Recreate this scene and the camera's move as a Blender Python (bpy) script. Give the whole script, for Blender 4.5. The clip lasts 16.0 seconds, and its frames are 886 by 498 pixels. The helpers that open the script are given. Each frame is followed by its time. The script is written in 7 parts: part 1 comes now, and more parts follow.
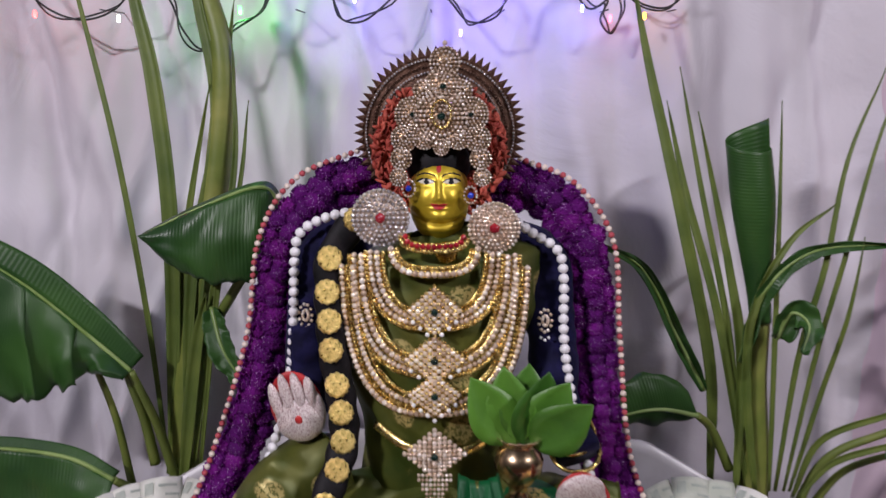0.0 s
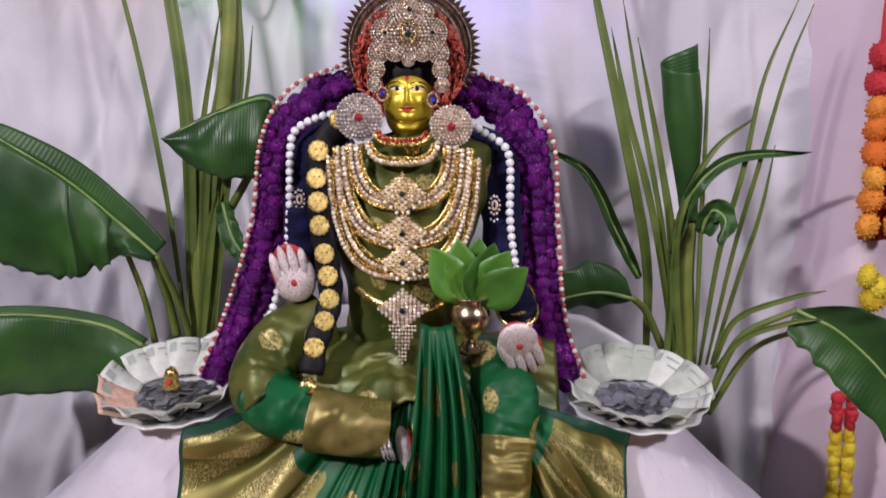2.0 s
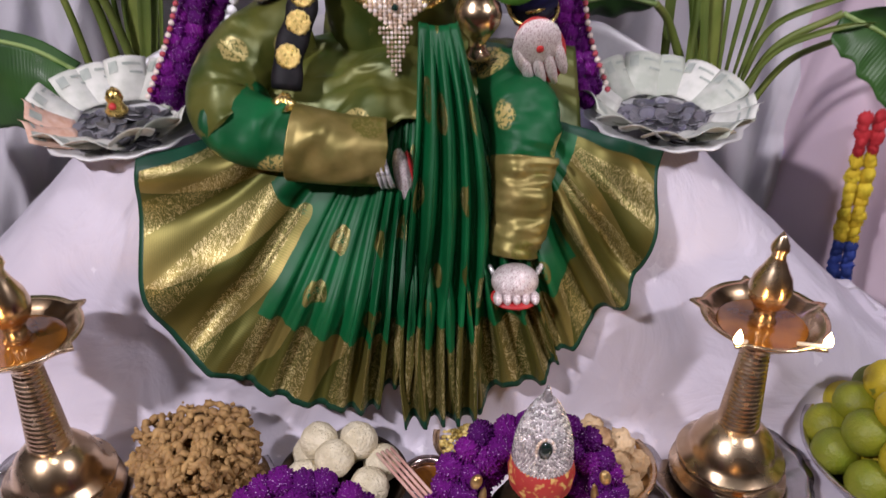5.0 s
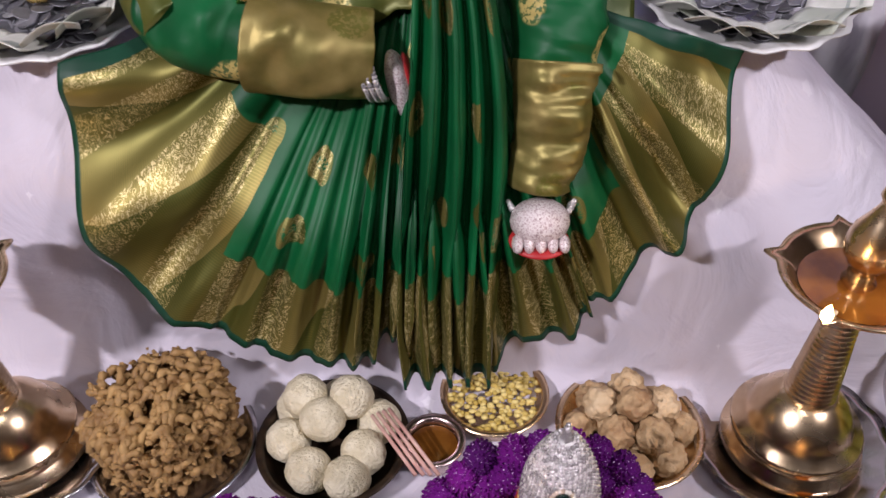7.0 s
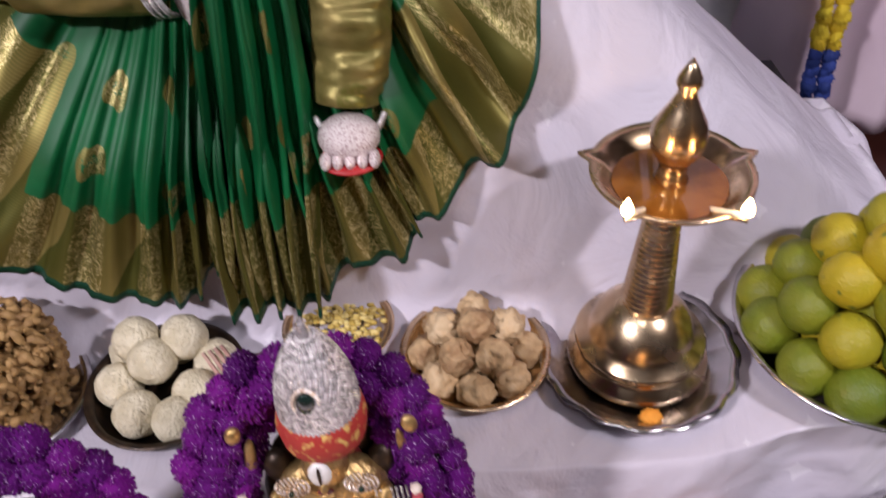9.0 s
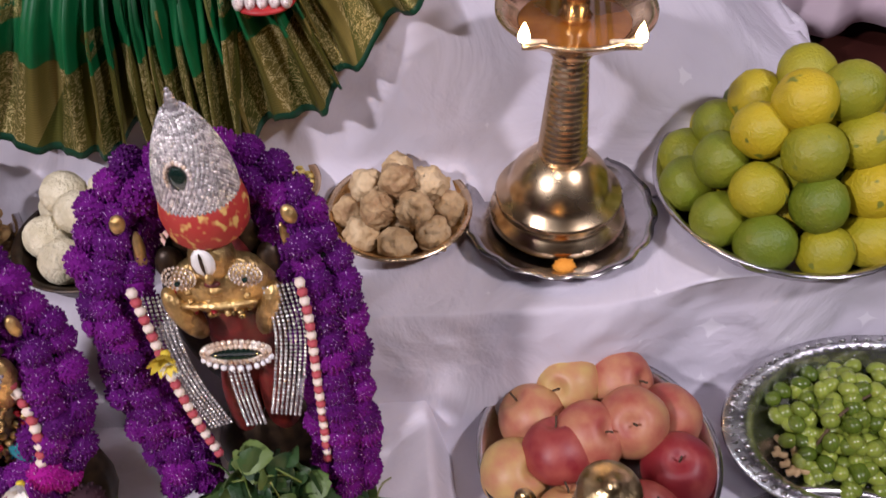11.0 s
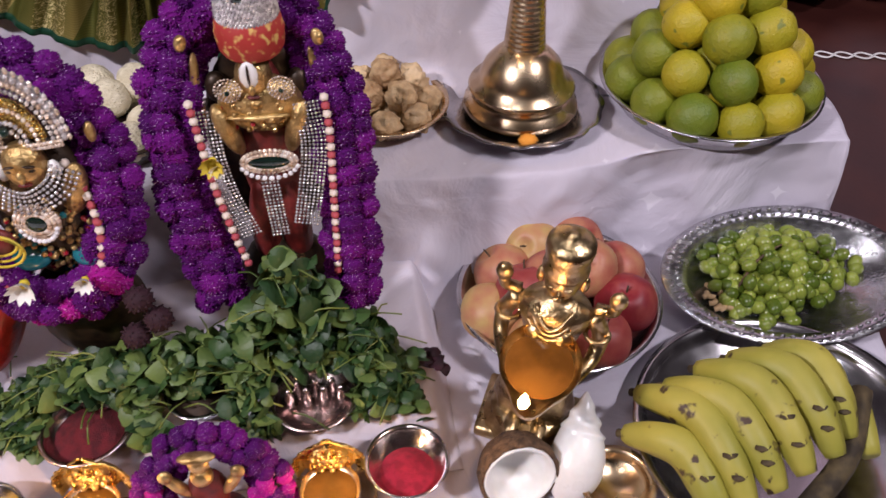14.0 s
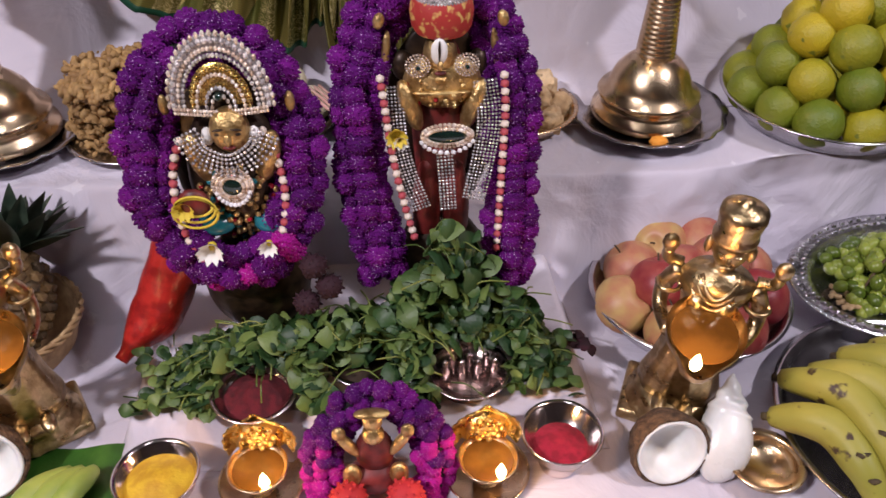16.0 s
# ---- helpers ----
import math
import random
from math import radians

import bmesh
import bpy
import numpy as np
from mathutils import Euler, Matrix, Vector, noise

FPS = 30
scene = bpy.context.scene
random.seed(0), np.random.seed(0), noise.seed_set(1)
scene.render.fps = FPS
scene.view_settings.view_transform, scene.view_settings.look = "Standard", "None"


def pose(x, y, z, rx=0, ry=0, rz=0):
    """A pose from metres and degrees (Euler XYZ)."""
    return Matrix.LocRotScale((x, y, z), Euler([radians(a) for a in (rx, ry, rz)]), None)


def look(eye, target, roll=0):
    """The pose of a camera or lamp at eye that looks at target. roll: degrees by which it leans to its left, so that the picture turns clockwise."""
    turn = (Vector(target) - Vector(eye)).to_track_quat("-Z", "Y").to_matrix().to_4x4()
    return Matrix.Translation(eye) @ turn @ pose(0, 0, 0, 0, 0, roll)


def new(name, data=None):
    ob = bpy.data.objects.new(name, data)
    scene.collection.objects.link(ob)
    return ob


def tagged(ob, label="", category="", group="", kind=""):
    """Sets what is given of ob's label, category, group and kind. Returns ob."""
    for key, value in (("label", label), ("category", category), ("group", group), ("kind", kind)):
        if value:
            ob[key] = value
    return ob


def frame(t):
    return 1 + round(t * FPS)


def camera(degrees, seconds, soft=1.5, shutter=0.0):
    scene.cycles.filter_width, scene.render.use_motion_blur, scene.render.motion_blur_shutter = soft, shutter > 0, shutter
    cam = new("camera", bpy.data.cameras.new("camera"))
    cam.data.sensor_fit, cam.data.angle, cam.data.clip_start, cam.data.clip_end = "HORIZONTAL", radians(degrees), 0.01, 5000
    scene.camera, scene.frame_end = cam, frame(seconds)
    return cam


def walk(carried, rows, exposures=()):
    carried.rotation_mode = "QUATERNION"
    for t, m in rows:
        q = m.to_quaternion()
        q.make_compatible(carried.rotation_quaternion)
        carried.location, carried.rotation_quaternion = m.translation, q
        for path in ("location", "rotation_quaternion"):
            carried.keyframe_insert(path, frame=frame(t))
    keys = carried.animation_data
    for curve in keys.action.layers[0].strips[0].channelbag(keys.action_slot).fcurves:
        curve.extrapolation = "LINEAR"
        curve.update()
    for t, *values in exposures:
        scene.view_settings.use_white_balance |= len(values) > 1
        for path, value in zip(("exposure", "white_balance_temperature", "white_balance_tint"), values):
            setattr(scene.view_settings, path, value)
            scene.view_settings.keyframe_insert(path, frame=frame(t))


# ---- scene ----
cam = camera(57.3, 16.0, shutter=0.6)
METRES, EYE, TILT, LEAN, TURN = 1.55, 1.25, -10.0, 0.0, 0.0
ROWS = [
    (0.0, 0.0, 0.0, 0.0, -0.0, -0.0, -0.0),
    (0.5, 0.0121, -0.0487, -0.013, -0.07, -0.5, -0.24),
    (1.0, 0.0243, -0.0936, -0.0268, 0.16, -1.22, -0.45),
    (1.5, 0.0342, -0.129, -0.0367, 0.6, -2.47, -0.67),
    (2.0, 0.0411, -0.15, -0.0539, 0.68, -3.41, -0.46),
    (2.5, 0.0456, -0.1636, -0.0738, 0.38, -4.67, -0.39),
    (3.0, 0.0397, -0.1612, -0.0881, -0.16, -6.87, -0.28),
    (3.5, 0.0387, -0.1469, -0.1037, -0.52, -9.71, -0.16),
    (4.0, 0.037, -0.1153, -0.1139, -1.11, -13.48, 0.18),
    (4.5, 0.023, -0.0738, -0.1216, -1.94, -16.66, 0.36),
    (5.0, 0.0001, -0.032, -0.1209, -2.7, -20.01, 0.18),
    (7.5, 0.0517, 0.1366, -0.1213, 0.79, -32.33, 1.16),
    (8.0, 0.0767, 0.1421, -0.1332, -0.22, -32.48, 1.65),
    (8.5, 0.1045, 0.1341, -0.1444, -1.82, -32.33, 2.16),
    (9.0, 0.1284, 0.1151, -0.1578, -3.12, -33.23, 2.65),
    (9.5, 0.1435, 0.1017, -0.1767, -3.57, -34.81, 2.91),
    (12.0, 0.1855, 0.015, -0.2307, -3.1, -35.88, 1.52),
    (12.5, 0.1834, -0.0144, -0.2362, -4.3, -35.42, 1.45),
    (13.0, 0.1735, -0.0385, -0.2414, -5.11, -34.93, 1.31),
    (13.5, 0.1592, -0.0647, -0.2496, -5.67, -34.46, 1.17),
    (14.0, 0.1395, -0.089, -0.2609, -6.34, -33.6, 0.9),
    (14.5, 0.119, -0.1003, -0.2646, -6.09, -32.76, 0.6),
    (15.0, 0.0957, -0.1104, -0.2754, -5.07, -31.57, 0.23),
    (15.5, 0.0616, -0.1279, -0.2887, -4.36, -30.24, 0.22),
    (16.0, 0.0425, -0.1334, -0.2965, -4.14, -29.07, 0.53),
]
walk(cam, [(t, pose(0, 0, EYE, TILT, LEAN, TURN) @ pose(METRES * x, METRES * y, METRES * z, 90 + pitch, roll, yaw)) for t, x, y, z, yaw, pitch, roll in ROWS],
     exposures=((0.0, -0.36), (1.0, -0.18), (2.0, -0.06), (3.0, 0.03), (5.0, 0.05), (9.0, 0.08), (12.0, 0.05), (16.0, 0.0)))

# ---- world, lamps, exposure ----
world = bpy.data.worlds.new("room_air")
scene.world = world
world.use_nodes = True
world.node_tree.nodes["Background"].inputs[0].default_value = (0.9, 0.92, 1.0, 1)
world.node_tree.nodes["Background"].inputs[1].default_value = 0.004


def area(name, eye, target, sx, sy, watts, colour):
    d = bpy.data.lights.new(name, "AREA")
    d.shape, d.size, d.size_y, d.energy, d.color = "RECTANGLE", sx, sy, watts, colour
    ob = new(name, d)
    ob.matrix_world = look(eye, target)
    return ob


def point(name, loc, watts, colour, r=0.006):
    d = bpy.data.lights.new(name, "POINT")
    d.energy, d.color, d.shadow_soft_size = watts, colour, r
    ob = new(name, d)
    ob.location = loc
    return ob


# Lamps out of view, added left and right where the shadows point.
area("unseen_lamp_a", (-1.65, -1.04, 2.55), (0.0, 0.9, 0.5), 0.26, 0.08, 80, (0.98, 0.91, 1.0))
area("unseen_lamp_b", (1.5, -0.35, 2.1), (0.1, 0.9, 0.6), 0.26, 0.08, 29, (0.97, 0.90, 1.0))
# Weak fill added overhead to soften the shadows; no known source there.
area("overhead_fill", (0.0, -0.4, 2.55), (0.0, 0.6, 0.4), 0.3, 0.3, 6, (0.95, 0.93, 1.0))

# ---- mesh helpers ----
TAU = 2 * math.pi
R = random.Random(7)


def thing(name, loc, label, category, group="", kind="", rz=0.0):
    ob = new(name)
    ob.empty_display_size = 0.02
    ob.location = loc
    ob.rotation_euler = (0, 0, radians(rz))
    return tagged(ob, label, category, group, kind)


def mesh_of(name, bm, material, smooth=True):
    me = bpy.data.meshes.new(name)
    bm.to_mesh(me)
    bm.free()
    for m in material if isinstance(material, (list, tuple)) else [material]:
        me.materials.append(m)
    if smooth:
        me.shade_smooth()
    return me


def part(name, bm, material, parent=None, label="", smooth=True, loc=(0, 0, 0), rot=(0, 0, 0)):
    me = bm if isinstance(bm, bpy.types.Mesh) else mesh_of(name, bm, material, smooth)
    ob = new(name, me)
    ob.parent = parent
    ob.location = loc
    ob.rotation_euler = [radians(a) for a in rot]
    if label:
        ob["label"] = label
    return ob


def arrays(name, v, f, material, smooth=True, mats=None):
    me = bpy.data.meshes.new(name)
    me.from_pydata([tuple(p) for p in v], [], [tuple(q) for q in f])
    for m in material if isinstance(material, (list, tuple)) else [material]:
        me.materials.append(m)
    if mats is not None:
        me.polygons.foreach_set("material_index", mats)
    if smooth:
        me.shade_smooth()
    me.update()
    return me


def lathe(profile, n=48, bm=None, flute=None):
    """A turned solid from (radius, height) pairs; flute(angle) scales the radius."""
    bm = bm or bmesh.new()
    rings = []
    for r, z in profile:
        if r < 1e-5:
            rings.append([bm.verts.new((0, 0, z))])
            continue
        ring = []
        for i in range(n):
            a = TAU * i / n
            k = r * (flute(a, r, z) if flute else 1)
            ring.append(bm.verts.new((k * math.cos(a), k * math.sin(a), z)))
        rings.append(ring)
    for a, b in zip(rings, rings[1:]):
        for i in range(n):
            j = (i + 1) % n
            q = [a[i % len(a)], a[j % len(a)], b[j % len(b)], b[i % len(b)]]
            q = list(dict.fromkeys(q))
            if len(q) > 2:
                bm.faces.new(q)
    return bm


def spline(pts, n):
    """n + 1 points along a smooth curve through pts."""
    p = [Vector(q) for q in pts]
    p = [2 * p[0] - p[1]] + p + [2 * p[-1] - p[-2]]
    out = []
    m = len(p) - 3
    for k in range(n + 1):
        s = k / n * m
        i = min(int(s), m - 1)
        t = s - i
        a, b, c, d = p[i:i + 4]
        out.append(0.5 * ((2 * b) + (c - a) * t + (2 * a - 5 * b + 4 * c - d) * t * t + (3 * b - a - 3 * c + d) * t ** 3))
    return out


def even(pts, step):
    """Points at equal steps along the smooth curve through pts."""
    c = spline(pts, 40 * len(pts))
    out, left = [c[0]], step
    for a, b in zip(c, c[1:]):
        seg = (b - a).length
        while left <= seg:
            out.append(a.lerp(b, left / seg))
            a = out[-1]
            seg = (b - a).length
            left = step
        left -= seg
    return out


def tube(pts, rad, n=10, bm=None, flat=1.0, up=(0, 1, 0)):
    """A tube along pts; rad a number or a function of 0..1."""
    bm = bm or bmesh.new()
    rings = []
    pts = [Vector(p) for p in pts]
    for k, p in enumerate(pts):
        d = (pts[min(k + 1, len(pts) - 1)] - pts[max(k - 1, 0)]).normalized()
        s = d.cross(Vector(up))
        if s.length < 1e-3:
            s = d.cross(Vector((1, 0, 0.1)))
        s.normalize()
        w = s.cross(d)
        r = rad(k / (len(pts) - 1)) if callable(rad) else rad
        rings.append([bm.verts.new(p + r * (math.cos(TAU * i / n) * s + flat * math.sin(TAU * i / n) * w)) for i in range(n)])
    for a, b in zip(rings, rings[1:]):
        for i in range(n):
            bm.faces.new((a[i], a[(i + 1) % n], b[(i + 1) % n], b[i]))
    for ring in (rings[0], rings[-1]):
        bm.faces.new(ring if ring is rings[-1] else ring[::-1])
    return bm


def ico(sub, r=1.0, jitter=0.0, seed=1, scale=(1, 1, 1), spike=0.0):
    bm = bmesh.new()
    bmesh.ops.create_icosphere(bm, subdivisions=sub, radius=r)
    q = random.Random(seed)
    for v in bm.verts:
        k = 1 + jitter * (noise.noise(v.co * 2.2 / r + Vector((seed * 3.1, 0, 0)))) + spike * (q.random() - 0.5)
        v.co = Vector((v.co.x * scale[0], v.co.y * scale[1], v.co.z * scale[2])) * k
    return bm


def template(bm):
    bm.verts.index_update()
    v = np.array([tuple(p.co) for p in bm.verts])
    f = [[p.index for p in q.verts] for q in bm.faces]
    bm.free()
    return v, f


def scatter(name, tmpl, poses, material, smooth=True):
    """One mesh of many copies of a template at the given 4x4 poses."""
    tv, tf = tmpl
    vs, fs = [], []
    for k, m in enumerate(poses):
        a = np.array(m)
        vs.append(tv @ a[:3, :3].T + a[:3, 3])
        o = k * len(tv)
        fs += [[i + o for i in q] for q in tf]
    return arrays(name, np.concatenate(vs), fs, material, smooth)


def sheet(fn, nu, nv, bm=None, uv=True):
    """A grid surface from fn(u, v) with its uv map."""
    bm = bm or bmesh.new()
    lay = bm.loops.layers.uv.verify()
    g = [[bm.verts.new(fn(i / nu, j / nv)) for j in range(nv + 1)] for i in range(nu + 1)]
    for i in range(nu):
        for j in range(nv):
            f = bm.faces.new((g[i][j], g[i + 1][j], g[i + 1][j + 1], g[i][j + 1]))
            for lp, (a, b) in zip(f.loops, ((i, j), (i + 1, j), (i + 1, j + 1), (i, j + 1))):
                lp[lay].uv = (a / nu, b / nv)
    return bm


def thicken(ob, t, offset=-1.0):
    m = ob.modifiers.new("thickness", "SOLIDIFY")
    m.thickness, m.offset = t, offset
    return ob


def block(x0, x1, y0, y1, z0, z1, bevel=0.0, seg=3):
    bm = bmesh.new()
    bmesh.ops.create_cube(bm, size=1)
    for v in bm.verts:
        v.co = Vector((x0 + (v.co.x + 0.5) * (x1 - x0), y0 + (v.co.y + 0.5) * (y1 - y0), z0 + (v.co.z + 0.5) * (z1 - z0)))
    if bevel:
        bmesh.ops.bevel(bm, geom=bm.edges[:], offset=bevel, segments=seg, affect="EDGES", profile=0.5)
    return bm


# ---- materials ----
def ramp(nt, fac, stops):
    n = nt.nodes.new("ShaderNodeValToRGB")
    el = n.color_ramp.elements
    while len(el) < len(stops):
        el.new(0.5)
    for e, (p, c) in zip(el, stops):
        e.position, e.color = p, (*c, 1)
    nt.links.new(fac, n.inputs[0])
    return n.outputs[0]


def mat(name, stops, rough=0.5, metal=0.0, scale=40.0, detail=4.0, bump=0.1, bump_scale=200.0, rand="", rand_mix=0.5,
        coords="Object", dist=0.0015, sheen=0.0, sss=0.0, trans=0.0, coat=0.0, spec=0.5, rough_var=0.1):
    """Colour from noise over stops; rand 'island' or 'object' shifts it from piece to piece."""
    m = bpy.data.materials.new(name)
    m.use_nodes = True
    nt = m.node_tree
    b = nt.nodes["Principled BSDF"]
    co = nt.nodes.new("ShaderNodeTexCoord").outputs[coords]
    n1 = nt.nodes.new("ShaderNodeTexNoise")
    n1.inputs["Scale"].default_value, n1.inputs["Detail"].default_value = scale, detail
    nt.links.new(co, n1.inputs["Vector"])
    fac = n1.outputs["Fac"]
    if rand:
        src = nt.nodes.new("ShaderNodeNewGeometry").outputs["Random Per Island"] if rand == "island" else nt.nodes.new("ShaderNodeObjectInfo").outputs["Random"]
        mx = nt.nodes.new("ShaderNodeMix")
        mx.inputs[0].default_value = rand_mix
        nt.links.new(fac, mx.inputs[2])
        nt.links.new(src, mx.inputs[3])
        fac = mx.outputs[0]
    col = ramp(nt, fac, stops)
    nt.links.new(col, b.inputs["Base Color"])
    n2 = nt.nodes.new("ShaderNodeTexNoise")
    n2.inputs["Scale"].default_value, n2.inputs["Detail"].default_value = bump_scale, 3
    nt.links.new(co, n2.inputs["Vector"])
    if bump:
        bp = nt.nodes.new("ShaderNodeBump")
        bp.inputs["Strength"].default_value, bp.inputs["Distance"].default_value = bump, dist
        nt.links.new(n2.outputs["Fac"], bp.inputs["Height"])
        nt.links.new(bp.outputs[0], b.inputs["Normal"])
    mr = nt.nodes.new("ShaderNodeMapRange")
    mr.inputs["To Min"].default_value, mr.inputs["To Max"].default_value = max(0.02, rough - rough_var), min(1, rough + rough_var)
    nt.links.new(n1.outputs["Fac"], mr.inputs["Value"])
    nt.links.new(mr.outputs[0], b.inputs["Roughness"])
    b.inputs["Metallic"].default_value = metal
    b.inputs["Sheen Weight"].default_value = sheen
    b.inputs["Specular IOR Level"].default_value = spec
    b.inputs["Coat Weight"].default_value = coat
    if sss:
        b.inputs["Subsurface Weight"].default_value = sss
        b.inputs["Subsurface Radius"].default_value = (0.01, 0.006, 0.004)
        b.inputs["Subsurface Scale"].default_value = 0.5
    b.inputs["Transmission Weight"].default_value = trans
    return m


def glow(name, colour, strength):
    m = bpy.data.materials.new(name)
    m.use_nodes = True
    b = m.node_tree.nodes["Principled BSDF"]
    b.inputs["Base Color"].default_value = (*colour, 1)
    b.inputs["Emission Color"].default_value = (*colour, 1)
    b.inputs["Emission Strength"].default_value = strength
    return m


def two(a, b, t0=0.4, t1=0.6):
    return [(t0, a), (t1, b)]


WHITE_CLOTH = mat("white_cotton_cloth", two((0.53, 0.49, 0.57), (0.65, 0.61, 0.69), 0.3, 0.7), 0.85, scale=3.5, bump=0.35, bump_scale=900, dist=0.0004, sheen=0.15)


def woven_motifs(m):
    """Tone-on-tone sprigs woven into the cloth."""
    nt = m.node_tree
    b = nt.nodes["Principled BSDF"]
    src = b.inputs["Base Color"].links[0].from_socket
    v = nt.nodes.new("ShaderNodeTexVoronoi")
    v.inputs["Scale"].default_value, v.inputs["Randomness"].default_value = 12.0, 0.25
    v.distance = "MINKOWSKI"
    v.inputs["Exponent"].default_value = 0.6
    nt.links.new(nt.nodes.new("ShaderNodeTexCoord").outputs["Object"], v.inputs["Vector"])
    f = ramp(nt, v.outputs["Distance"], [(0.30, (0.55, 0.55, 0.55)), (0.36, (0, 0, 0))])
    mx = nt.nodes.new("ShaderNodeMix")
    mx.data_type = "RGBA"
    nt.links.new(f, mx.inputs[0])
    nt.links.new(src, mx.inputs[6])
    mx.inputs[7].default_value = (0.76, 0.73, 0.79, 1)
    nt.links.new(mx.outputs[2], b.inputs["Base Color"])


def creased(m, scale, strength, distance):
    """Broad soft wrinkles under the weave."""
    nt = m.node_tree
    b = nt.nodes["Principled BSDF"]
    fine = b.inputs["Normal"].links[0].from_node
    n = nt.nodes.new("ShaderNodeTexNoise")
    n.inputs["Scale"].default_value, n.inputs["Detail"].default_value, n.inputs["Distortion"].default_value = scale, 5, 0.8
    nt.links.new(nt.nodes.new("ShaderNodeTexCoord").outputs["Object"], n.inputs["Vector"])
    bp = nt.nodes.new("ShaderNodeBump")
    bp.inputs["Strength"].default_value, bp.inputs["Distance"].default_value = strength, distance
    nt.links.new(n.outputs["Fac"], bp.inputs["Height"])
    nt.links.new(bp.outputs[0], fine.inputs["Normal"])


woven_motifs(WHITE_CLOTH)
creased(WHITE_CLOTH, 7.0, 0.55, 0.03)
STEEL_DARK = mat("dull_steel", two((0.36, 0.34, 0.35), (0.52, 0.50, 0.51)), 0.2, 1.0, scale=30, bump=0.05, bump_scale=400)
BACK_CLOTH = mat("white_backdrop_cloth", two((0.54, 0.52, 0.57), (0.66, 0.635, 0.68), 0.3, 0.7), 0.8, scale=2.2, bump=0.3, bump_scale=700, dist=0.0005, sheen=0.1)
creased(BACK_CLOTH, 4.0, 0.5, 0.03)
PINK_CLOTH = mat("pale_pink_satin", two((0.64, 0.50, 0.59), (0.74, 0.60, 0.68), 0.3, 0.7), 0.6, scale=4, bump=0.25, bump_scale=600, dist=0.0004)
FLOOR = mat("red_oxide_floor", two((0.045, 0.012, 0.010), (0.075, 0.022, 0.016), 0.35, 0.7), 0.35, scale=9, bump=0.1, bump_scale=120)
WALL = mat("painted_wall", two((0.07, 0.062, 0.065), (0.10, 0.088, 0.09)), 0.8, scale=3, bump=0.1, bump_scale=90)
PURPLE = mat("purple_flower_petals", [(0.2, (0.045, 0.001, 0.070)), (0.5, (0.100, 0.002, 0.135)), (0.8, (0.19, 0.006, 0.21))], 0.8, scale=60, rand="object", rand_mix=0.35, bump=0.3, bump_scale=900, dist=0.002, spec=0.2)
MAGENTA = mat("magenta_flower_petals", [(0.2, (0.24, 0.002, 0.17)), (0.8, (0.50, 0.015, 0.32))], 0.85, scale=60, rand="object", rand_mix=0.35, bump=0.3, bump_scale=900, dist=0.002, spec=0.2)


def speckle(m, scale, lo, hi, colour):
    """Small specks of another colour over a material."""
    nt = m.node_tree
    b = nt.nodes["Principled BSDF"]
    src = b.inputs["Base Color"].links[0].from_socket
    n = nt.nodes.new("ShaderNodeTexNoise")
    n.inputs["Scale"].default_value, n.inputs["Detail"].default_value = scale, 1
    nt.links.new(nt.nodes.new("ShaderNodeTexCoord").outputs["Object"], n.inputs["Vector"])
    f = ramp(nt, n.outputs["Fac"], [(lo, (0, 0, 0)), (hi, (1, 1, 1))])
    mx = nt.nodes.new("ShaderNodeMix")
    mx.data_type = "RGBA"
    nt.links.new(f, mx.inputs[0])
    nt.links.new(src, mx.inputs[6])
    mx.inputs[7].default_value = (*colour, 1)
    nt.links.new(mx.outputs[2], b.inputs["Base Color"])


speckle(PURPLE, 9.0, 0.68, 0.72, (0.72, 0.50, 0.75))
speckle(MAGENTA, 9.0, 0.68, 0.72, (0.80, 0.50, 0.70))
LEAF = mat("banana_leaf", [(0.3, (0.012, 0.045, 0.010)), (0.7, (0.035, 0.10, 0.018))], 0.42, scale=9, bump=0.4, bump_scale=70, spec=0.4)
STALK = mat("green_stalk", [(0.25, (0.045, 0.085, 0.012)), (0.55, (0.13, 0.17, 0.03)), (0.85, (0.30, 0.30, 0.075))], 0.5, scale=14, bump=0.3, bump_scale=120, rand="island", rand_mix=0.4)
BRASS = mat("polished_brass", two((0.58, 0.41, 0.25), (0.74, 0.57, 0.38)), 0.26, 1.0, scale=25, bump=0.05, bump_scale=300, rough_var=0.08)
STEEL = mat("stainless_steel", two((0.52, 0.50, 0.52), (0.68, 0.66, 0.68)), 0.22, 1.0, scale=30, bump=0.04, bump_scale=400)
GOLD = mat("gold_jewel", [(0.25, (0.55, 0.36, 0.08)), (0.75, (0.95, 0.75, 0.32))], 0.26, 1.0, scale=160, rand="island", bump=0.3, bump_scale=500)
STONE = mat("white_stone_jewel", [(0.2, (0.50, 0.36, 0.26)), (0.5, (0.84, 0.69, 0.56)), (0.85, (1.0, 0.93, 0.87))], 0.18, 0.5, scale=220, rand="island", rand_mix=0.65, bump=0.4, bump_scale=700)
SILVER = mat("silver_stone_jewel", [(0.25, (0.42, 0.39, 0.40)), (0.6, (0.78, 0.74, 0.74)), (0.85, (1.0, 0.97, 0.95))], 0.18, 0.65, scale=220, rand="island", rand_mix=0.6, bump=0.4, bump_scale=700)
FACE_GOLD = mat("gold_painted_face", two((0.48, 0.34, 0.02), (0.62, 0.46, 0.04)), 0.36, 0.55, scale=30, bump=0.05)
RED = mat("red_paint", two((0.35, 0.012, 0.015), (0.5, 0.03, 0.03)), 0.5, scale=60)
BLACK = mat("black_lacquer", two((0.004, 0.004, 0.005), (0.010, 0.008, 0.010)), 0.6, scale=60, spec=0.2)
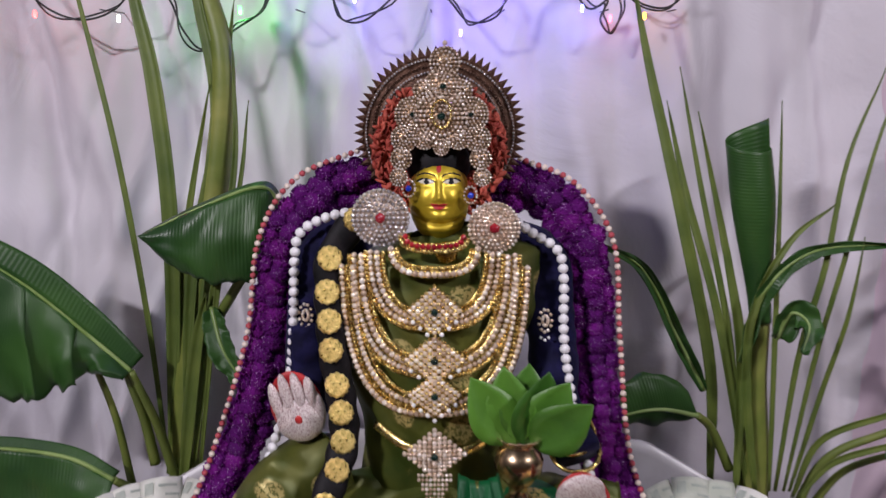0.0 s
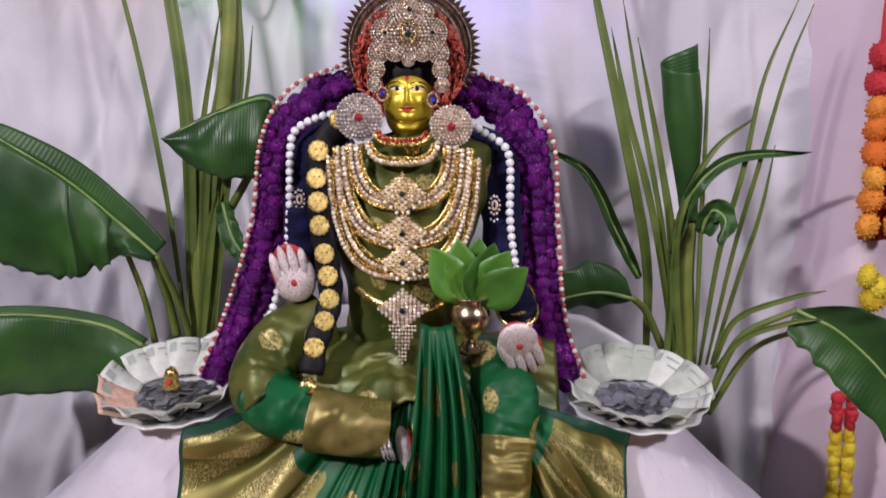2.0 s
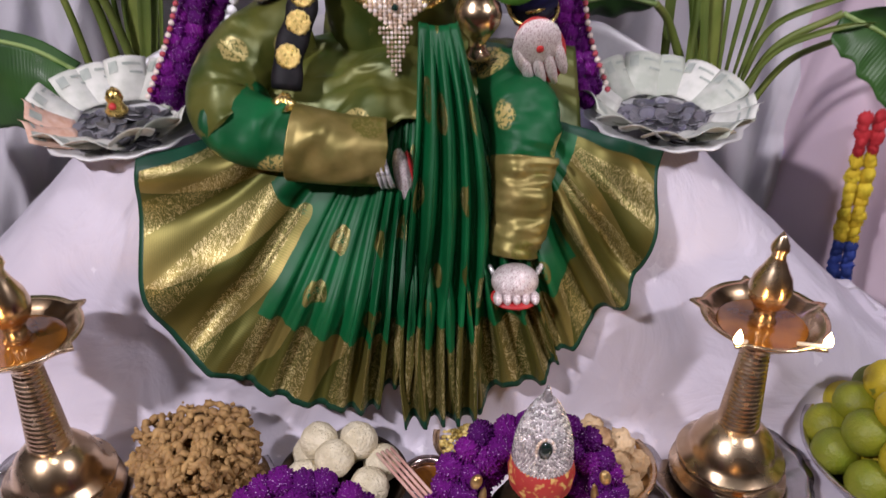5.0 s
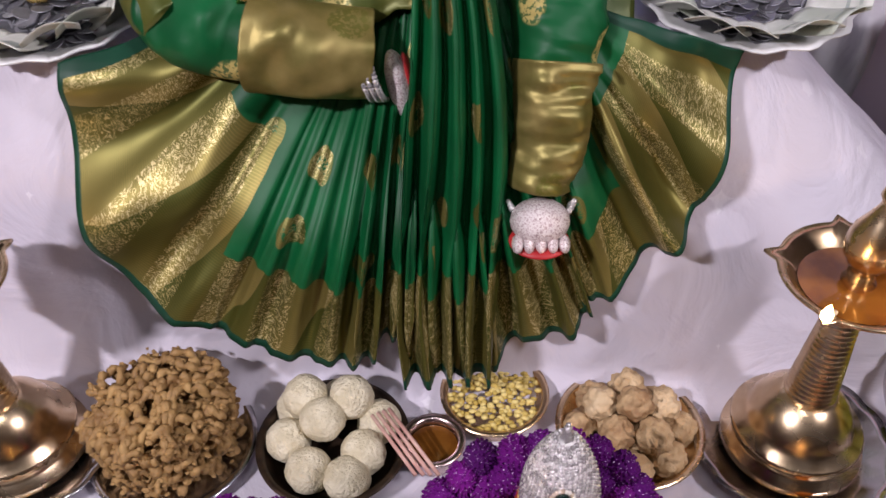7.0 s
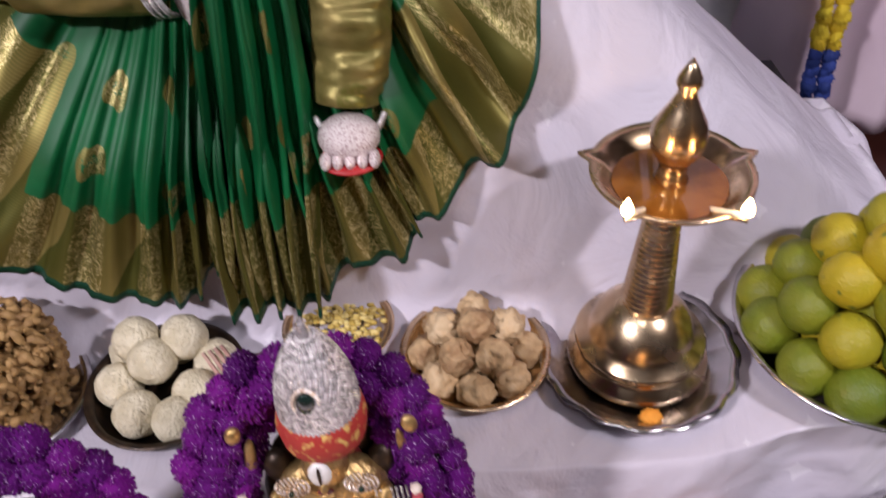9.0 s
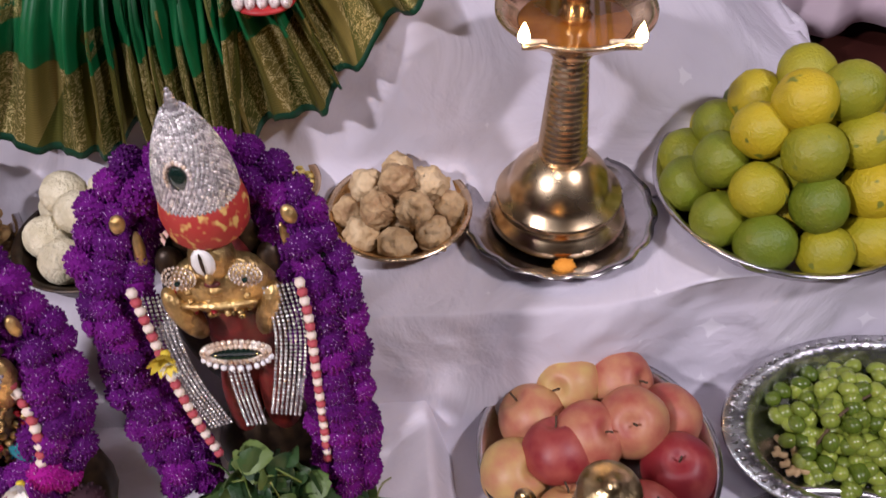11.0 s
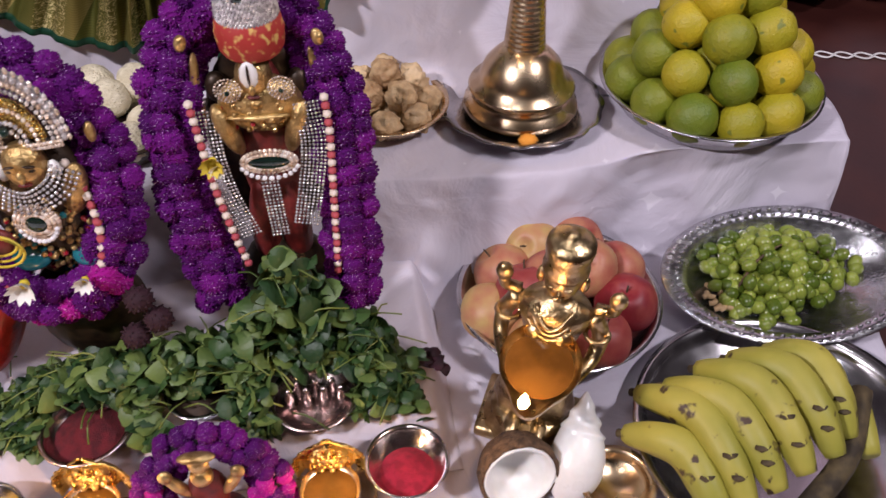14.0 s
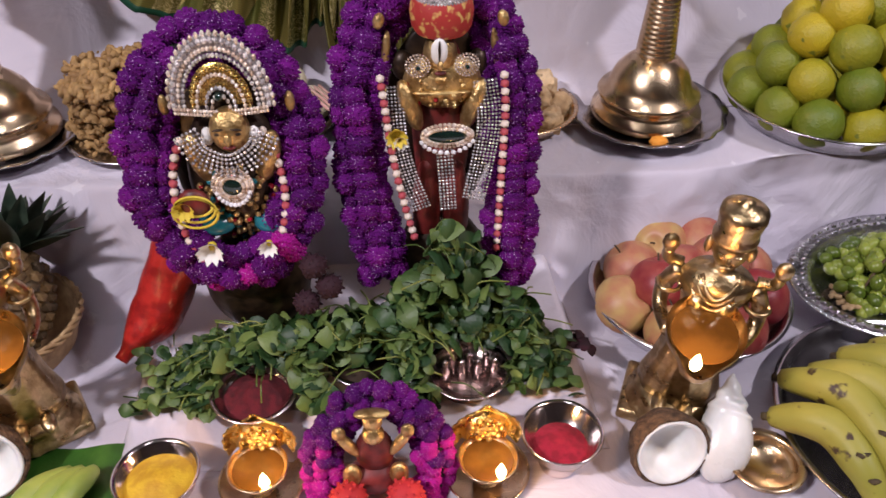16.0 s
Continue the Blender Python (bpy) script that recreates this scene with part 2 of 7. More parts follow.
NAVY = mat("navy_velvet", two((0.004, 0.004, 0.025), (0.010, 0.009, 0.05)), 0.8, scale=60, bump=0.3, bump_scale=800, sheen=0.04, spec=0.15)

# ---- the room ----
def setting(name, bm, material, label, category):
    return tagged(part(name, bm, material, None, smooth=False), label, category, kind="structure")


setting("floor", block(-3, 3, -3, 2.2, -0.1, 0), FLOOR, "dark red oxide floor with a dull polish", "floor")
setting("ceiling", block(-3, 3, -3, 2.2, 2.75, 2.85), WALL, "plain painted ceiling", "ceiling")
setting("wall_north", block(-3, 3, 2.0, 2.2, 0, 2.75), WALL, "plain painted wall behind the cloth", "wall")
setting("wall_south", block(-3, 3, -3.2, -3, 0, 2.75), WALL, "plain painted wall", "wall")
setting("wall_east", block(3, 3.2, -3, 2.2, 0, 2.75), WALL, "plain painted wall", "wall")
setting("wall_west", block(-3.2, -3, -3, 2.2, 0, 2.75), WALL, "plain painted wall", "wall")


def fbm(x, y, z=0.0, o=3):
    return sum(noise.noise(Vector((x, y, z)) * 2 ** k) / 2 ** k for k in range(o))


# backdrop cloth with long soft folds
CREASES = [(R.uniform(-1.3, 0.85), R.uniform(-0.4, 0.4), R.uniform(0.010, 0.035), R.choice((-1, 1)) * R.uniform(0.008, 0.024)) for i in range(26)]
def back(u, v):
    x, z = -1.7 + 2.62 * u, 0.0 + 2.2 * v
    y = 1.47 + 0.040 * fbm(x * 5.5 + 0.35 * z, z * 0.5, 1.0) + 0.016 * math.sin(x * 13 + 1.6 * fbm(x * 2, z * 1.2)) + 0.026 * fbm(x * 3 + z, z * 3, 5) + 0.010 * abs(fbm(x * 6 - 2 * z, z * 5, 9))
    y += 0.018 * math.exp(-((x + 0.30 - 0.13 * (z - 1.1)) / 0.02) ** 2) - 0.014 * math.exp(-((x + 0.22 - 0.25 * (z - 1.1)) / 0.03) ** 2)
    for cx, sl, wd, am in CREASES:
        y += am * math.exp(-((x - cx - sl * (z - 1.1)) / wd) ** 2)
    return Vector((x, y, z))


tagged(thicken(part("backdrop_cloth", sheet(back, 300, 110), BACK_CLOTH), 0.002), "white cotton backdrop cloth hanging in soft folds", "backdrop cloth", kind="structure")


# pink side curtain
def pink(u, v):
    x, z = 0.78 + 1.1 * u, 0.06 + 2.1 * v
    y = 1.36 + 0.05 * u + 0.10 * max(0, 1 - u / 0.14) ** 2 + 0.028 * math.sin(x * 34 + 1.2 * fbm(x * 3, z)) + 0.02 * fbm(x * 4, z * 0.8, 3)
    return Vector((x, y, z))


tagged(thicken(part("side_curtain", sheet(pink, 140, 50), PINK_CLOTH), 0.002), "pale pink satin curtain hanging in narrow folds", "curtain", kind="structure")


# stepped altar under white cloth: a height field swept over the steps
def smooth(a, b, x):
    t = min(max((x - a) / (b - a), 0), 1)
    return t * t * (3 - 2 * t)


UP, LOW, PLAT, SEAT = 0.252, 0.088, 0.148, 0.655


def tier_cloth(u, v):
    """The cloth over the two low tables; v runs from the front hem to the back, over a rounded edge."""
    s = v * 1.62
    x = -1.05 + 1.93 * u
    edge = 0.575 + 0.022 * max(0, 0.3 - x) + 0.020 * smooth(0.45, 0.6, x)
    slope = 0.095 - 0.070 * smooth(0.30, 0.48, x)
    w = 0.007 * fbm(x * 7, s * 5, 2) + 0.005 * abs(fbm(x * 11 + s * 6, s * 9 - x * 4, 4))
    if s < 0.62:                                     # low table
        y, z = -0.10 + s * (edge - slope + 0.10) / 0.62, LOW
    elif s < 0.84:                                   # slanting drop
        k = (s - 0.62) / 0.22
        y, z = edge - slope + slope * k ** 0.7, LOW + (UP - LOW) * smooth(0, 1, k) ** 0.9
        y += 0.010 * math.sin(x * 26 + 2 * fbm(x * 3, 1)) * math.sin(k * math.pi) + 0.012 * fbm(x * 9, k * 2, 7) * math.sin(k * math.pi)
    else:
        k = (s - 0.84) / 0.78
        y, z = edge + k * 0.6, UP
    z += 0.5 * w
    if x > 0.86:                                     # side fall
        z = z - (z - 0.012) * smooth(0.0, 0.02, x - 0.86)
    return Vector((x, y, z))


def fall(u, v):
    p = tier_cloth(u, v)
    over = max(0, p.x - 0.83)
    if over > 0:
        d = min(over, 0.05) / 0.05
        p.x = 0.83 + 0.035 * d + 0.015 * math.sin(p.y * 30)* d
    return p


tagged(thicken(part("altar_cloth", sheet(fall, 200, 220), WHITE_CLOTH), 0.002), "white cotton cloth spread over two low stepped tables", "tablecloth")
tagged(part("low_table", block(-1.03, 0.82, -0.08, 0.55, 0.0, LOW - 0.015, 0.004), WALL), "low plain table hidden under a white cloth", "table")
tagged(part("step_table", block(-1.03, 0.82, 0.62, 1.35, 0.0, UP - 0.018, 0.004), WALL), "low plain table hidden under a white cloth", "table")


# raised plank with its own cloth, under the small idols
def plank(u, v):
    x = -0.245 + 0.535 * u
    s = v * 0.37
    w = 0.004 * fbm(x * 9, s * 9, 5)
    if s < 0.09:
        k = s / 0.09
        y, z = 0.265 + 0.035 * k, LOW + 0.004 + (PLAT - LOW - 0.004) * smooth(0, 1, k)
        y += 0.004 * math.sin(x * 40) * math.sin(math.pi * k)
    else:
        y, z = 0.30 + (s - 0.09), PLAT
    e = min(u, 1 - u) / 0.05
    if e < 1:
        z = LOW + 0.004 + (z - LOW - 0.004) * smooth(0, 1, e)
    return Vector((x + 0.02 * (0.5 - v) * (u - 0.5), y, z + w * 0.5))


tagged(thicken(part("plank_cloth", sheet(plank, 110, 70), WHITE_CLOTH), 0.002), "white cloth over a low raised plank", "cloth")


# draped seat of the doll: a rounded frustum with slanting sides
def seat(u, v):
    a = math.pi * (1.08 - 1.16 * u)                   # left, front, right
    c, s = math.cos(a), -math.sin(a)
    if v < 0.25:
        k = v / 0.25
        rx, ry, z = 0.46 * k, 0.20 * k, SEAT
    else:
        k = (v - 0.25) / 0.75
        rx, ry = 0.46 + 0.50 * k ** 1.1, 0.20 + 0.10 * k + 0.06 * smooth(0.85, 1.0, k)
        z = SEAT - (SEAT - UP - 0.004) * min(1, k / 0.95)
    q = 4.0
    n = (abs(c) ** q + abs(s) ** q) ** (-1 / q)
    f = (0.016 * math.sin(a * 17 + 2 * fbm(a, 2)) + 0.020 * abs(fbm(a * 6 + v * 2, v * 1.5, 3))) * max(0, (v - 0.25)) + 0.010 * fbm(a * 3, v * 3, 2) * (v > 0.25)
    return Vector((rx * c * n * 0.9 - 0.02, 1.07 + (ry + f) * s * n, z - 0.004 + 0.003 * fbm(a * 5, v * 5)))


tagged(thicken(part("seat_cloth", sheet(seat, 150, 60), WHITE_CLOTH), 0.002), "white cloth draped over the doll's seat", "cloth")

# ---- sari, doll and jewellery ----
def sari_material():
    m = bpy.data.materials.new("green_silk_with_gold_border")
    m.use_nodes = True
    nt = m.node_tree
    N, L = nt.nodes, nt.links
    b = N["Principled BSDF"]
    uv = N.new("ShaderNodeUVMap").outputs[0]
    sep = N.new("ShaderNodeSeparateXYZ")
    L.new(uv, sep.inputs[0])

    def op(kind, a, c, d=None):
        n = N.new("ShaderNodeMath")
        n.operation = kind
        for i, x in enumerate((a, c, d)):
            if x is None:
                continue
            if isinstance(x, (int, float)):
                n.inputs[i].default_value = x
            else:
                L.new(x, n.inputs[i])
        return n.outputs[0]

    u, v = sep.outputs[0], sep.outputs[1]
    wob = N.new("ShaderNodeTexNoise")
    wob.inputs["Scale"].default_value = 5
    L.new(uv, wob.inputs["Vector"])
    border = op("GREATER_THAN", op("MULTIPLY_ADD", wob.outputs["Fac"], 0.006, v), 0.745)
    side_l = op("LESS_THAN", op("MULTIPLY_ADD", wob.outputs["Fac"], 0.012, u), 0.19)
    side_r = op("GREATER_THAN", op("MULTIPLY_ADD", wob.outputs["Fac"], 0.012, u), 0.85)
    sides = op("MULTIPLY", op("MAXIMUM", side_l, side_r), op("GREATER_THAN", v, 0.42))
    # woven motifs
    tc = N.new("ShaderNodeMapping")
    tc.inputs["Scale"].default_value = (13, 5, 1)
    L.new(uv, tc.inputs["Vector"])
    vo = N.new("ShaderNodeTexVoronoi")
    vo.inputs["Scale"].default_value = 1.0
    vo.inputs["Randomness"].default_value = 0.35
    L.new(tc.outputs[0], vo.inputs["Vector"])
    motif = op("MULTIPLY", op("LESS_THAN", vo.outputs["Distance"], 0.24), op("LESS_THAN", v, 0.7))
    # scroll columns, cross bands and fine thread lines woven into the gold
    tm = N.new("ShaderNodeMapping")
    tm.inputs["Scale"].default_value = (95, 30, 1)
    L.new(uv, tm.inputs["Vector"])
    br = N.new("ShaderNodeTexNoise")
    br.inputs["Scale"].default_value, br.inputs["Detail"].default_value, br.inputs["Distortion"].default_value = 1.6, 1.0, 2.2
    L.new(tm.outputs[0], br.inputs["Vector"])
    scroll = op("MULTIPLY", op("LESS_THAN", op("ABSOLUTE", op("SUBTRACT", br.outputs["Fac"], 0.5), 0), 0.035),
                op("LESS_THAN", op("FRACT", op("MULTIPLY", u, 21.0), 0), 0.5))
    thread = op("LESS_THAN", op("FRACT", op("MULTIPLY", v, 130.0), 0), 0.35)
    band = op("FRACT", op("MULTIPLY_ADD", u, 17.0, op("MULTIPLY", v, 1.4)), 0)
    filigree = op("GREATER_THAN", br.outputs["Fac"], 0.47)
    motif = op("MULTIPLY", motif, op("MAXIMUM", filigree, op("GREATER_THAN", vo.outputs["Distance"], 0.16)))
    gold = op("MAXIMUM", op("MAXIMUM", border, sides), op("MULTIPLY", motif, 0.85))
    edge = op("MAXIMUM", op("GREATER_THAN", v, 0.978), op("MAXIMUM", op("LESS_THAN", u, 0.012), op("GREATER_THAN", u, 0.988)))
    gold = op("MULTIPLY", gold, op("SUBTRACT", 1.0, edge))
    grain = N.new("ShaderNodeTexNoise")
    grain.inputs["Scale"].default_value, grain.inputs["Detail"].default_value = 6, 5
    L.new(uv, grain.inputs["Vector"])
    green = ramp(nt, grain.outputs["Fac"], [(0.3, (0.0006, 0.048, 0.013)), (0.7, (0.0012, 0.105, 0.029))])
    tone = op("ADD", op("MULTIPLY", band, 0.45), op("ADD", op("MULTIPLY", scroll, 0.6), op("MULTIPLY", thread, 0.10)))
    gcol = ramp(nt, tone, [(0.0, (0.060, 0.068, 0.011)), (0.30, (0.130, 0.112, 0.027)), (0.5, (0.22, 0.172, 0.050)), (0.9, (0.52, 0.43, 0.21))])
    dark = ramp(nt, grain.outputs["Fac"], [(0.3, (0.003, 0.035, 0.018)), (0.7, (0.005, 0.05, 0.025))])
    m1 = N.new("ShaderNodeMix")
    m1.data_type = "RGBA"
    L.new(gold, m1.inputs[0])
    L.new(green, m1.inputs[6])
    L.new(gcol, m1.inputs[7])
    m2 = N.new("ShaderNodeMix")
    m2.data_type = "RGBA"
    L.new(edge, m2.inputs[0])
    L.new(m1.outputs[2], m2.inputs[6])
    L.new(dark, m2.inputs[7])
    L.new(m2.outputs[2], b.inputs["Base Color"])
    L.new(op("MULTIPLY", gold, 0.55), b.inputs["Metallic"])
    L.new(op("MULTIPLY_ADD", gold, -0.05, 0.50), b.inputs["Roughness"])
    b.inputs["Specular IOR Level"].default_value = 0.3
    bp = N.new("ShaderNodeBump")
    bp.inputs["Strength"].default_value, bp.inputs["Distance"].default_value = 0.08, 0.0004
    L.new(tone, bp.inputs["Height"])
    L.new(bp.outputs[0], b.inputs["Normal"])
    return m


SARI = sari_material()
OLIVE_SILK = mat("olive_shot_silk", [(0.35, (0.042, 0.066, 0.010)), (0.65, (0.115, 0.120, 0.022))], 0.42, 0.32, scale=14, bump=0.2, bump_scale=700, dist=0.0006)
SHOT_SILK = mat("green_silk_with_roundels", [(0.3, (0.0006, 0.048, 0.013)), (0.7, (0.0012, 0.105, 0.029))], 0.5, scale=13, detail=2, bump=0.2, bump_scale=700, dist=0.0006, spec=0.3)
GOLD_SILK = mat("gold_brocade_silk", [(0.3, (0.15, 0.13, 0.030)), (0.7, (0.32, 0.25, 0.085))], 0.45, 0.55, scale=26, bump=0.25, bump_scale=600, dist=0.0006)


def roundels(m, scale, size, colour):
    """Woven gold roundels with an open filigree heart."""
    nt = m.node_tree
    b = nt.nodes["Principled BSDF"]
    src = b.inputs["Base Color"].links[0].from_socket
    co = nt.nodes.new("ShaderNodeTexCoord").outputs["Object"]
    v = nt.nodes.new("ShaderNodeTexVoronoi")
    v.inputs["Scale"].default_value, v.inputs["Randomness"].default_value = scale, 0.5
    nt.links.new(co, v.inputs["Vector"])
    n = nt.nodes.new("ShaderNodeTexNoise")
    n.inputs["Scale"].default_value, n.inputs["Detail"].default_value = 260, 1
    nt.links.new(co, n.inputs["Vector"])
    f = nt.nodes.new("ShaderNodeMath")
    f.operation = "MULTIPLY"
    nt.links.new(ramp(nt, v.outputs["Distance"], [(size, (1, 1, 1)), (size + 0.03, (0, 0, 0))]), f.inputs[0])
    nt.links.new(ramp(nt, n.outputs["Fac"], [(0.42, (0.15, 0.15, 0.15)), (0.5, (1, 1, 1))]), f.inputs[1])
    mx = nt.nodes.new("ShaderNodeMix")
    mx.data_type = "RGBA"
    nt.links.new(f.outputs[0], mx.inputs[0])
    nt.links.new(src, mx.inputs[6])
    mx.inputs[7].default_value = (*colour, 1)
    nt.links.new(mx.outputs[2], b.inputs["Base Color"])


roundels(SHOT_SILK, 11.0, 0.30, (0.42, 0.33, 0.11))
roundels(OLIVE_SILK, 13.0, 0.26, (0.45, 0.37, 0.14))
roundels(GOLD_SILK, 16.0, 0.30, (0.16, 0.15, 0.03))

HEM = [(-0.333, 0.861, 0.668), (-0.338, 0.838, 0.608), (-0.334, 0.802, 0.510), (-0.290, 0.771, 0.428), (-0.231, 0.761, 0.398), (-0.168, 0.752, 0.373), (-0.095, 0.746, 0.356),
       (-0.053, 0.745, 0.354), (-0.021, 0.762, 0.386), (0.002, 0.747, 0.361), (0.040, 0.742, 0.347), (0.087, 0.744, 0.350), (0.120, 0.757, 0.383), (0.168, 0.757, 0.383),
       (0.191, 0.765, 0.408), (0.186, 0.776, 0.432), (0.213, 0.772, 0.428), (0.262, 0.790, 0.475), (0.294, 0.798, 0.498), (0.316, 0.826, 0.570), (0.331, 0.860, 0.664)]
HEMC = spline(HEM, 400)
FOLD_U = (0.0, 0.20, 0.40, 0.56, 0.75, 1.0)
FOLD_W = (0.0, 2.2, 8.2, 12.2, 16.2, 20.0)
FOLD_A = (0.003, 0.008, 0.0175, 0.015, 0.013, 0.006)


def flat_fold(w, duty=0.62):
    """Box pleats: wide flat faces with narrow deep gaps between them."""
    k = math.floor(w)
    d = duty + 0.25 * noise.noise(Vector((k * 3.7, 1.5, 0)))
    return math.tanh(2.6 * (math.sin(TAU * w) + d)) + 0.18 * math.sin(TAU * w + k)


def fan(u, v):
    i = min(399, int(u * 400))
    h = HEMC[i].lerp(HEMC[i + 1], u * 400 - i)
    o = Vector((-0.07 + 0.21 * u, 0.905, 0.715 + 0.02 * math.sin(math.pi * u)))
    p = o.lerp(h, v)
    p.y -= 0.030 * math.sin(math.pi * v) * math.sin(math.pi * u)
    mid = math.sin(math.pi * u) ** 0.7
    w = float(np.interp(u, FOLD_U, FOLD_W)) + 0.35 * noise.noise(Vector((u * 5, v * 0.9, 2)))
    amp = float(np.interp(u, FOLD_U, FOLD_A)) * (0.10 + 0.90 * smooth(0.12, 0.8, v)) * (1 - 0.4 * smooth(0.85, 1.0, v))
    p.y -= amp * flat_fold(w)
    p.x += amp * 0.5 * math.cos(TAU * w) * mid
    p.z += 0.005 * v ** 6 * noise.noise(Vector((math.floor(w) * 2.3, 7, 0))) * mid
    # broad soft creases on the open side panels
    side = smooth(0.26, 0.10, u) + smooth(0.74, 0.86, u)
    p.y += side * v * (0.016 * math.sin(u * 74 + 3.5 * v + 2 * noise.noise(Vector((u * 4, v * 3, 4)))) + 0.012 * noise.noise(Vector((u * 20, v * 3, 9))))
    p.y += 0.020 * noise.noise(Vector((u * 6, v * 4, 1))) * math.sin(math.pi * v) + 0.008 * v * noise.noise(Vector((u * 13, v * 1.2, 6)))
    return p


sari = thing("sari", (0, 0.9, 0.66), "green silk sari with gold brocade border, fanned below the doll", "sari")


def under(ob, parent):
    """Keeps ob where it is while it becomes a part of parent."""
    ob.parent = parent
    ob.matrix_parent_inverse = Matrix.Translation(parent.location).inverted()
    return ob


def wpart(name, bm, material, parent, label="", smooth=True):
    """A part whose mesh is given in world coordinates."""
    ob = part(name, bm, material, None, label, smooth)
    return under(ob, parent)


thicken(wpart("fanned_skirt", sheet(fan, 640, 56), SARI, sari, "pleated green skirt with gold border"), 0.0015)


def front_pleats(u, v):
    top, bot = Vector((0.018 + 0.048 * u, 0.893, 0.825)), Vector((-0.002 + 0.100 * u, 0.728, 0.346))
    p = top.lerp(bot, v)
    p.x += (u - 0.5) * 0.030 * math.sin(math.pi * v) + 0.008 * math.sin(v * 5)
    p.y -= 0.022 * math.sin(math.pi * min(v * 1.5, 1)) + 0.02 * math.sin(math.pi * u) * (1 - v)
    w = 4.6 * u + 0.30 * fbm(u * 2.5, v * 1.6)
    p.y -= (0.009 + 0.005 * v) * smooth(0, 0.16, v) * flat_fold(w, 0.6)
    p.x += (0.002 + 0.004 * v) * math.cos(TAU * w)
    p.z += 0.006 * v ** 8 * noise.noise(Vector((math.floor(w) * 2.3, 3, 0)))
    return p


def uv_shift(bm, fu, fv):
    lay = bm.loops.layers.uv.verify()
    for f in bm.faces:
        for lp in f.loops:
            a, c = lp[lay].uv
            lp[lay].uv = (fu(a), fv(c))
    return bm


thicken(wpart("front_pleats", uv_shift(sheet(front_pleats, 130, 60), lambda a: 0.35 + 0.3 * a, lambda c: 0.05 + 0.95 * c), SARI, sari, "narrow pressed pleats"), 0.0015)


def limb(pts, rad, folds, seed):
    """A cloth-wrapped limb with ring folds."""
    c = spline(pts, 50)
    bm = tube(c, rad, 26)
    for v in bm.verts:
        n = noise.noise(v.co * folds + Vector((seed, 0, 0)))
        v.co += (0.012 * n + 0.011 * abs(noise.noise(Vector((v.co.x * 0.6, v.co.y, v.co.z * 1.4)) * folds * 1.9)) - 0.004) * Vector((0.3, -1, 0.5))
        crease = noise.noise(Vector((v.co.x * 14 + 5 * v.co.z, v.co.z * 34 - 9 * v.co.x, seed * 2.0)))
        v.co += 0.010 * (0.5 - abs(crease)) * Vector((0.15, -1, 0.35))
    return bm


wpart("thigh_drape", limb([(-0.15, 1.01, 0.790), (-0.205, 0.965, 0.762), (-0.228, 0.915, 0.722), (-0.205, 0.885, 0.695)], lambda k: 0.052 - 0.006 * k, 20, 7), OLIVE_SILK, sari, "olive-gold silk over the crossed thigh")
wpart("crossed_leg_wrap", limb([(-0.222, 0.918, 0.705), (-0.195, 0.880, 0.697), (-0.13, 0.862, 0.688), (-0.03, 0.86, 0.672)], lambda k: 0.053 - 0.017 * k, 22, 1), SHOT_SILK, sari, "green silk over the crossed leg")
wpart("crossed_leg_border", limb([(-0.138, 0.852, 0.690), (-0.09, 0.846, 0.684), (-0.030, 0.854, 0.674)], lambda k: 0.0480 - 0.0055 * k, 20, 2), GOLD_SILK, sari, "gold brocade border on the crossed leg")
wpart("hanging_leg_wrap", limb([(0.10, 1.0, 0.725), (0.142, 0.915, 0.718), (0.150, 0.872, 0.69), (0.146, 0.85, 0.655)], lambda k: 0.052 - 0.012 * k, 22, 3), SHOT_SILK, sari, "green silk over the hanging leg")
wpart("hanging_leg_border", limb([(0.147, 0.853, 0.665), (0.142, 0.825, 0.61), (0.135, 0.803, 0.553)], lambda k: 0.0415 - 0.008 * k, 24, 4), GOLD_SILK, sari, "gold brocade border on the hanging leg")


def lap(u, v):
    x = -0.24 + 0.47 * u
    p = Vector((x, 1.0 - 0.13 * v, 0.79 - 0.075 * v ** 2 - 0.14 * abs(u - 0.5) * (0.4 + v)))
    p.y += 0.008 * fbm(u * 9, v * 5, 8)
    p.z += 0.008 * math.sin(u * 26 + 5 * v) * v + 0.012 * fbm(u * 5, v * 4, 2)
    return p


thicken(wpart("lap_drape", uv_shift(sheet(lap, 80, 40), lambda a: 0.3 + a * 0.3, lambda c: 0.3 + 0.55 * c), OLIVE_SILK, sari, "olive-gold drape across the lap"), 0.002)


def torso(u, v):
    a = TAU * u
    z = 0.74 + 0.355 * v
    w = 0.115 - 0.035 * math.sin(math.pi * min(1, v * 1.6)) * (1 - v) + 0.022 * smooth(0.35, 0.95, v) - 0.09 * smooth(0.9, 1.0, v)
    d = 0.062 + 0.018 * math.sin(math.pi * v) - 0.03 * smooth(0.9, 1.0, v)
    n = 0.005 * fbm(math.cos(a) * 3 + v * 6, math.sin(a) * 2, v * 3)
    s = 0.0045 * math.sin(11 * (v * 3 + 1.3 * math.cos(a))) * (0.5 + noise.noise(Vector((math.cos(a) * 2, v * 4, 1))))
    return Vector((-0.012 + (w + n) * math.cos(a), 1.02 + (d + n + s) * math.sin(a), z + (0.01 * math.cos(a))))


wpart("bodice_drape", sheet(torso, 90, 60), OLIVE_SILK, sari, "olive-green silk drape over the chest")

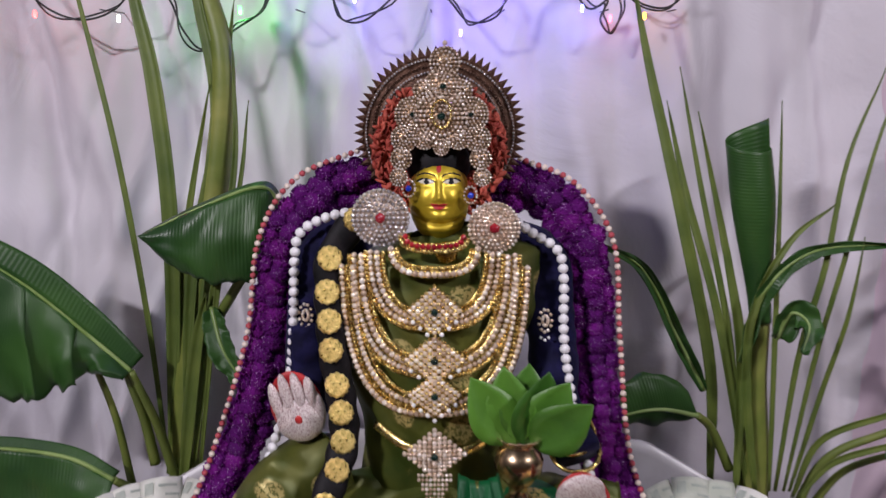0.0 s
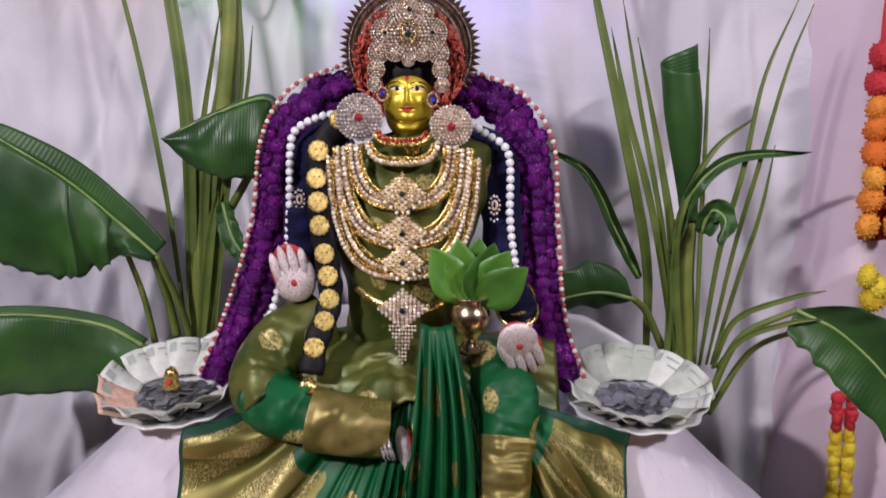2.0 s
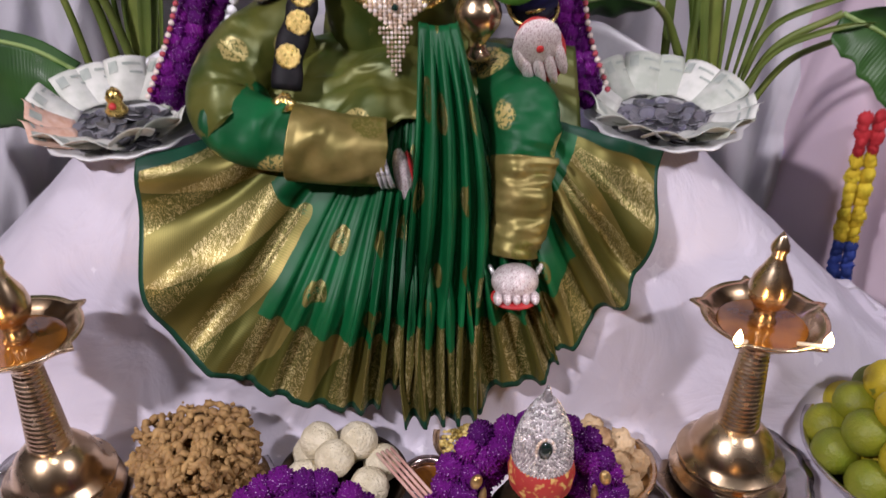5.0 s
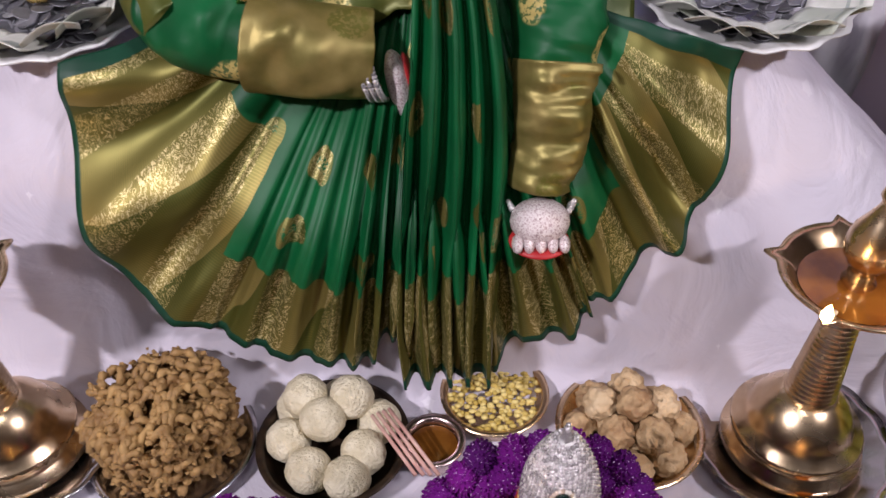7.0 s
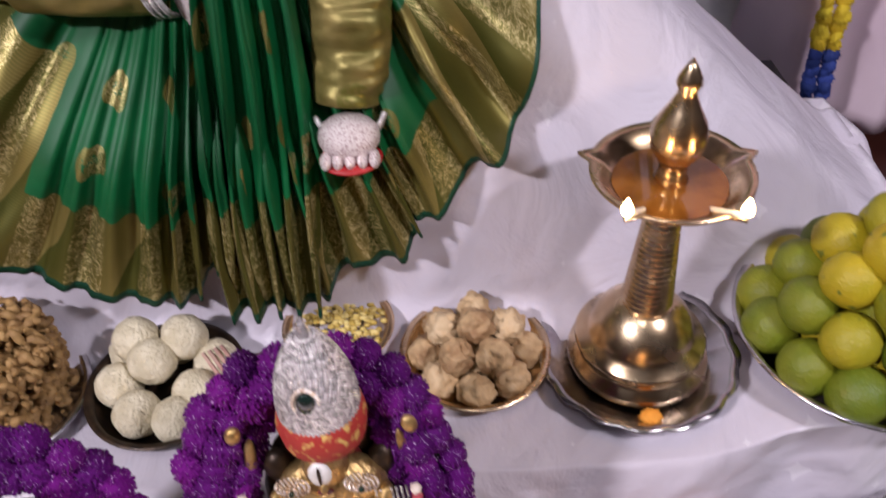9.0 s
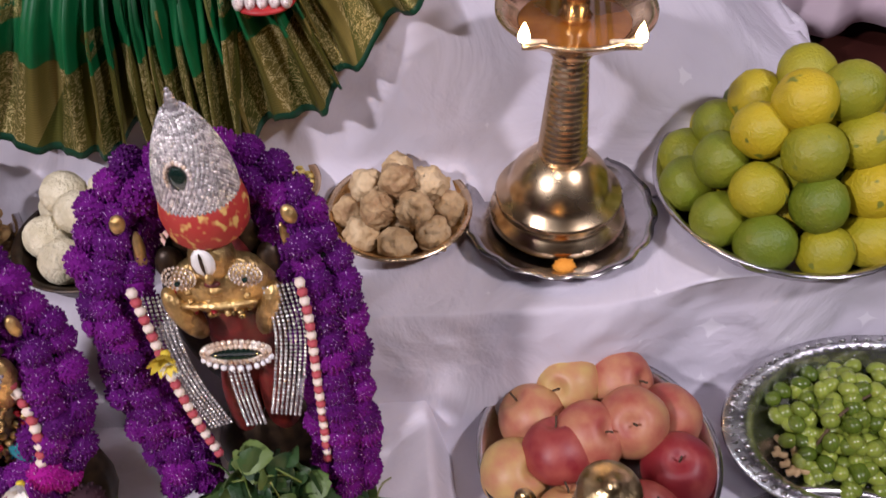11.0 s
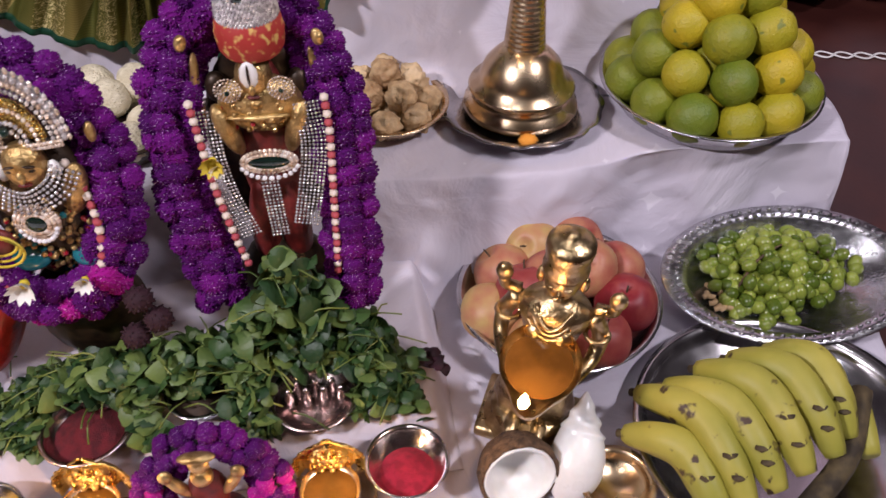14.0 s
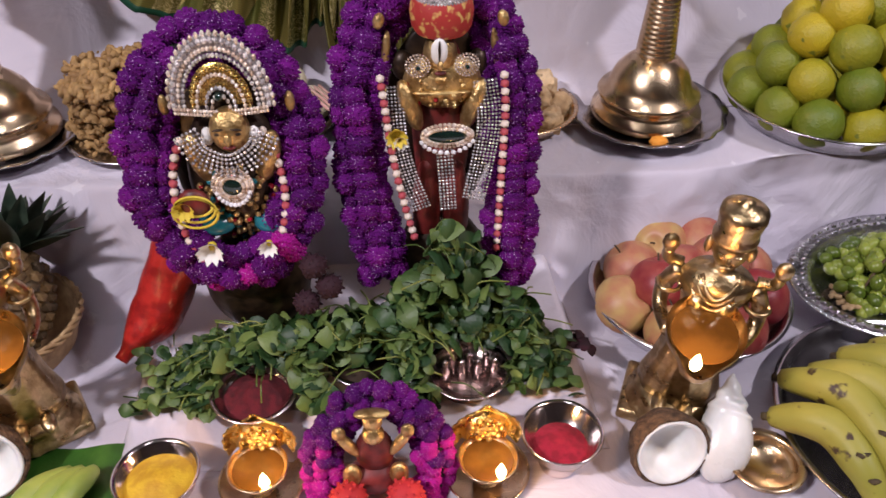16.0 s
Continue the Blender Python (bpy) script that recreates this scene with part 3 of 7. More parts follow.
blouse = thing("blouse", (0, 1.03, 0.9), "navy velvet blouse with long sleeves on the doll", "blouse")
wpart("sleeve", limb([(-0.10, 1.03, 1.085), (-0.155, 1.03, 1.06), (-0.172, 1.02, 0.97), (-0.175, 1.0, 0.86)], lambda k: 0.035 - 0.006 * k, 12, 5), NAVY, blouse)
wpart("sleeve", limb([(0.08, 1.05, 1.075), (0.128, 1.05, 1.05), (0.142, 1.03, 0.96), (0.15, 1.0, 0.86), (0.168, 0.955, 0.82)], lambda k: 0.035 - 0.006 * k, 12, 6), NAVY, blouse)

# ---- doll: one plain shape ----
def blob(bm, c, r, mi, rot=(0, 0, 0), sub=3, pinch=0.0):
    m = Matrix.Translation(c) @ Euler([radians(a) for a in rot]).to_matrix().to_4x4()
    ret = bmesh.ops.create_icosphere(bm, subdivisions=sub, radius=1)
    for v in ret["verts"]:
        k = 1 - pinch * max(0, -v.co.z)
        v.co = m @ Vector((v.co.x * r[0] * k, v.co.y * r[1], v.co.z * r[2]))
        for f in v.link_faces:
            f.material_index = mi
    return ret


bm = bmesh.new()
blob(bm, (-0.006, 1.012, 1.180), (0.041, 0.034, 0.036), 1)                 # hair


def bump2(x, z, cx, cz, sx, sz):
    return math.exp(-((x - cx) / sx) ** 2 - ((z - cz) / sz) ** 2)


def face_shape(bm):
    """The doll's head: a full rounded face with nose, lids, lips and a double chin, its features painted on."""
    nu, nv = 150, 150
    cx, cy, cz = -0.005, 1.004, 1.138
    grid = []
    for i in range(nu + 1):
        a = radians(-112 + 224 * i / nu)
        col = []
        for j in range(nv + 1):
            b = radians(-88 + 176 * j / nv)
            c = abs(math.cos(b)) ** 0.80
            x, y, z = 0.0375 * c * math.sin(a), -0.037 * c * math.cos(a), 0.053 * math.sin(b)
            f = max(0, math.cos(a)) ** 0.5
            X, Z = x, z + cz
            d = 0.0058 * bump2(X, Z, 0, 1.141, 0.0048, 0.0055) + 0.0040 * bump2(X, Z, 0, 1.153, 0.0030, 0.012)
            d += 0.0022 * (bump2(X, Z, 0.0050, 1.1385, 0.0028, 0.0030) + bump2(X, Z, -0.0050, 1.1385, 0.0028, 0.0030))
            for e in (-1, 1):
                d += -0.0042 * bump2(X, Z, e * 0.0150, 1.160, 0.011, 0.0060) + 0.0030 * bump2(X, Z, e * 0.0150, 1.1600, 0.0085, 0.0036)
                d += 0.0030 * bump2(X, Z, e * 0.0200, 1.141, 0.011, 0.010)
            d += 0.0030 * bump2(X, Z, 0, 1.1335, 0.0080, 0.0020) + 0.0034 * bump2(X, Z, 0, 1.1290, 0.0070, 0.0022) - 0.002 * bump2(X, Z, 0, 1.1312, 0.011, 0.0010)
            d += 0.0055 * bump2(X, Z, 0, 1.119, 0.012, 0.007) - 0.0050 * math.exp(-((Z - 1.1095 - 9 * X * X) / 0.0030) ** 2) + 0.003 * math.exp(-((Z - 1.101) / 0.004) ** 2)
            col.append(bm.verts.new((cx + x, cy + y - d * f, cz + z)))
        grid.append(col)
    for i in range(nu):
        for j in range(nv):
            q = bm.faces.new((grid[i][j], grid[i + 1][j], grid[i + 1][j + 1], grid[i][j + 1]))
            m = q.calc_center_median()
            X, Z = m.x - cx, m.z
            mi = 0
            if m.y < cy - 0.010:
                ax = abs(X) - 0.0150
                lid = 0.0034 * (1 - (ax / 0.0100) ** 2)
                dz = Z - 1.1600
                if abs(ax) < 0.0100 and -0.8 * lid < dz < lid:
                    mi = 1 if ax * ax + (dz - 0.0002) ** 2 < 0.0031 ** 2 else 3
                elif abs(ax) < 0.0118 and lid <= dz < lid + 0.0014 + 0.0012 * (ax > 0.004):
                    mi = 1
                if abs(ax) < 0.0115 and abs(Z - 1.1702 + 26 * ax * ax) < 0.0010:
                    mi = 1
                zm = Z - 1.1312 - 26 * X * X
                if abs(X) < 0.0108 and -0.0042 * (1 - (X / 0.0108) ** 2) < zm < 0.0036 * (1 - (X / 0.0108) ** 2) - 0.0008 * math.exp(-(X / 0.002) ** 2):
                    mi = 2
                if (X / 0.0030) ** 2 + ((Z - 1.1765) / 0.0055) ** 2 < 1:
                    mi = 2
            q.material_index = mi


face_shape(bm)


def palm(bm, c, rz, tilt, w=0.026, h=0.042):
    """A small studded hand: a flat palm with four fingers side by side."""
    m = Matrix.Translation(c) @ Euler((radians(tilt), radians(rz), 0)).to_matrix().to_4x4()
    def put(loc, r, mi, sub=2):
        ret = bmesh.ops.create_icosphere(bm, subdivisions=sub, radius=1)
        for v in ret["verts"]:
            v.co = m @ Vector((loc[0] + v.co.x * r[0], loc[1] + v.co.y * r[1], loc[2] + v.co.z * r[2]))
            for f in v.link_faces:
                f.material_index = mi
    put((0, 0.004, 0), (w * 0.98, 0.005, h * 0.95), 2, 3)
    put((0, 0, -h * 0.36), (w * 0.90, 0.009, h * 0.56), 4, 3)
    put((0, 0, -h * 0.10), (w * 0.86, 0.0075, h * 0.34), 4, 3)
    for i, (dz, lz) in enumerate(((0.30, 0.50), (0.40, 0.58), (0.38, 0.56), (0.28, 0.48))):
        put(((i - 1.5) * w * 0.44, -0.001, h * dz), (w * 0.225, 0.0070, h * lz), 4)
    put((w * 0.80, 0, -h * 0.10), (w * 0.22, 0.0065, h * 0.42), 4)
    put((0, -0.0085, -h * 0.25), (0.005, 0.002, 0.006), 2)


palm(bm, (-0.182, 0.960, 0.880), -14, 5, 0.034, 0.051)
palm(bm, (0.167, 0.890, 0.786), 160, -22, 0.033, 0.056)
# feet
blob(bm, (-0.002, 0.848, 0.640), (0.013, 0.016, 0.042), 4, (0, -12, 0))
blob(bm, (0.009, 0.852, 0.636), (0.006, 0.015, 0.041), 2, (0, -12, 0))
blob(bm, (0.133, 0.772, 0.533), (0.030, 0.026, 0.022), 4)
for i in range(5):
    blob(bm, (0.110 + 0.0115 * i, 0.752, 0.520), (0.006, 0.012, 0.008), 4, sub=2)
blob(bm, (0.133, 0.765, 0.513), (0.031, 0.028, 0.006), 2)
HAND_SILVER = mat("silver_studded_paint", [(0.34, (0.52, 0.36, 0.37)), (0.54, (0.93, 0.85, 0.84))], 0.32, 0.5, scale=520, bump=0.8, bump_scale=900, dist=0.002)
EYE_WHITE = mat("white_enamel", two((0.50, 0.46, 0.36), (0.60, 0.56, 0.46)), 0.35)
doll = tagged(part("goddess_doll", bm, [FACE_GOLD, BLACK, RED, EYE_WHITE, HAND_SILVER]), "seated festival doll with a gold-painted face and silver-studded palms", "doll")

# ---- garlands ----
def puff_mesh(name, material, seed, spikes=150):
    """A round flower head: a core bristling with short petals."""
    q = random.Random(seed)
    bm = ico(2, 0.88, 0.05, seed)
    for i in range(spikes):
        z = 1 - 2 * (i + 0.5) / spikes
        a = i * 2.39996 + q.uniform(-0.2, 0.2)
        r = math.sqrt(max(0, 1 - z * z))
        d = Vector((r * math.cos(a), r * math.sin(a), z * 0.9)).normalized()
        s = d.orthogonal().normalized()
        t = d.cross(s)
        h, w = q.uniform(0.95, 1.06), 0.13
        ring = [bm.verts.new(d * 0.72 + w * (math.cos(b) * s + math.sin(b) * t)) for b in (0, 2.1, 4.2)]
        mid = [bm.verts.new(d * (h - 0.05) + 0.095 * (math.cos(b) * s + math.sin(b) * t)) for b in (0, 2.1, 4.2)]
        tip = bm.verts.new(d * h)
        for j in range(3):
            bm.faces.new((ring[j], ring[(j + 1) % 3], mid[(j + 1) % 3], mid[j]))
            bm.faces.new((mid[j], mid[(j + 1) % 3], tip))
    return mesh_of(name, bm, material)


PUFFS = [puff_mesh("purple_flower", PURPLE, s) for s in range(4)]
PUFFS_M = [puff_mesh("magenta_flower", MAGENTA, s) for s in range(2)]


def flower_garland(name, path, label, puff=0.0105, across=3, step=0.013, width=0.02, deep=0.008, normal=(0, -1, 0), magenta=None):
    pts = even(path, step)
    g = thing(name, tuple(pts[0]), label, "flower garland", "purple flower garlands")
    q = random.Random(len(pts))
    for k, p in enumerate(pts):
        d = (pts[min(k + 1, len(pts) - 1)] - pts[max(k - 1, 0)]).normalized()
        nrm = Vector(normal)
        side = d.cross(nrm).normalized()
        for i in range(across):
            o = (i - (across - 1) / 2) / max(1, (across - 1) / 2) if across > 1 else 0
            off = side * (o * width + q.uniform(-0.004, 0.004)) + nrm * (deep * (1 - o * o) + q.uniform(-0.003, 0.003)) + d * ((i % 2) * step * 0.5 + q.uniform(-0.003, 0.003))
            me = q.choice(PUFFS_M) if magenta and magenta(p + off) > q.random() else q.choice(PUFFS)
            ob = new("flower", me)
            ob.parent = g
            ob.location = p + off - pts[0]
            s = puff * q.uniform(0.88, 1.15)
            ob.scale = (s, s, s)
            ob.rotation_euler = (q.uniform(0, 6), q.uniform(0, 6), q.uniform(0, 6))
    # black tube through the middle, filling the gaps between the flowers
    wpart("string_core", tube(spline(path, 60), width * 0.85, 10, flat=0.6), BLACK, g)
    return g


flower_garland("flower_garland", [(-0.315, 0.985, 0.70), (-0.275, 1.03, 0.79), (-0.228, 1.05, 0.95), (-0.205, 1.05, 1.07), (-0.165, 1.055, 1.128), (-0.09, 1.07, 1.165),
               (0.0, 1.09, 1.175), (0.09, 1.07, 1.15), (0.15, 1.06, 1.122), (0.188, 1.05, 1.06), (0.200, 1.05, 0.95), (0.215, 1.03, 0.80), (0.245, 0.985, 0.70)],
               "thick purple flower garland over the doll's shoulders", 0.0145, 3, 0.0185, 0.0185, 0.012)

# ---- jewellery on the doll ----
BEAD = template(ico(1, 1.0))
PEARL = mat("white_pearl_beads", [(0.3, (0.62, 0.62, 0.66)), (0.7, (0.86, 0.85, 0.88))], 0.3, scale=300, rand="island", rand_mix=0.4, bump=0.5, bump_scale=800)
BLUE = mat("blue_glass_stone", two((0.01, 0.03, 0.35), (0.02, 0.06, 0.6)), 0.1, coat=0.5)
RUBY = mat("red_glass_stone", two((0.25, 0.01, 0.02), (0.4, 0.02, 0.03)), 0.15, coat=0.5)
DARK_GEM = mat("dark_green_stone", two((0.004, 0.012, 0.01), (0.01, 0.03, 0.022)), 0.08, coat=0.6)


def at(p, s):
    s = s if isinstance(s, tuple) else (s, s, s)
    return Matrix.LocRotScale(Vector(p), None, Vector(s))


def beads(name, pts, r, material, parent, label=""):
    ob = part(name, scatter(name, BEAD, [at(p, 0.86 * r) for p in pts], material), None, None, label)
    return under(ob, parent)


def pearl_string(name, path, label, r=0.0066, step=0.0128, category="pearl string"):
    pts = even(path, step)
    g = thing(name, tuple(pts[0]), label, category)
    wpart("thread", tube(pts, 0.0012, 6), COTTON_THREAD, g)
    me = arrays("bead", *template(ico(2, r)), PEARL)
    for p in pts:
        part("bead", me, None, g, loc=p - pts[0])
    return g


COTTON_THREAD = mat("cotton_thread", two((0.6, 0.58, 0.55), (0.7, 0.68, 0.65)), 0.9)
pearl_string("pearl_string", [(-0.095, 0.975, 1.125), (-0.135, 0.985, 1.118), (-0.172, 0.99, 1.100), (-0.184, 0.99, 1.07), (-0.190, 0.99, 0.96), (-0.200, 0.985, 0.88), (-0.225, 0.975, 0.80), (-0.245, 0.965, 0.735)],
             "string of white pearl beads down the doll's arm")
pearl_string("pearl_string", [(0.083, 0.985, 1.115), (0.115, 1.0, 1.092), (0.143, 1.0, 1.073), (0.152, 1.0, 1.04), (0.153, 0.99, 0.96), (0.165, 0.985, 0.88), (0.183, 0.975, 0.81), (0.196, 0.965, 0.745)],
             "string of white pearl beads down the doll's arm")

RED_BEAD = mat("red_wool_bead", two((0.32, 0.04, 0.06), (0.46, 0.08, 0.10)), 0.8)
CREAM_BEAD = mat("cream_wool_bead", two((0.62, 0.50, 0.42), (0.78, 0.68, 0.6)), 0.8)


def striped_string(name, path, label, r=0.0045, step=0.0085):
    pts = even(path, step)
    g = thing(name, tuple(pts[0]), label, "bead string", "red and white bead strings")
    m1, m2 = (arrays("bead", *template(ico(1, r)), m) for m in (RED_BEAD, CREAM_BEAD))
    for k, p in enumerate(pts):
        part("bead", m1 if k % 2 else m2, None, g, loc=p - pts[0])
    return g


striped_string("bead_string", [(-0.340, 0.968, 0.71), (-0.305, 1.012, 0.80), (-0.259, 1.032, 0.95), (-0.239, 1.037, 1.08), (-0.190, 1.042, 1.158), (-0.10, 1.057, 1.197)],
               "red and cream bead string edging the purple garland")
striped_string("bead_string", [(0.10, 1.057, 1.183), (0.170, 1.042, 1.152), (0.221, 1.037, 1.077), (0.233, 1.032, 0.95), (0.247, 1.012, 0.80), (0.276, 0.968, 0.71)],
               "red and cream bead string edging the purple garland")


def chest(x, z, lift=0.004):
    return Vector((x, 1.02 - 0.083 * math.sqrt(max(0.05, 1 - ((x + 0.012) / 0.15) ** 2)) - lift, z))


def necklace(hw, top, bottom, rows, label, pendant=None, cx=-0.010):
    """A U-shaped necklace of set stones, with a lozenge pendant."""
    n = thing("necklace", tuple(chest(cx, bottom)), label, "necklace", "stone necklaces on the doll")
    for k, (off, r, material, word) in enumerate(rows):
        path = []
        for i in range(25):
            s = -1 + 2 * i / 24
            x = cx + (hw + off) * math.sin(s * math.pi / 2) ** 1 if abs(s) < 1 else cx + (hw + off) * s
            z = bottom - off + (top - bottom + off) * abs(s) ** 2.6
            path.append(chest(x, z, 0.004 + 0.002 * (k % 2)))
        pts = even(path, r * 1.45)
        wpart("band", tube([p + Vector((0, 0.0015, 0)) for p in pts], r * 0.95, 8, flat=0.5), GOLD, n)
        beads("stone_strand", pts, r, material, n, word)
    if pendant:
        pz, pw, ph = pendant
        pts, small = [], []
        m = 7
        for i in range(-m, m + 1):
            for j in range(-m, m + 1):
                if abs(i) + abs(j) <= m:
                    p = chest(cx + pw * i / m, pz + ph * j / m, 0.009 + 0.003 * (1 - (abs(i) + abs(j)) / m))
                    (pts if (i + j) % 2 == 0 else small).append(p)
        beads("pendant", pts, pw / m * 0.85, STONE, n, "lozenge pendant of white stones")
        beads("gold_setting", small, pw / m * 0.7, GOLD, n)
        beads("centre_stone", [chest(cx, pz, 0.016)], 0.006, DARK_GEM, n, "dark centre stone")
        beads("drop", [chest(cx + pw * t, pz - ph * (1 - abs(t)) - 0.006, 0.010) for t in (-0.75, -0.5, -0.25, 0, 0.25, 0.5, 0.75)], 0.0036, PEARL, n, "pearl drops")
    return n


necklace(0.048, 1.085, 1.058, [(-0.004, 0.0032, GOLD, ""), (0.003, 0.0052, STONE, "")], "short gold necklace set with white stones")
necklace(0.070, 1.080, 1.000, [(-0.009, 0.0032, GOLD, ""), (-0.002, 0.0046, STONE, ""), (0.006, 0.0046, STONE, ""), (0.012, 0.0034, GOLD, "")], "gold and white stone necklace with lozenge pendant", (1.012, 0.034, 0.030))
necklace(0.088, 1.075, 0.944, [(-0.009, 0.0036, GOLD, ""), (-0.001, 0.0052, STONE, ""), (0.008, 0.0046, STONE, ""), (0.014, 0.003, GOLD, "")], "long gold and white stone necklace with pendant", (0.952, 0.038, 0.030))
necklace(0.104, 1.060, 0.890, [(-0.014, 0.0034, GOLD, ""), (-0.006, 0.0046, STONE, ""), (0.001, 0.0036, GOLD, ""), (0.008, 0.0048, STONE, "")], "longest double-row gold necklace with stones", (0.908, 0.034, 0.026))
necklace(0.034, 1.10, 1.088, [(0.0, 0.0045, RUBY, "red beads"), (0.006, 0.003, GOLD, "")], "choker of red and gold beads")
locket = thing("gold_locket", (0.004, 0.95, 1.078), "round gold locket at the doll's throat", "locket")
part("disc", lathe([(0, -0.002), (0.012, -0.002), (0.0135, 0), (0.011, 0.0015), (0.006, 0.001), (0.0, 0.003)], 28), GOLD, locket, rot=(90, 0, 0))

belt = thing("waist_belt", (-0.01, 0.93, 0.83), "gold waist belt with white stone buckle", "belt")
wpart("band", tube(spline([(-0.085, 0.962, 0.858), (-0.05, 0.935, 0.842), (-0.01, 0.928, 0.832), (0.03, 0.932, 0.836), (0.065, 0.950, 0.850)], 30), 0.006, 10, flat=0.4), GOLD, belt)
pts = [Vector((-0.010 + 0.036 * i / 6, 0.917 - 0.006 * (1 - (abs(i) + abs(j)) / 6), 0.838 + 0.030 * j / 6)) for i in range(-6, 7) for j in range(-6, 7) if abs(i) + abs(j) <= 6]
beads("buckle", pts, 0.0042, STONE, belt, "lozenge buckle of white stones")
beads("buckle_stone", [(-0.010, 0.907, 0.838)], 0.006, DARK_GEM, belt)
pts = [Vector((-0.010 + 0.0048 * i, 0.914 - 0.0008 * j, 0.812 - 0.0056 * j)) for j in range(11) for i in range(-4, 5) if abs(i) <= 4.4 - 0.36 * j]
beads("tassel", pts, 0.0030, STONE, belt, "fringe of small pinkish stones")


def stone_disc(name, c, r, rings, parent, material, centre, cr, tilt=0):
    ps = []
    for k in range(1, rings + 1):
        rr = r * k / rings
        m = max(6, int(TAU * rr / (r / rings) * 0.95))
        for i in range(m):
            a = TAU * i / m
            ps.append(Vector((c[0] + rr * math.cos(a), c[1] - 0.004 * (1 - k / rings), c[2] + rr * math.sin(a))))
    beads(name, ps, r / rings * 0.54, material, parent)
    if centre:
        beads("centre_stone", [(c[0], c[1] - 0.005, c[2])], cr, centre, parent)


for x, y, z, r in ((-0.074, 0.950, 1.120, 0.033), (0.061, 0.955, 1.107, 0.030)):
    e = thing("ear_disc", (x, y, z), "large round ear ornament of white stones with red centre", "ear ornament", "ear ornaments of the doll")
    stone_disc("stone_ring", (x, y, z), r, 6, e, STONE if x > 0 else SILVER, RUBY, 0.0085)
    wpart("plate", tube([(x, y + 0.002, z), (x, y + 0.006, z)], r * 1.03, 28, up=(0, 0, 1)), STONE, e)
for x, z in ((-0.041, 1.153), (0.033, 1.145)):
    e = thing("ear_stud", (x, 0.968, z), "blue stone ear stud in a ring of white stones", "ear stud", "blue ear studs")
    beads("blue_stone", [Vector((x, 0.964, z))], 0.0052, BLUE, e)
    beads("setting", [Vector((x + 0.0075 * math.cos(a), 0.967, z + 0.010 * math.sin(a))) for a in np.linspace(0, 6.0, 14)], 0.0021, STONE, e)

SETTING = mat("antique_gold_setting", two((0.24, 0.15, 0.09), (0.42, 0.29, 0.18)), 0.35, 0.85, scale=120, bump=0.4)
crown = thing("crown", (-0.002, 0.975, 1.20), "tall tiered crown of white stones and gold", "crown")
LOBES = [(0.002, 1.300, 0.017, 4), (0.0, 1.272, 0.021, 5), (-0.022, 1.268, 0.012, 3), (0.022, 1.268, 0.012, 3), (-0.002, 1.236, 0.030, 6), (-0.036, 1.240, 0.020, 5), (0.033, 1.240, 0.020, 5),
         (-0.046, 1.212, 0.015, 4), (0.041, 1.212, 0.015, 4), (-0.022, 1.214, 0.014, 4), (0.018, 1.214, 0.014, 4), (-0.050, 1.188, 0.012, 3), (0.045, 1.188, 0.012, 3), (-0.053, 1.166, 0.010, 3), (0.047, 1.166, 0.010, 3), (-0.002, 1.202, 0.009, 3)]
for i, (x, z, r, n) in enumerate(LOBES):
    y = 0.962 + 0.30 * abs(x + 0.002) * 0.5
    stone_disc("lobe", (x, y, z), r, n, crown, STONE, DARK_GEM if n > 4 else None, 0.004)
    wpart("plate", tube([(x, y + 0.002, z), (x, y + 0.007, z)], r * 1.08, 24, up=(0, 0, 1)), SETTING, crown)
beads("drop_stone", [(-0.002, 0.955, 1.238)], 0.0065, DARK_GEM, crown)
beads("drop_ring", [Vector((-0.002 + 0.011 * math.cos(a), 0.955, 1.238 + 0.016 * math.sin(a) + 0.003)) for a in np.linspace(0, 6.1, 24)], 0.0024, GOLD, crown)
beads("drop_stone", [(0.0, 0.955, 1.272)], 0.005, DARK_GEM, crown)
beads("finial", [(0.002, 0.960, 1.3215)], 0.004, STONE, crown)

# pleated fan with points behind the head
FAN_BROWN = mat("brown_metal_fan", [(0.3, (0.05, 0.022, 0.014)), (0.7, (0.20, 0.11, 0.075))], 0.4, 0.5, scale=120, bump=0.5, bump_scale=400)
halo = thing("halo_fan", (-0.004, 1.05, 1.215), "dark pointed halo disc with beaded rings behind the crown", "halo")
bm = lathe([(0.0, 0.0), (0.097, 0.0), (0.097, 0.004), (0.0, 0.004)], 64)
part("disc", bm, FAN_BROWN, halo, rot=(90, 0, 0))
spike = arrays("point", [(-0.0058, 0, 0), (0.0058, 0, 0), (0, 0, 0.0145), (0, -0.004, 0.003)], [(0, 1, 3), (1, 2, 3), (2, 0, 3), (0, 2, 1)], FAN_BROWN, smooth=False)
for i in range(46):
    a = radians(-32 + 244 * i / 45)
    part("point", spike, None, halo, loc=(0.096 * math.cos(a), -0.003, 0.096 * math.sin(a)), rot=(0, 90 - math.degrees(a), 0))
for r in (0.094, 0.086, 0.078):
    beads("bead_ring", [Vector((-0.004 + r * math.cos(a), 1.044, 1.215 + r * math.sin(a))) for a in np.linspace(radians(-30), radians(210), int(r * 1000))], 0.0022, FAN_BROWN if r == 0.086 else SILVER, halo)
CORAL = mat("coral_red_petals", [(0.25, (0.28, 0.03, 0.02)), (0.75, (0.55, 0.11, 0.07))], 0.7, scale=60, rand="island", rand_mix=0.6)
red_fl = thing("red_flower_garland", (-0.004, 1.03, 1.20), "wreath of coral red petals tucked behind the crown", "flower garland")
ps = []
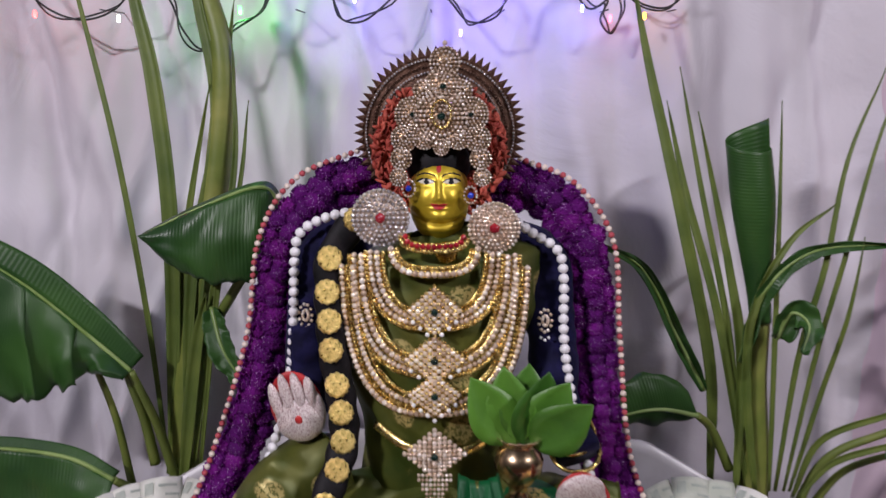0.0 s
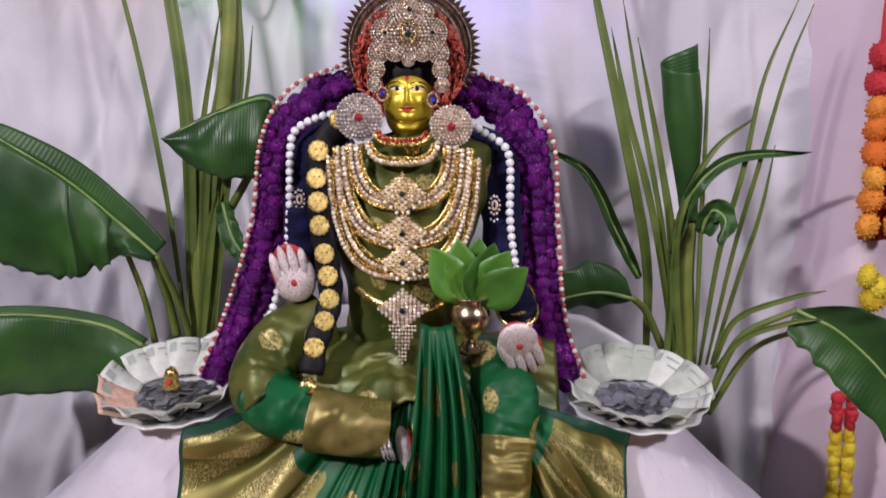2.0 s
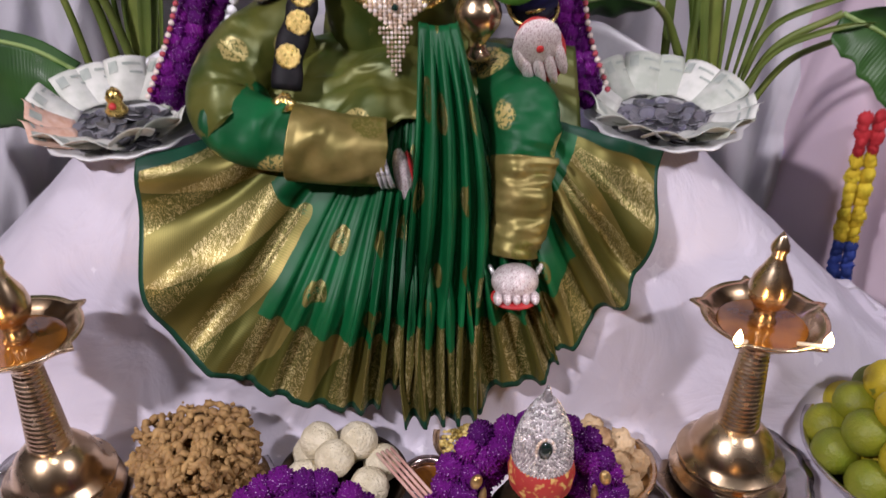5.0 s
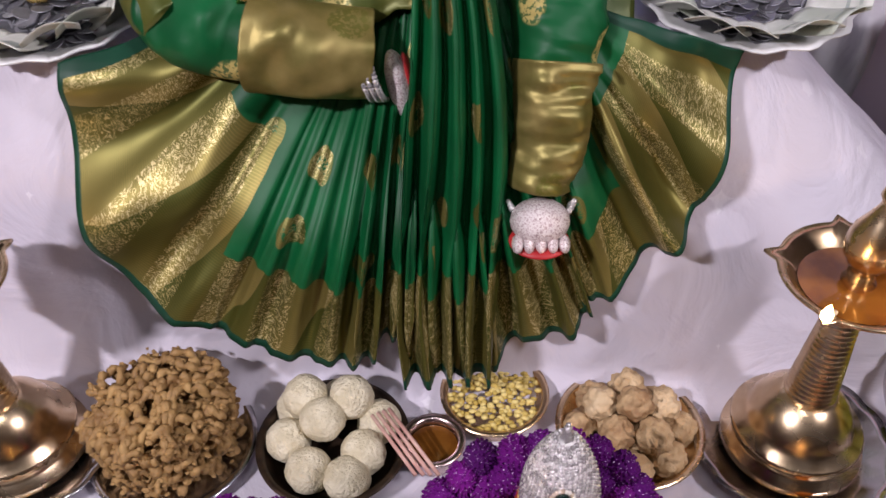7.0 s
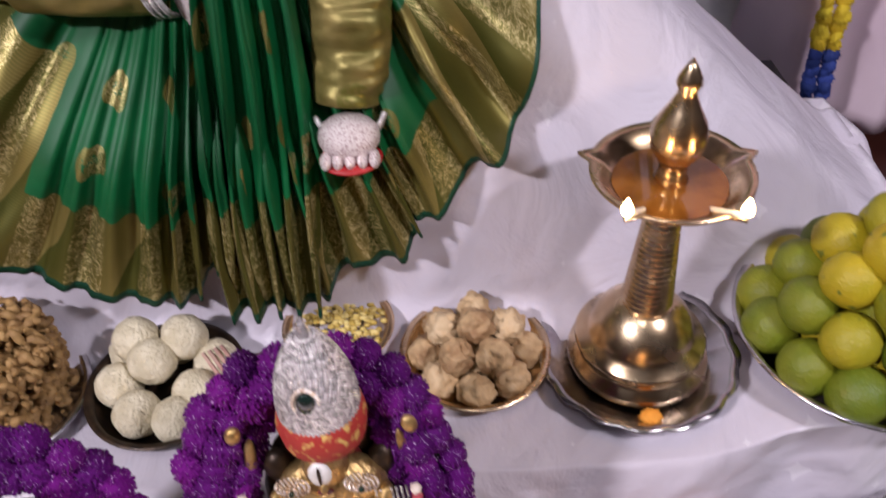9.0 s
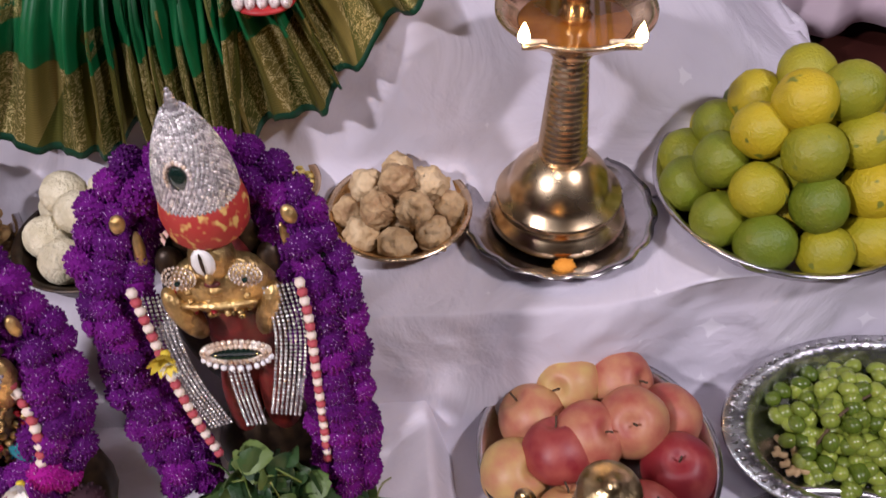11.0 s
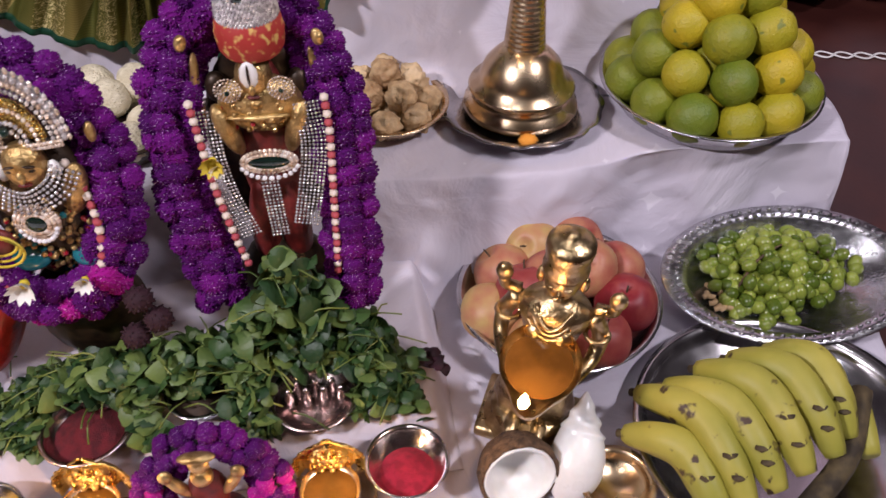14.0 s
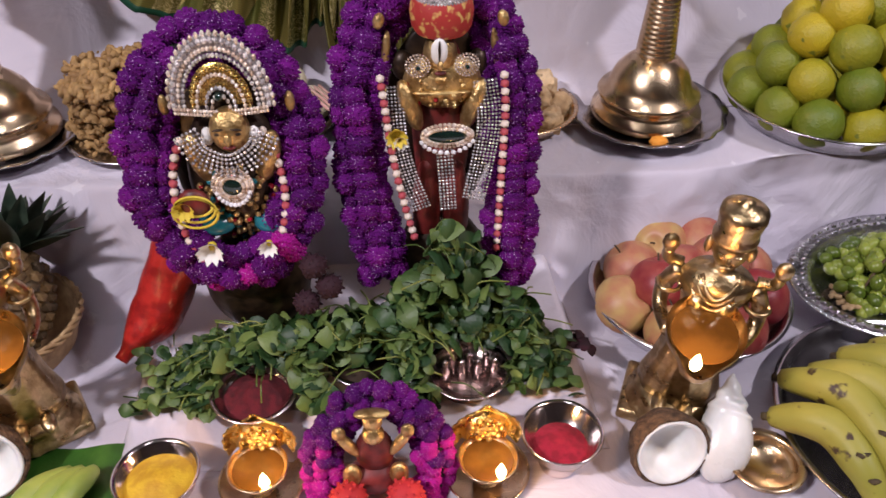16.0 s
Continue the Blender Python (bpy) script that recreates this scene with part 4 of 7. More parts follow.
for i in range(700):
    s = R.choice((-1, 1))
    a = radians(R.uniform(-66, 62))
    r = R.uniform(0.052, 0.086)
    ps.append(Matrix.LocRotScale(Vector((-0.004 + s * r * math.cos(a) * 0.98, 1.03 + R.uniform(-0.014, 0.008), 1.195 + r * math.sin(a) * 1.0)), Euler((R.uniform(0, 6), R.uniform(0, 6), R.uniform(0, 6))), Vector((0.0095, 0.0042, 0.0018))))
under(part("petals", scatter("petals", BEAD, ps, CORAL), None), red_fl)

COIN_GOLD = mat("struck_gold_coin", [(0.3, (0.55, 0.40, 0.10)), (0.7, (0.95, 0.74, 0.30))], 0.3, 0.95, scale=260, bump=0.8, bump_scale=420, dist=0.003)

# black braid with gold medallions
braid_path = [(-0.105, 0.985, 1.115), (-0.136, 0.972, 1.07), (-0.139, 0.965, 1.03), (-0.137, 0.960, 0.995), (-0.135, 0.955, 0.96), (-0.128, 0.950, 0.918), (-0.123, 0.945, 0.885), (-0.121, 0.940, 0.85), (-0.127, 0.925, 0.82), (-0.140, 0.905, 0.785), (-0.145, 0.885, 0.745)]
braid = thing("hair_braid", (-0.136, 0.97, 1.07), "long black braid with gold medallions and a tassel", "hair braid")
wpart("hair", tube(spline(braid_path, 60), lambda k: 0.0185 + 0.0012 * math.sin(k * 60), 14, flat=0.5), BLACK, braid)
med = lathe([(0.0, -0.001), (0.0150, -0.001), (0.0153, 0.001), (0.0122, 0.0025), (0.0105, 0.0018), (0.005, 0.003), (0.0, 0.0042)], 40, flute=lambda a, r, z: 1 + (0.05 * math.cos(12 * a) if r > 0.009 else 0))
med = mesh_of("medallion", med, COIN_GOLD)
for p in braid_path[:-1]:
    part("medallion", med, None, braid, loc=Vector(p) + Vector((0.136, -0.97 - 0.014, -1.07)), rot=(80, 0, R.uniform(-8, 8)))
wpart("tassel", tube([(-0.145, 0.872, 0.745), (-0.140, 0.865, 0.725)], lambda k: 0.004 + 0.010 * k, 12), GOLD, braid, "gold tassel bells")
wpart("tassel", tube([(-0.145, 0.872, 0.745), (-0.157, 0.866, 0.728)], lambda k: 0.004 + 0.008 * k, 12), GOLD, braid, "gold tassel bells")

# brooches on the sleeves
for x, z, y in ((-0.172, 0.992, 0.985), (0.128, 0.985, 0.985)):
    b = thing("sleeve_brooch", (x, y, z), "small drop brooch of pinkish stones on a sleeve", "brooch", "sleeve brooches")
    beads("stone_cluster", [Vector((x + 0.009 * math.cos(a) * s, y, z + 0.016 * math.sin(a) * s)) for s in (0.4, 0.9) for a in np.linspace(0, 5.8, 11)], 0.003, STONE, b)
    beads("drop", [Vector((x + d, y, z - 0.022 - 0.003 * (d == 0))) for d in (-0.005, 0, 0.005)], 0.0025, PEARL, b)

# anklets and bangles
for name, c, r, rx, arc, label in (("anklet", (-0.024, 0.857, 0.668), 0.040, (0, 78, 0), (0.0, 6.15), "silver stone anklet on the crossed leg"), ("anklet", (0.135, 0.796, 0.551), 0.0340, (34, 0, 0), (3.45, 5.97), "silver stone anklet above the foot")):
    a = thing(name, c, label, "anklet")
    m = Euler([radians(v) for v in rx]).to_matrix()
    for k in (0, 1, 2):
        part("stone_strand", scatter("stone_strand", BEAD, [at(m @ Vector(((r - 0.001 * k) * math.cos(t), (r - 0.001 * k) * math.sin(t), -0.006 * k)), 0.0036) for t in np.linspace(*arc, int(9.6 * (arc[1] - arc[0])))], SILVER), None, a)
for c, r in (((0.165, 0.958, 0.826), 0.031), ((0.160, 0.975, 0.842), 0.032)):
    a = thing("bangle", c, "thin gold bangle round the sleeve", "bangle", "bangles")
    part("ring", tube([(r * math.cos(t), r * math.sin(t), 0) for t in np.linspace(0, TAU, 40)], 0.003, 8, up=(0, 0, 1)), GOLD, a, rot=(38, 0, 0))

# brass pot with leaves
pot = thing("brass_pot", (0.092, 0.925, 0.770), "small brass pot holding fresh green leaves", "pot")
part("body", lathe([(0.0, 0.0), (0.016, 0.0), (0.018, 0.006), (0.012, 0.012), (0.011, 0.022), (0.018, 0.030), (0.028, 0.044), (0.030, 0.058), (0.027, 0.068), (0.020, 0.076), (0.022, 0.082), (0.029, 0.088), (0.027, 0.089), (0.018, 0.078), (0.0, 0.076)], 40), BRASS, pot)
POT_LEAF = mat("mango_leaf", [(0.3, (0.025, 0.09, 0.010)), (0.7, (0.085, 0.22, 0.025))], 0.4, scale=25, bump=0.3, bump_scale=160, rand="object", rand_mix=0.4)


def leaf_mesh(name, L, W, material, curl=0.25, fold=0.25, n=12, tipw=1.0):
    """A pointed leaf along +z, folded along its rib and curling towards -y at the tip."""
    bm = bmesh.new()
    rows = []
    for i in range(n + 1):
        k = i / n
        w = W * (math.sin(math.pi * min(1, k ** 0.8)) ** 0.9) * tipw + 0.0004
        y = -curl * L * k * k
        rows.append([bm.verts.new((s * w, y - fold * abs(s) * w + 0.02 * W * math.sin(k * 30 + s * 3), L * k)) for s in (-1, -0.5, 0, 0.5, 1)])
    for a, b in zip(rows, rows[1:]):
        for j in range(4):
            bm.faces.new((a[j], a[j + 1], b[j + 1], b[j]))
    return mesh_of(name, bm, material)


lm = leaf_mesh("leaf", 0.098, 0.031, POT_LEAF, 0.02, 0.30)
for rx, ry, rz in ((-10, -30, 14), (-4, -10, -8), (-14, 6, 0), (8, 16, 12), (2, 30, -16), (14, 48, -14)):
    thicken(part("leaf", lm, None, pot, loc=(0.02 * math.sin(radians(ry)), -0.004 - 0.0003 * rx, 0.078), rot=(rx * 0.6, ry, rz)), 0.0006)

# ---- brass oil lamps on steel plates ----
def oil_lamp(x, y, z, rz, label):
    lamp = thing("oil_lamp", (x, y, z), label, "oil lamp", "brass oil lamps", rz=rz)
    part("base", lathe([(0.0, 0.0), (0.074, 0.0), (0.0765, 0.004), (0.075, 0.011), (0.067, 0.017), (0.063, 0.025), (0.068, 0.029), (0.0705, 0.033), (0.068, 0.037), (0.058, 0.042),
                        (0.055, 0.052), (0.049, 0.066), (0.039, 0.078), (0.030, 0.086), (0.026, 0.088), (0.0, 0.089)], 64), BRASS, lamp)
    prof = [(0.026, 0.08)]
    for i in range(76):
        k = i / 75
        prof.append((0.026 - 0.010 * k + (0.0015 if i % 4 in (1, 2) else 0), 0.083 + 0.125 * k))
    prof += [(0.021, 0.211), (0.023, 0.216), (0.020, 0.221), (0.015, 0.224)]
    part("stem", lathe(prof, 40), BRASS, lamp)

    def lobes(a, r, zz):
        return 1 + (0.17 * max(0, math.cos(5 * a)) ** 16 if r > 0.06 else 0)

    bowl = part("bowl", lathe([(0.0, 0.222), (0.020, 0.223), (0.040, 0.230), (0.056, 0.241), (0.066, 0.251), (0.074, 0.256), (0.074, 0.2595), (0.067, 0.257), (0.060, 0.250),
                        (0.052, 0.243), (0.035, 0.235), (0.0, 0.232)], 120, flute=lobes), BRASS, lamp, "five-lipped brass bowl")
    part("oil", lathe([(0.0, 0.2445), (0.0525, 0.2445)], 40), OIL, bowl, "amber lamp oil")
    part("finial", lathe([(0.010, 0.232), (0.012, 0.245), (0.016, 0.250), (0.012, 0.255), (0.013, 0.262), (0.009, 0.266), (0.017, 0.272), (0.023, 0.283), (0.025, 0.296), (0.022, 0.310),
                          (0.014, 0.325), (0.009, 0.336), (0.008, 0.342), (0.011, 0.348), (0.010, 0.354), (0.005, 0.364), (0.0, 0.372)], 36), BRASS, lamp, "pointed brass finial")
    for i, a in enumerate((-72, -18 - 126)):
        c, s = math.cos(radians(a)), math.sin(radians(a))
        wick = part("wick", tube([(0.05 * c, 0.05 * s, 0.246), (0.07 * c, 0.07 * s, 0.256), (0.083 * c, 0.083 * s, 0.262)], 0.0025, 8), COTTON, lamp)
        part("flame", lathe([(0.0, 0.0), (0.0045, 0.003), (0.0052, 0.007), (0.0034, 0.013), (0.0, 0.020)], 12), FLAME, wick, "small yellow flame", loc=(0.084 * c, 0.084 * s, 0.262))
        point("flame_light", Matrix.LocRotScale(Vector((x, y, z)), Euler((0, 0, radians(rz))), None) @ Vector((0.094 * c, 0.094 * s, 0.285)), 0.12, (1.0, 0.55, 0.2), 0.006)
    plate = thing("lamp_plate", (x, y, z - 0.009), "shallow fluted steel plate under a brass lamp", "plate", "fluted steel plates")
    part("dish", lathe([(0.0, 0.0), (0.080, 0.0), (0.086, 0.004), (0.098, 0.014), (0.108, 0.017), (0.108, 0.019), (0.097, 0.016), (0.084, 0.0065), (0.0, 0.004)], 120,
                       flute=lambda a, r, zz: 1 + (0.035 * abs(math.sin(8 * a)) if r > 0.09 else 0)), STEEL_DARK, plate)
    return lamp


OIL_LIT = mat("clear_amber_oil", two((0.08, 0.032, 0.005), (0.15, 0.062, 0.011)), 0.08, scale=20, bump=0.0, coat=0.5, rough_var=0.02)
OIL = mat("amber_oil", two((0.10, 0.035, 0.006), (0.18, 0.07, 0.012)), 0.05, scale=20, bump=0.0, coat=0.6, rough_var=0.02)
COTTON = mat("white_cotton_wick", two((0.7, 0.66, 0.6), (0.8, 0.78, 0.72)), 0.9)
FLAME = glow("flame", (1.0, 0.70, 0.30), 45)
oil_lamp(0.424, 0.70, UP + 0.014, 12, "tall brass oil lamp with a ribbed stem and lit wicks")
oil_lamp(-0.452, 0.70, UP + 0.014, -25, "tall brass oil lamp with lit wicks")


# ---- bowls, fruit and sweets ----
def steel_bowl(name, x, y, z, r, h, label, material=None, rim=0.006, taper=0.78):
    b = thing(name, (x, y, z), label, "bowl")
    part("shell", lathe([(0.0, 0.0), (r * taper, 0.0), (r * (taper + 0.08), 0.004), (r * 0.97, h * 0.8), (r, h), (r + rim, h + 0.001), (r + rim, h + 0.003),
                         (r - 0.002, h + 0.002), (r * 0.95, h * 0.8), (r * (taper + 0.05), 0.006), (0.0, 0.004)], 72), material or STEEL, b)
    return b


LIME = [mat("lime_skin", [(0.15, (0.085, 0.145, 0.010)), (0.40, (0.19, 0.205, 0.010)), (0.58, (0.33, 0.29, 0.012)), (0.85, (0.50, 0.36, 0.012))], 0.5, scale=22, rand="object", rand_mix=0.6, bump=0.9, bump_scale=300, dist=0.0015, sss=0.04)]
speckle(LIME[0], 70.0, 0.66, 0.72, (0.16, 0.18, 0.02))
lime_mesh = [mesh_of("sweet_lime", ico(3, 0.0308, 0.05, s, (1, 1, 0.95)), LIME[0]) for s in range(3)]


def pile(name, meshes, cx, cy, z, layers, r, label, category, group, seed):
    q = random.Random(seed)
    for n, ring, dz in layers:
        for i in range(n):
            a = TAU * (i + 0.37 * dz * 40) / n + q.uniform(-0.06, 0.06)
            me = q.choice(meshes)
            ob = tagged(new(name, me), label, category, group)
            ob.location = (cx + ring * math.cos(a), cy + ring * math.sin(a), z + dz + q.uniform(-0.002, 0.002))
            ob.rotation_euler = (q.uniform(0, 6), q.uniform(0, 6), q.uniform(0, 6))
            s = q.uniform(0.95, 1.06)
            ob.scale = (s, s, s)


steel_bowl("fruit_bowl", 0.682, 0.70, UP + 0.004, 0.142, 0.034, "wide stainless steel bowl heaped with sweet limes")
pile("sweet_lime", lime_mesh, 0.682, 0.70, UP + 0.044, [(12, 0.113, 0.0), (6, 0.055, 0.0), (9, 0.088, 0.042), (4, 0.036, 0.046), (6, 0.060, 0.084), (1, 0.0, 0.090), (3, 0.030, 0.122)], 0.034,
     "green-yellow sweet lime in a heaped steel bowl", "sweet lime", "sweet limes in the bowl", 5)

APPLE = mat("apple_skin", [(0.36, (0.22, 0.014, 0.022)), (0.50, (0.34, 0.07, 0.055)), (0.62, (0.44, 0.18, 0.10)), (0.78, (0.50, 0.34, 0.12))], 0.48, scale=34, rand="object", rand_mix=0.5, bump=0.12, coat=0.0, sss=0.05)


def apple_mesh():
    prof = []
    for i in range(21):
        a = math.pi * i / 20
        r = 0.038 * math.sin(a) * (1 + 0.08 * math.cos(a))
        z = -0.034 * math.cos(a)
        dip = math.exp(-(r / 0.010) ** 2)
        z += -0.009 * dip if i > 10 else 0.005 * dip
        prof.append((r, z))
    return mesh_of("apple", lathe(prof, 36, flute=lambda a, r, z: 1 + 0.015 * math.cos(5 * a)), APPLE)


APPLE_ME = apple_mesh()
STEM = mat("dry_stem", two((0.05, 0.03, 0.015), (0.10, 0.06, 0.03)), 0.8)
STEM_ME = mesh_of("stem", tube([(0, 0, 0.022), (0.001, 0, 0.030), (0.003, 0.001, 0.037)], 0.0012, 6), STEM)
steel_bowl("fruit_bowl", 0.440, 0.470, LOW + 0.004, 0.122, 0.045, "deep stainless steel bowl of apples", taper=0.7)
for i, (x, y, z, tx, ty) in enumerate([(0.352, 0.450, 0.135, 20, 30), (0.375, 0.515, 0.140, -40, 10), (0.420, 0.545, 0.150, -50, 10), (0.480, 0.545, 0.150, -50, -10), (0.520, 0.500, 0.140, 40, 20),
                                       (0.515, 0.435, 0.150, 10, -15), (0.470, 0.385, 0.150, 12, 0), (0.400, 0.395, 0.140, 40, 20), (0.430, 0.470, 0.165, -35, 0), (0.475, 0.480, 0.170, 30, 20), (0.395, 0.460, 0.160, -30, 10)]):
    a = tagged(new("apple", APPLE_ME), "red and yellow apple in a steel bowl", "apple", "apples in the bowl")
    a.location, a.rotation_euler = (x, y, z), (radians(tx), radians(ty), i * 1.3)
    part("stem", STEM_ME, None, a)

# small idols with garlands
def loop_path(cx, cz, rx, rz, y0, y1, a0, a1, n=14):
    """Points of an oval from angle a0 to a1 (degrees, from the top, clockwise seen from the front), leaning back upwards."""
    out = []
    for i in range(n + 1):
        a = radians(a0 + (a1 - a0) * i / n)
        z = cz + rz * math.cos(a)
        out.append((cx + rx * math.sin(a), y0 + (y1 - y0) * (math.cos(a) * 0.5 + 0.5), z))
    return out


flower_garland("flower_garland", [(0.052, 0.410, 0.245), (0.038, 0.430, 0.33), (0.034, 0.450, 0.42), (0.044, 0.470, 0.485), (0.076, 0.492, 0.522), (0.118, 0.500, 0.532),
               (0.158, 0.492, 0.520), (0.184, 0.470, 0.475), (0.193, 0.450, 0.41), (0.193, 0.425, 0.31), (0.186, 0.400, 0.215)],
               "purple flower garland round the tall crowned idol", 0.0140, 3, 0.0180, 0.0165, 0.010)
flower_garland("flower_garland", loop_path(-0.104, 0.385, 0.077, 0.112, 0.388, 0.465, 0, 359, 18), "closed purple flower garland round the small idol", 0.0142, 3, 0.0180, 0.017, 0.010,
               magenta=lambda p: 0.5 * max(0, (0.33 - p.z) / 0.12))
flower_garland("flower_garland", loop_path(0.040, 0.125, 0.058, 0.085, 0.215, 0.25, -125, 125, 12), "small purple and magenta garland round the front idol", 0.0098, 3, 0.0115, 0.0135, 0.006,
               magenta=lambda p: max(0, (0.185 - p.z) / 0.07))

# ---- offering plates with notes and coins ----
NOTE = mat("pale_banknote_paper", [(0.3, (0.40, 0.43, 0.36)), (0.7, (0.66, 0.66, 0.60))], 0.75, scale=45, bump=0.2, rand="object", rand_mix=0.4)
NOTE_O = mat("orange_banknote_paper", [(0.3, (0.55, 0.30, 0.20)), (0.7, (0.72, 0.52, 0.42))], 0.75, scale=60, bump=0.2)
INK = mat("grey_green_ink", two((0.30, 0.34, 0.30), (0.40, 0.43, 0.38)), 0.8)
COIN = mat("worn_coin_metal", [(0.25, (0.13, 0.13, 0.145)), (0.75, (0.36, 0.36, 0.39))], 0.42, 0.8, scale=200, rand="object", rand_mix=0.7, bump=0.5, bump_scale=900)
PLATE_CLEAR = mat("pale_plastic_dish", two((0.6, 0.6, 0.6), (0.7, 0.7, 0.7)), 0.3, scale=10, coat=0.3)
coin_me = mesh_of("coin", lathe([(0.0, 0.0), (0.0118, 0.0), (0.0123, 0.0004), (0.0123, 0.0014), (0.0118, 0.0018), (0.0108, 0.0014), (0.0, 0.0014)], 24), COIN)


def note_mesh(material):
    def fn(u, v):
        return Vector(((u - 0.5) * 0.066, -0.010 * math.sin(u * math.pi) - 0.012 * v * v, v * 0.075))
    return mesh_of("banknote", sheet(fn, 8, 8), material)


NM, NMO = note_mesh(NOTE), note_mesh(NOTE_O)


def stripe_mesh(x0, x1, z0, z1):
    def fn(u, v):
        a, b = x0 + (x1 - x0) * u, z0 + (z1 - z0) * v
        uu = a / 0.066 + 0.5
        vv = b / 0.075
        return Vector((a, -0.010 * math.sin(uu * math.pi) - 0.012 * vv * vv - 0.0012, b))
    return mesh_of("printed_bar", sheet(fn, 4, 3), INK)


BARS = [stripe_mesh(-0.026, -0.012, 0.050, 0.068), stripe_mesh(-0.004, 0.024, 0.060, 0.064), stripe_mesh(0.006, 0.026, 0.046, 0.050)]


def money_plate(x, y, z, seed, orange, label):
    q = random.Random(seed)
    m0 = pose(x, y, z, 7, 0, 0) @ Matrix.Diagonal((0.87, 0.87, 0.87, 1))
    pl = thing("offering_plate", (x, y, z), label, "plate", "plates of money")
    pl.rotation_euler, pl.scale = (radians(7), 0, 0), (0.87, 0.87, 0.87)
    part("dish", lathe([(0.0, 0.0), (0.060, 0.0), (0.075, 0.003), (0.118, 0.020), (0.128, 0.024), (0.129, 0.027), (0.117, 0.0235), (0.074, 0.007), (0.0, 0.005)], 64,
                       flute=lambda a, r, zz: 1 + (0.03 * math.sin(14 * a) if r > 0.1 else 0)), PLATE_CLEAR, pl)
    for i in range(15):
        a = TAU * i / 15 + q.uniform(-0.08, 0.08)
        me = NMO if orange and i in (8, 9) else NM
        back = 0.5 + 0.5 * math.sin(a)
        n = thing("banknote", (0, 0, 0), "pale paper banknote standing in a plate of coins" if me is NM else "orange paper banknote lying in a plate of coins", "banknote", "banknotes in the plates")
        n.matrix_world = m0 @ pose(0.074 * math.cos(a), 0.074 * math.sin(a), 0.011 + 0.0007 * i, -70 + 12 * back + q.uniform(-6, 6), q.uniform(-10, 10), math.degrees(a) - 90 + q.uniform(-14, 14))
        thicken(part("paper", me, None, n), 0.0005)
        for b in BARS:
            part("printed_bar", b, None, n)
    for i in range(95):
        a, r = q.uniform(0, TAU), 0.084 * math.sqrt(q.random())
        h = 0.026 * (1 - r / 0.09)
        c = tagged(new("coin", coin_me), "dull grey metal coin in a heap", "coin", "coins in the plates")
        c.matrix_world = m0 @ pose(r * math.cos(a), -0.020 + r * math.sin(a) * 0.80, 0.016 + h * q.uniform(0.6, 1.0), q.uniform(-25, 18), q.uniform(-20, 20), q.uniform(0, 360))
    return pl


money_plate(-0.380, 0.975, SEAT + 0.002, 3, True, "shallow dish of grey coins ringed with pale banknotes")
money_plate(0.358, 0.975, SEAT + 0.002, 4, False, "shallow dish of grey coins ringed with pale banknotes")
tok = thing("gold_figurine", (-0.380, 0.955, SEAT + 0.036), "tiny gold and red figurine on the coins", "figurine")
part("body", lathe([(0, 0), (0.014, 0), (0.015, 0.006), (0.009, 0.016), (0.012, 0.022), (0.008, 0.032), (0.0, 0.038)], 20), GOLD, tok)
part("red_panel", ico(2, 0.005), RED, tok, loc=(0, -0.012, 0.014))

# plastic chair behind the doll
PLASTIC = mat("pale_grey_plastic", two((0.50, 0.48, 0.50), (0.58, 0.56, 0.58)), 0.35, scale=20, bump=0.05)


def chair_back(u, v):
    x = -0.40 + 0.80 * u
    t = abs(2 * u - 1)
    return Vector((x, 1.16 - 0.05 * t * t, 0.40 + (0.375 - 0.05 * max(0, t - 0.75) * 4 - 0.02 * t) * v))


tagged(thicken(part("plastic_chair_back", sheet(chair_back, 60, 20), PLASTIC), 0.008), "pale grey plastic chair back behind the doll", "chair back")

# ---- banana plants and reeds ----
def stalk(pts, r0, r1, n=24, seg=8, flat=1.0):
    return tube(spline(pts, n), lambda k: r0 + (r1 - r0) * k, seg, flat=flat)


def blade_fn(pts, W, droop=0.25, wave=0.006, seed=1, n=40, side=None, tear=True):
    """A long leaf along pts with a raised midrib, wavy torn edges; W its half width."""
    c = spline(pts, n)

    def fn(u, v):
        k = min(n, int(v * n + 0.5))
        p = c[k]
        d = (c[min(k + 1, n)] - c[max(k - 1, 0)]).normalized()
        s = (Vector(side) if side else d.cross(Vector((0, 1, 0)))).normalized()
        nn = s.cross(d).normalized()
        q = 2 * u - 1
        w = W * math.sin(math.pi * (0.06 + 0.94 * v) ** 0.75) ** 0.6
        if tear:
            w *= 1 - 0.22 * abs(noise.noise(Vector((v * 7, seed * 1.7, 3.0 * (q > 0)))))
        return p + s * q * w + nn * (-droop * W * q * q + wave * noise.noise(Vector((v * 9, q * 1.5, seed))) * abs(q)) + d * abs(q) * W * 0.25
    return fn


RIB = mat("pale_leaf_rib", two((0.16, 0.25, 0.06), (0.26, 0.36, 0.12)), 0.45, scale=20)


def leaf_material():
    m = LEAF
    nt = m.node_tree
    b = nt.nodes["Principled BSDF"]
    uv = nt.nodes.new("ShaderNodeUVMap").outputs[0]
    wv = nt.nodes.new("ShaderNodeTexWave")
    wv.bands_direction = "Y"
    wv.inputs["Scale"].default_value, wv.inputs["Distortion"].default_value = 16, 0.6
    nt.links.new(uv, wv.inputs["Vector"])
    bp = nt.nodes.new("ShaderNodeBump")
    bp.inputs["Strength"].default_value, bp.inputs["Distance"].default_value = 0.16, 0.0015
    nt.links.new(wv.outputs["Fac"], bp.inputs["Height"])
    nt.links.new(bp.outputs[0], b.inputs["Normal"])
    b.inputs["Transmission Weight"].default_value = 0.0


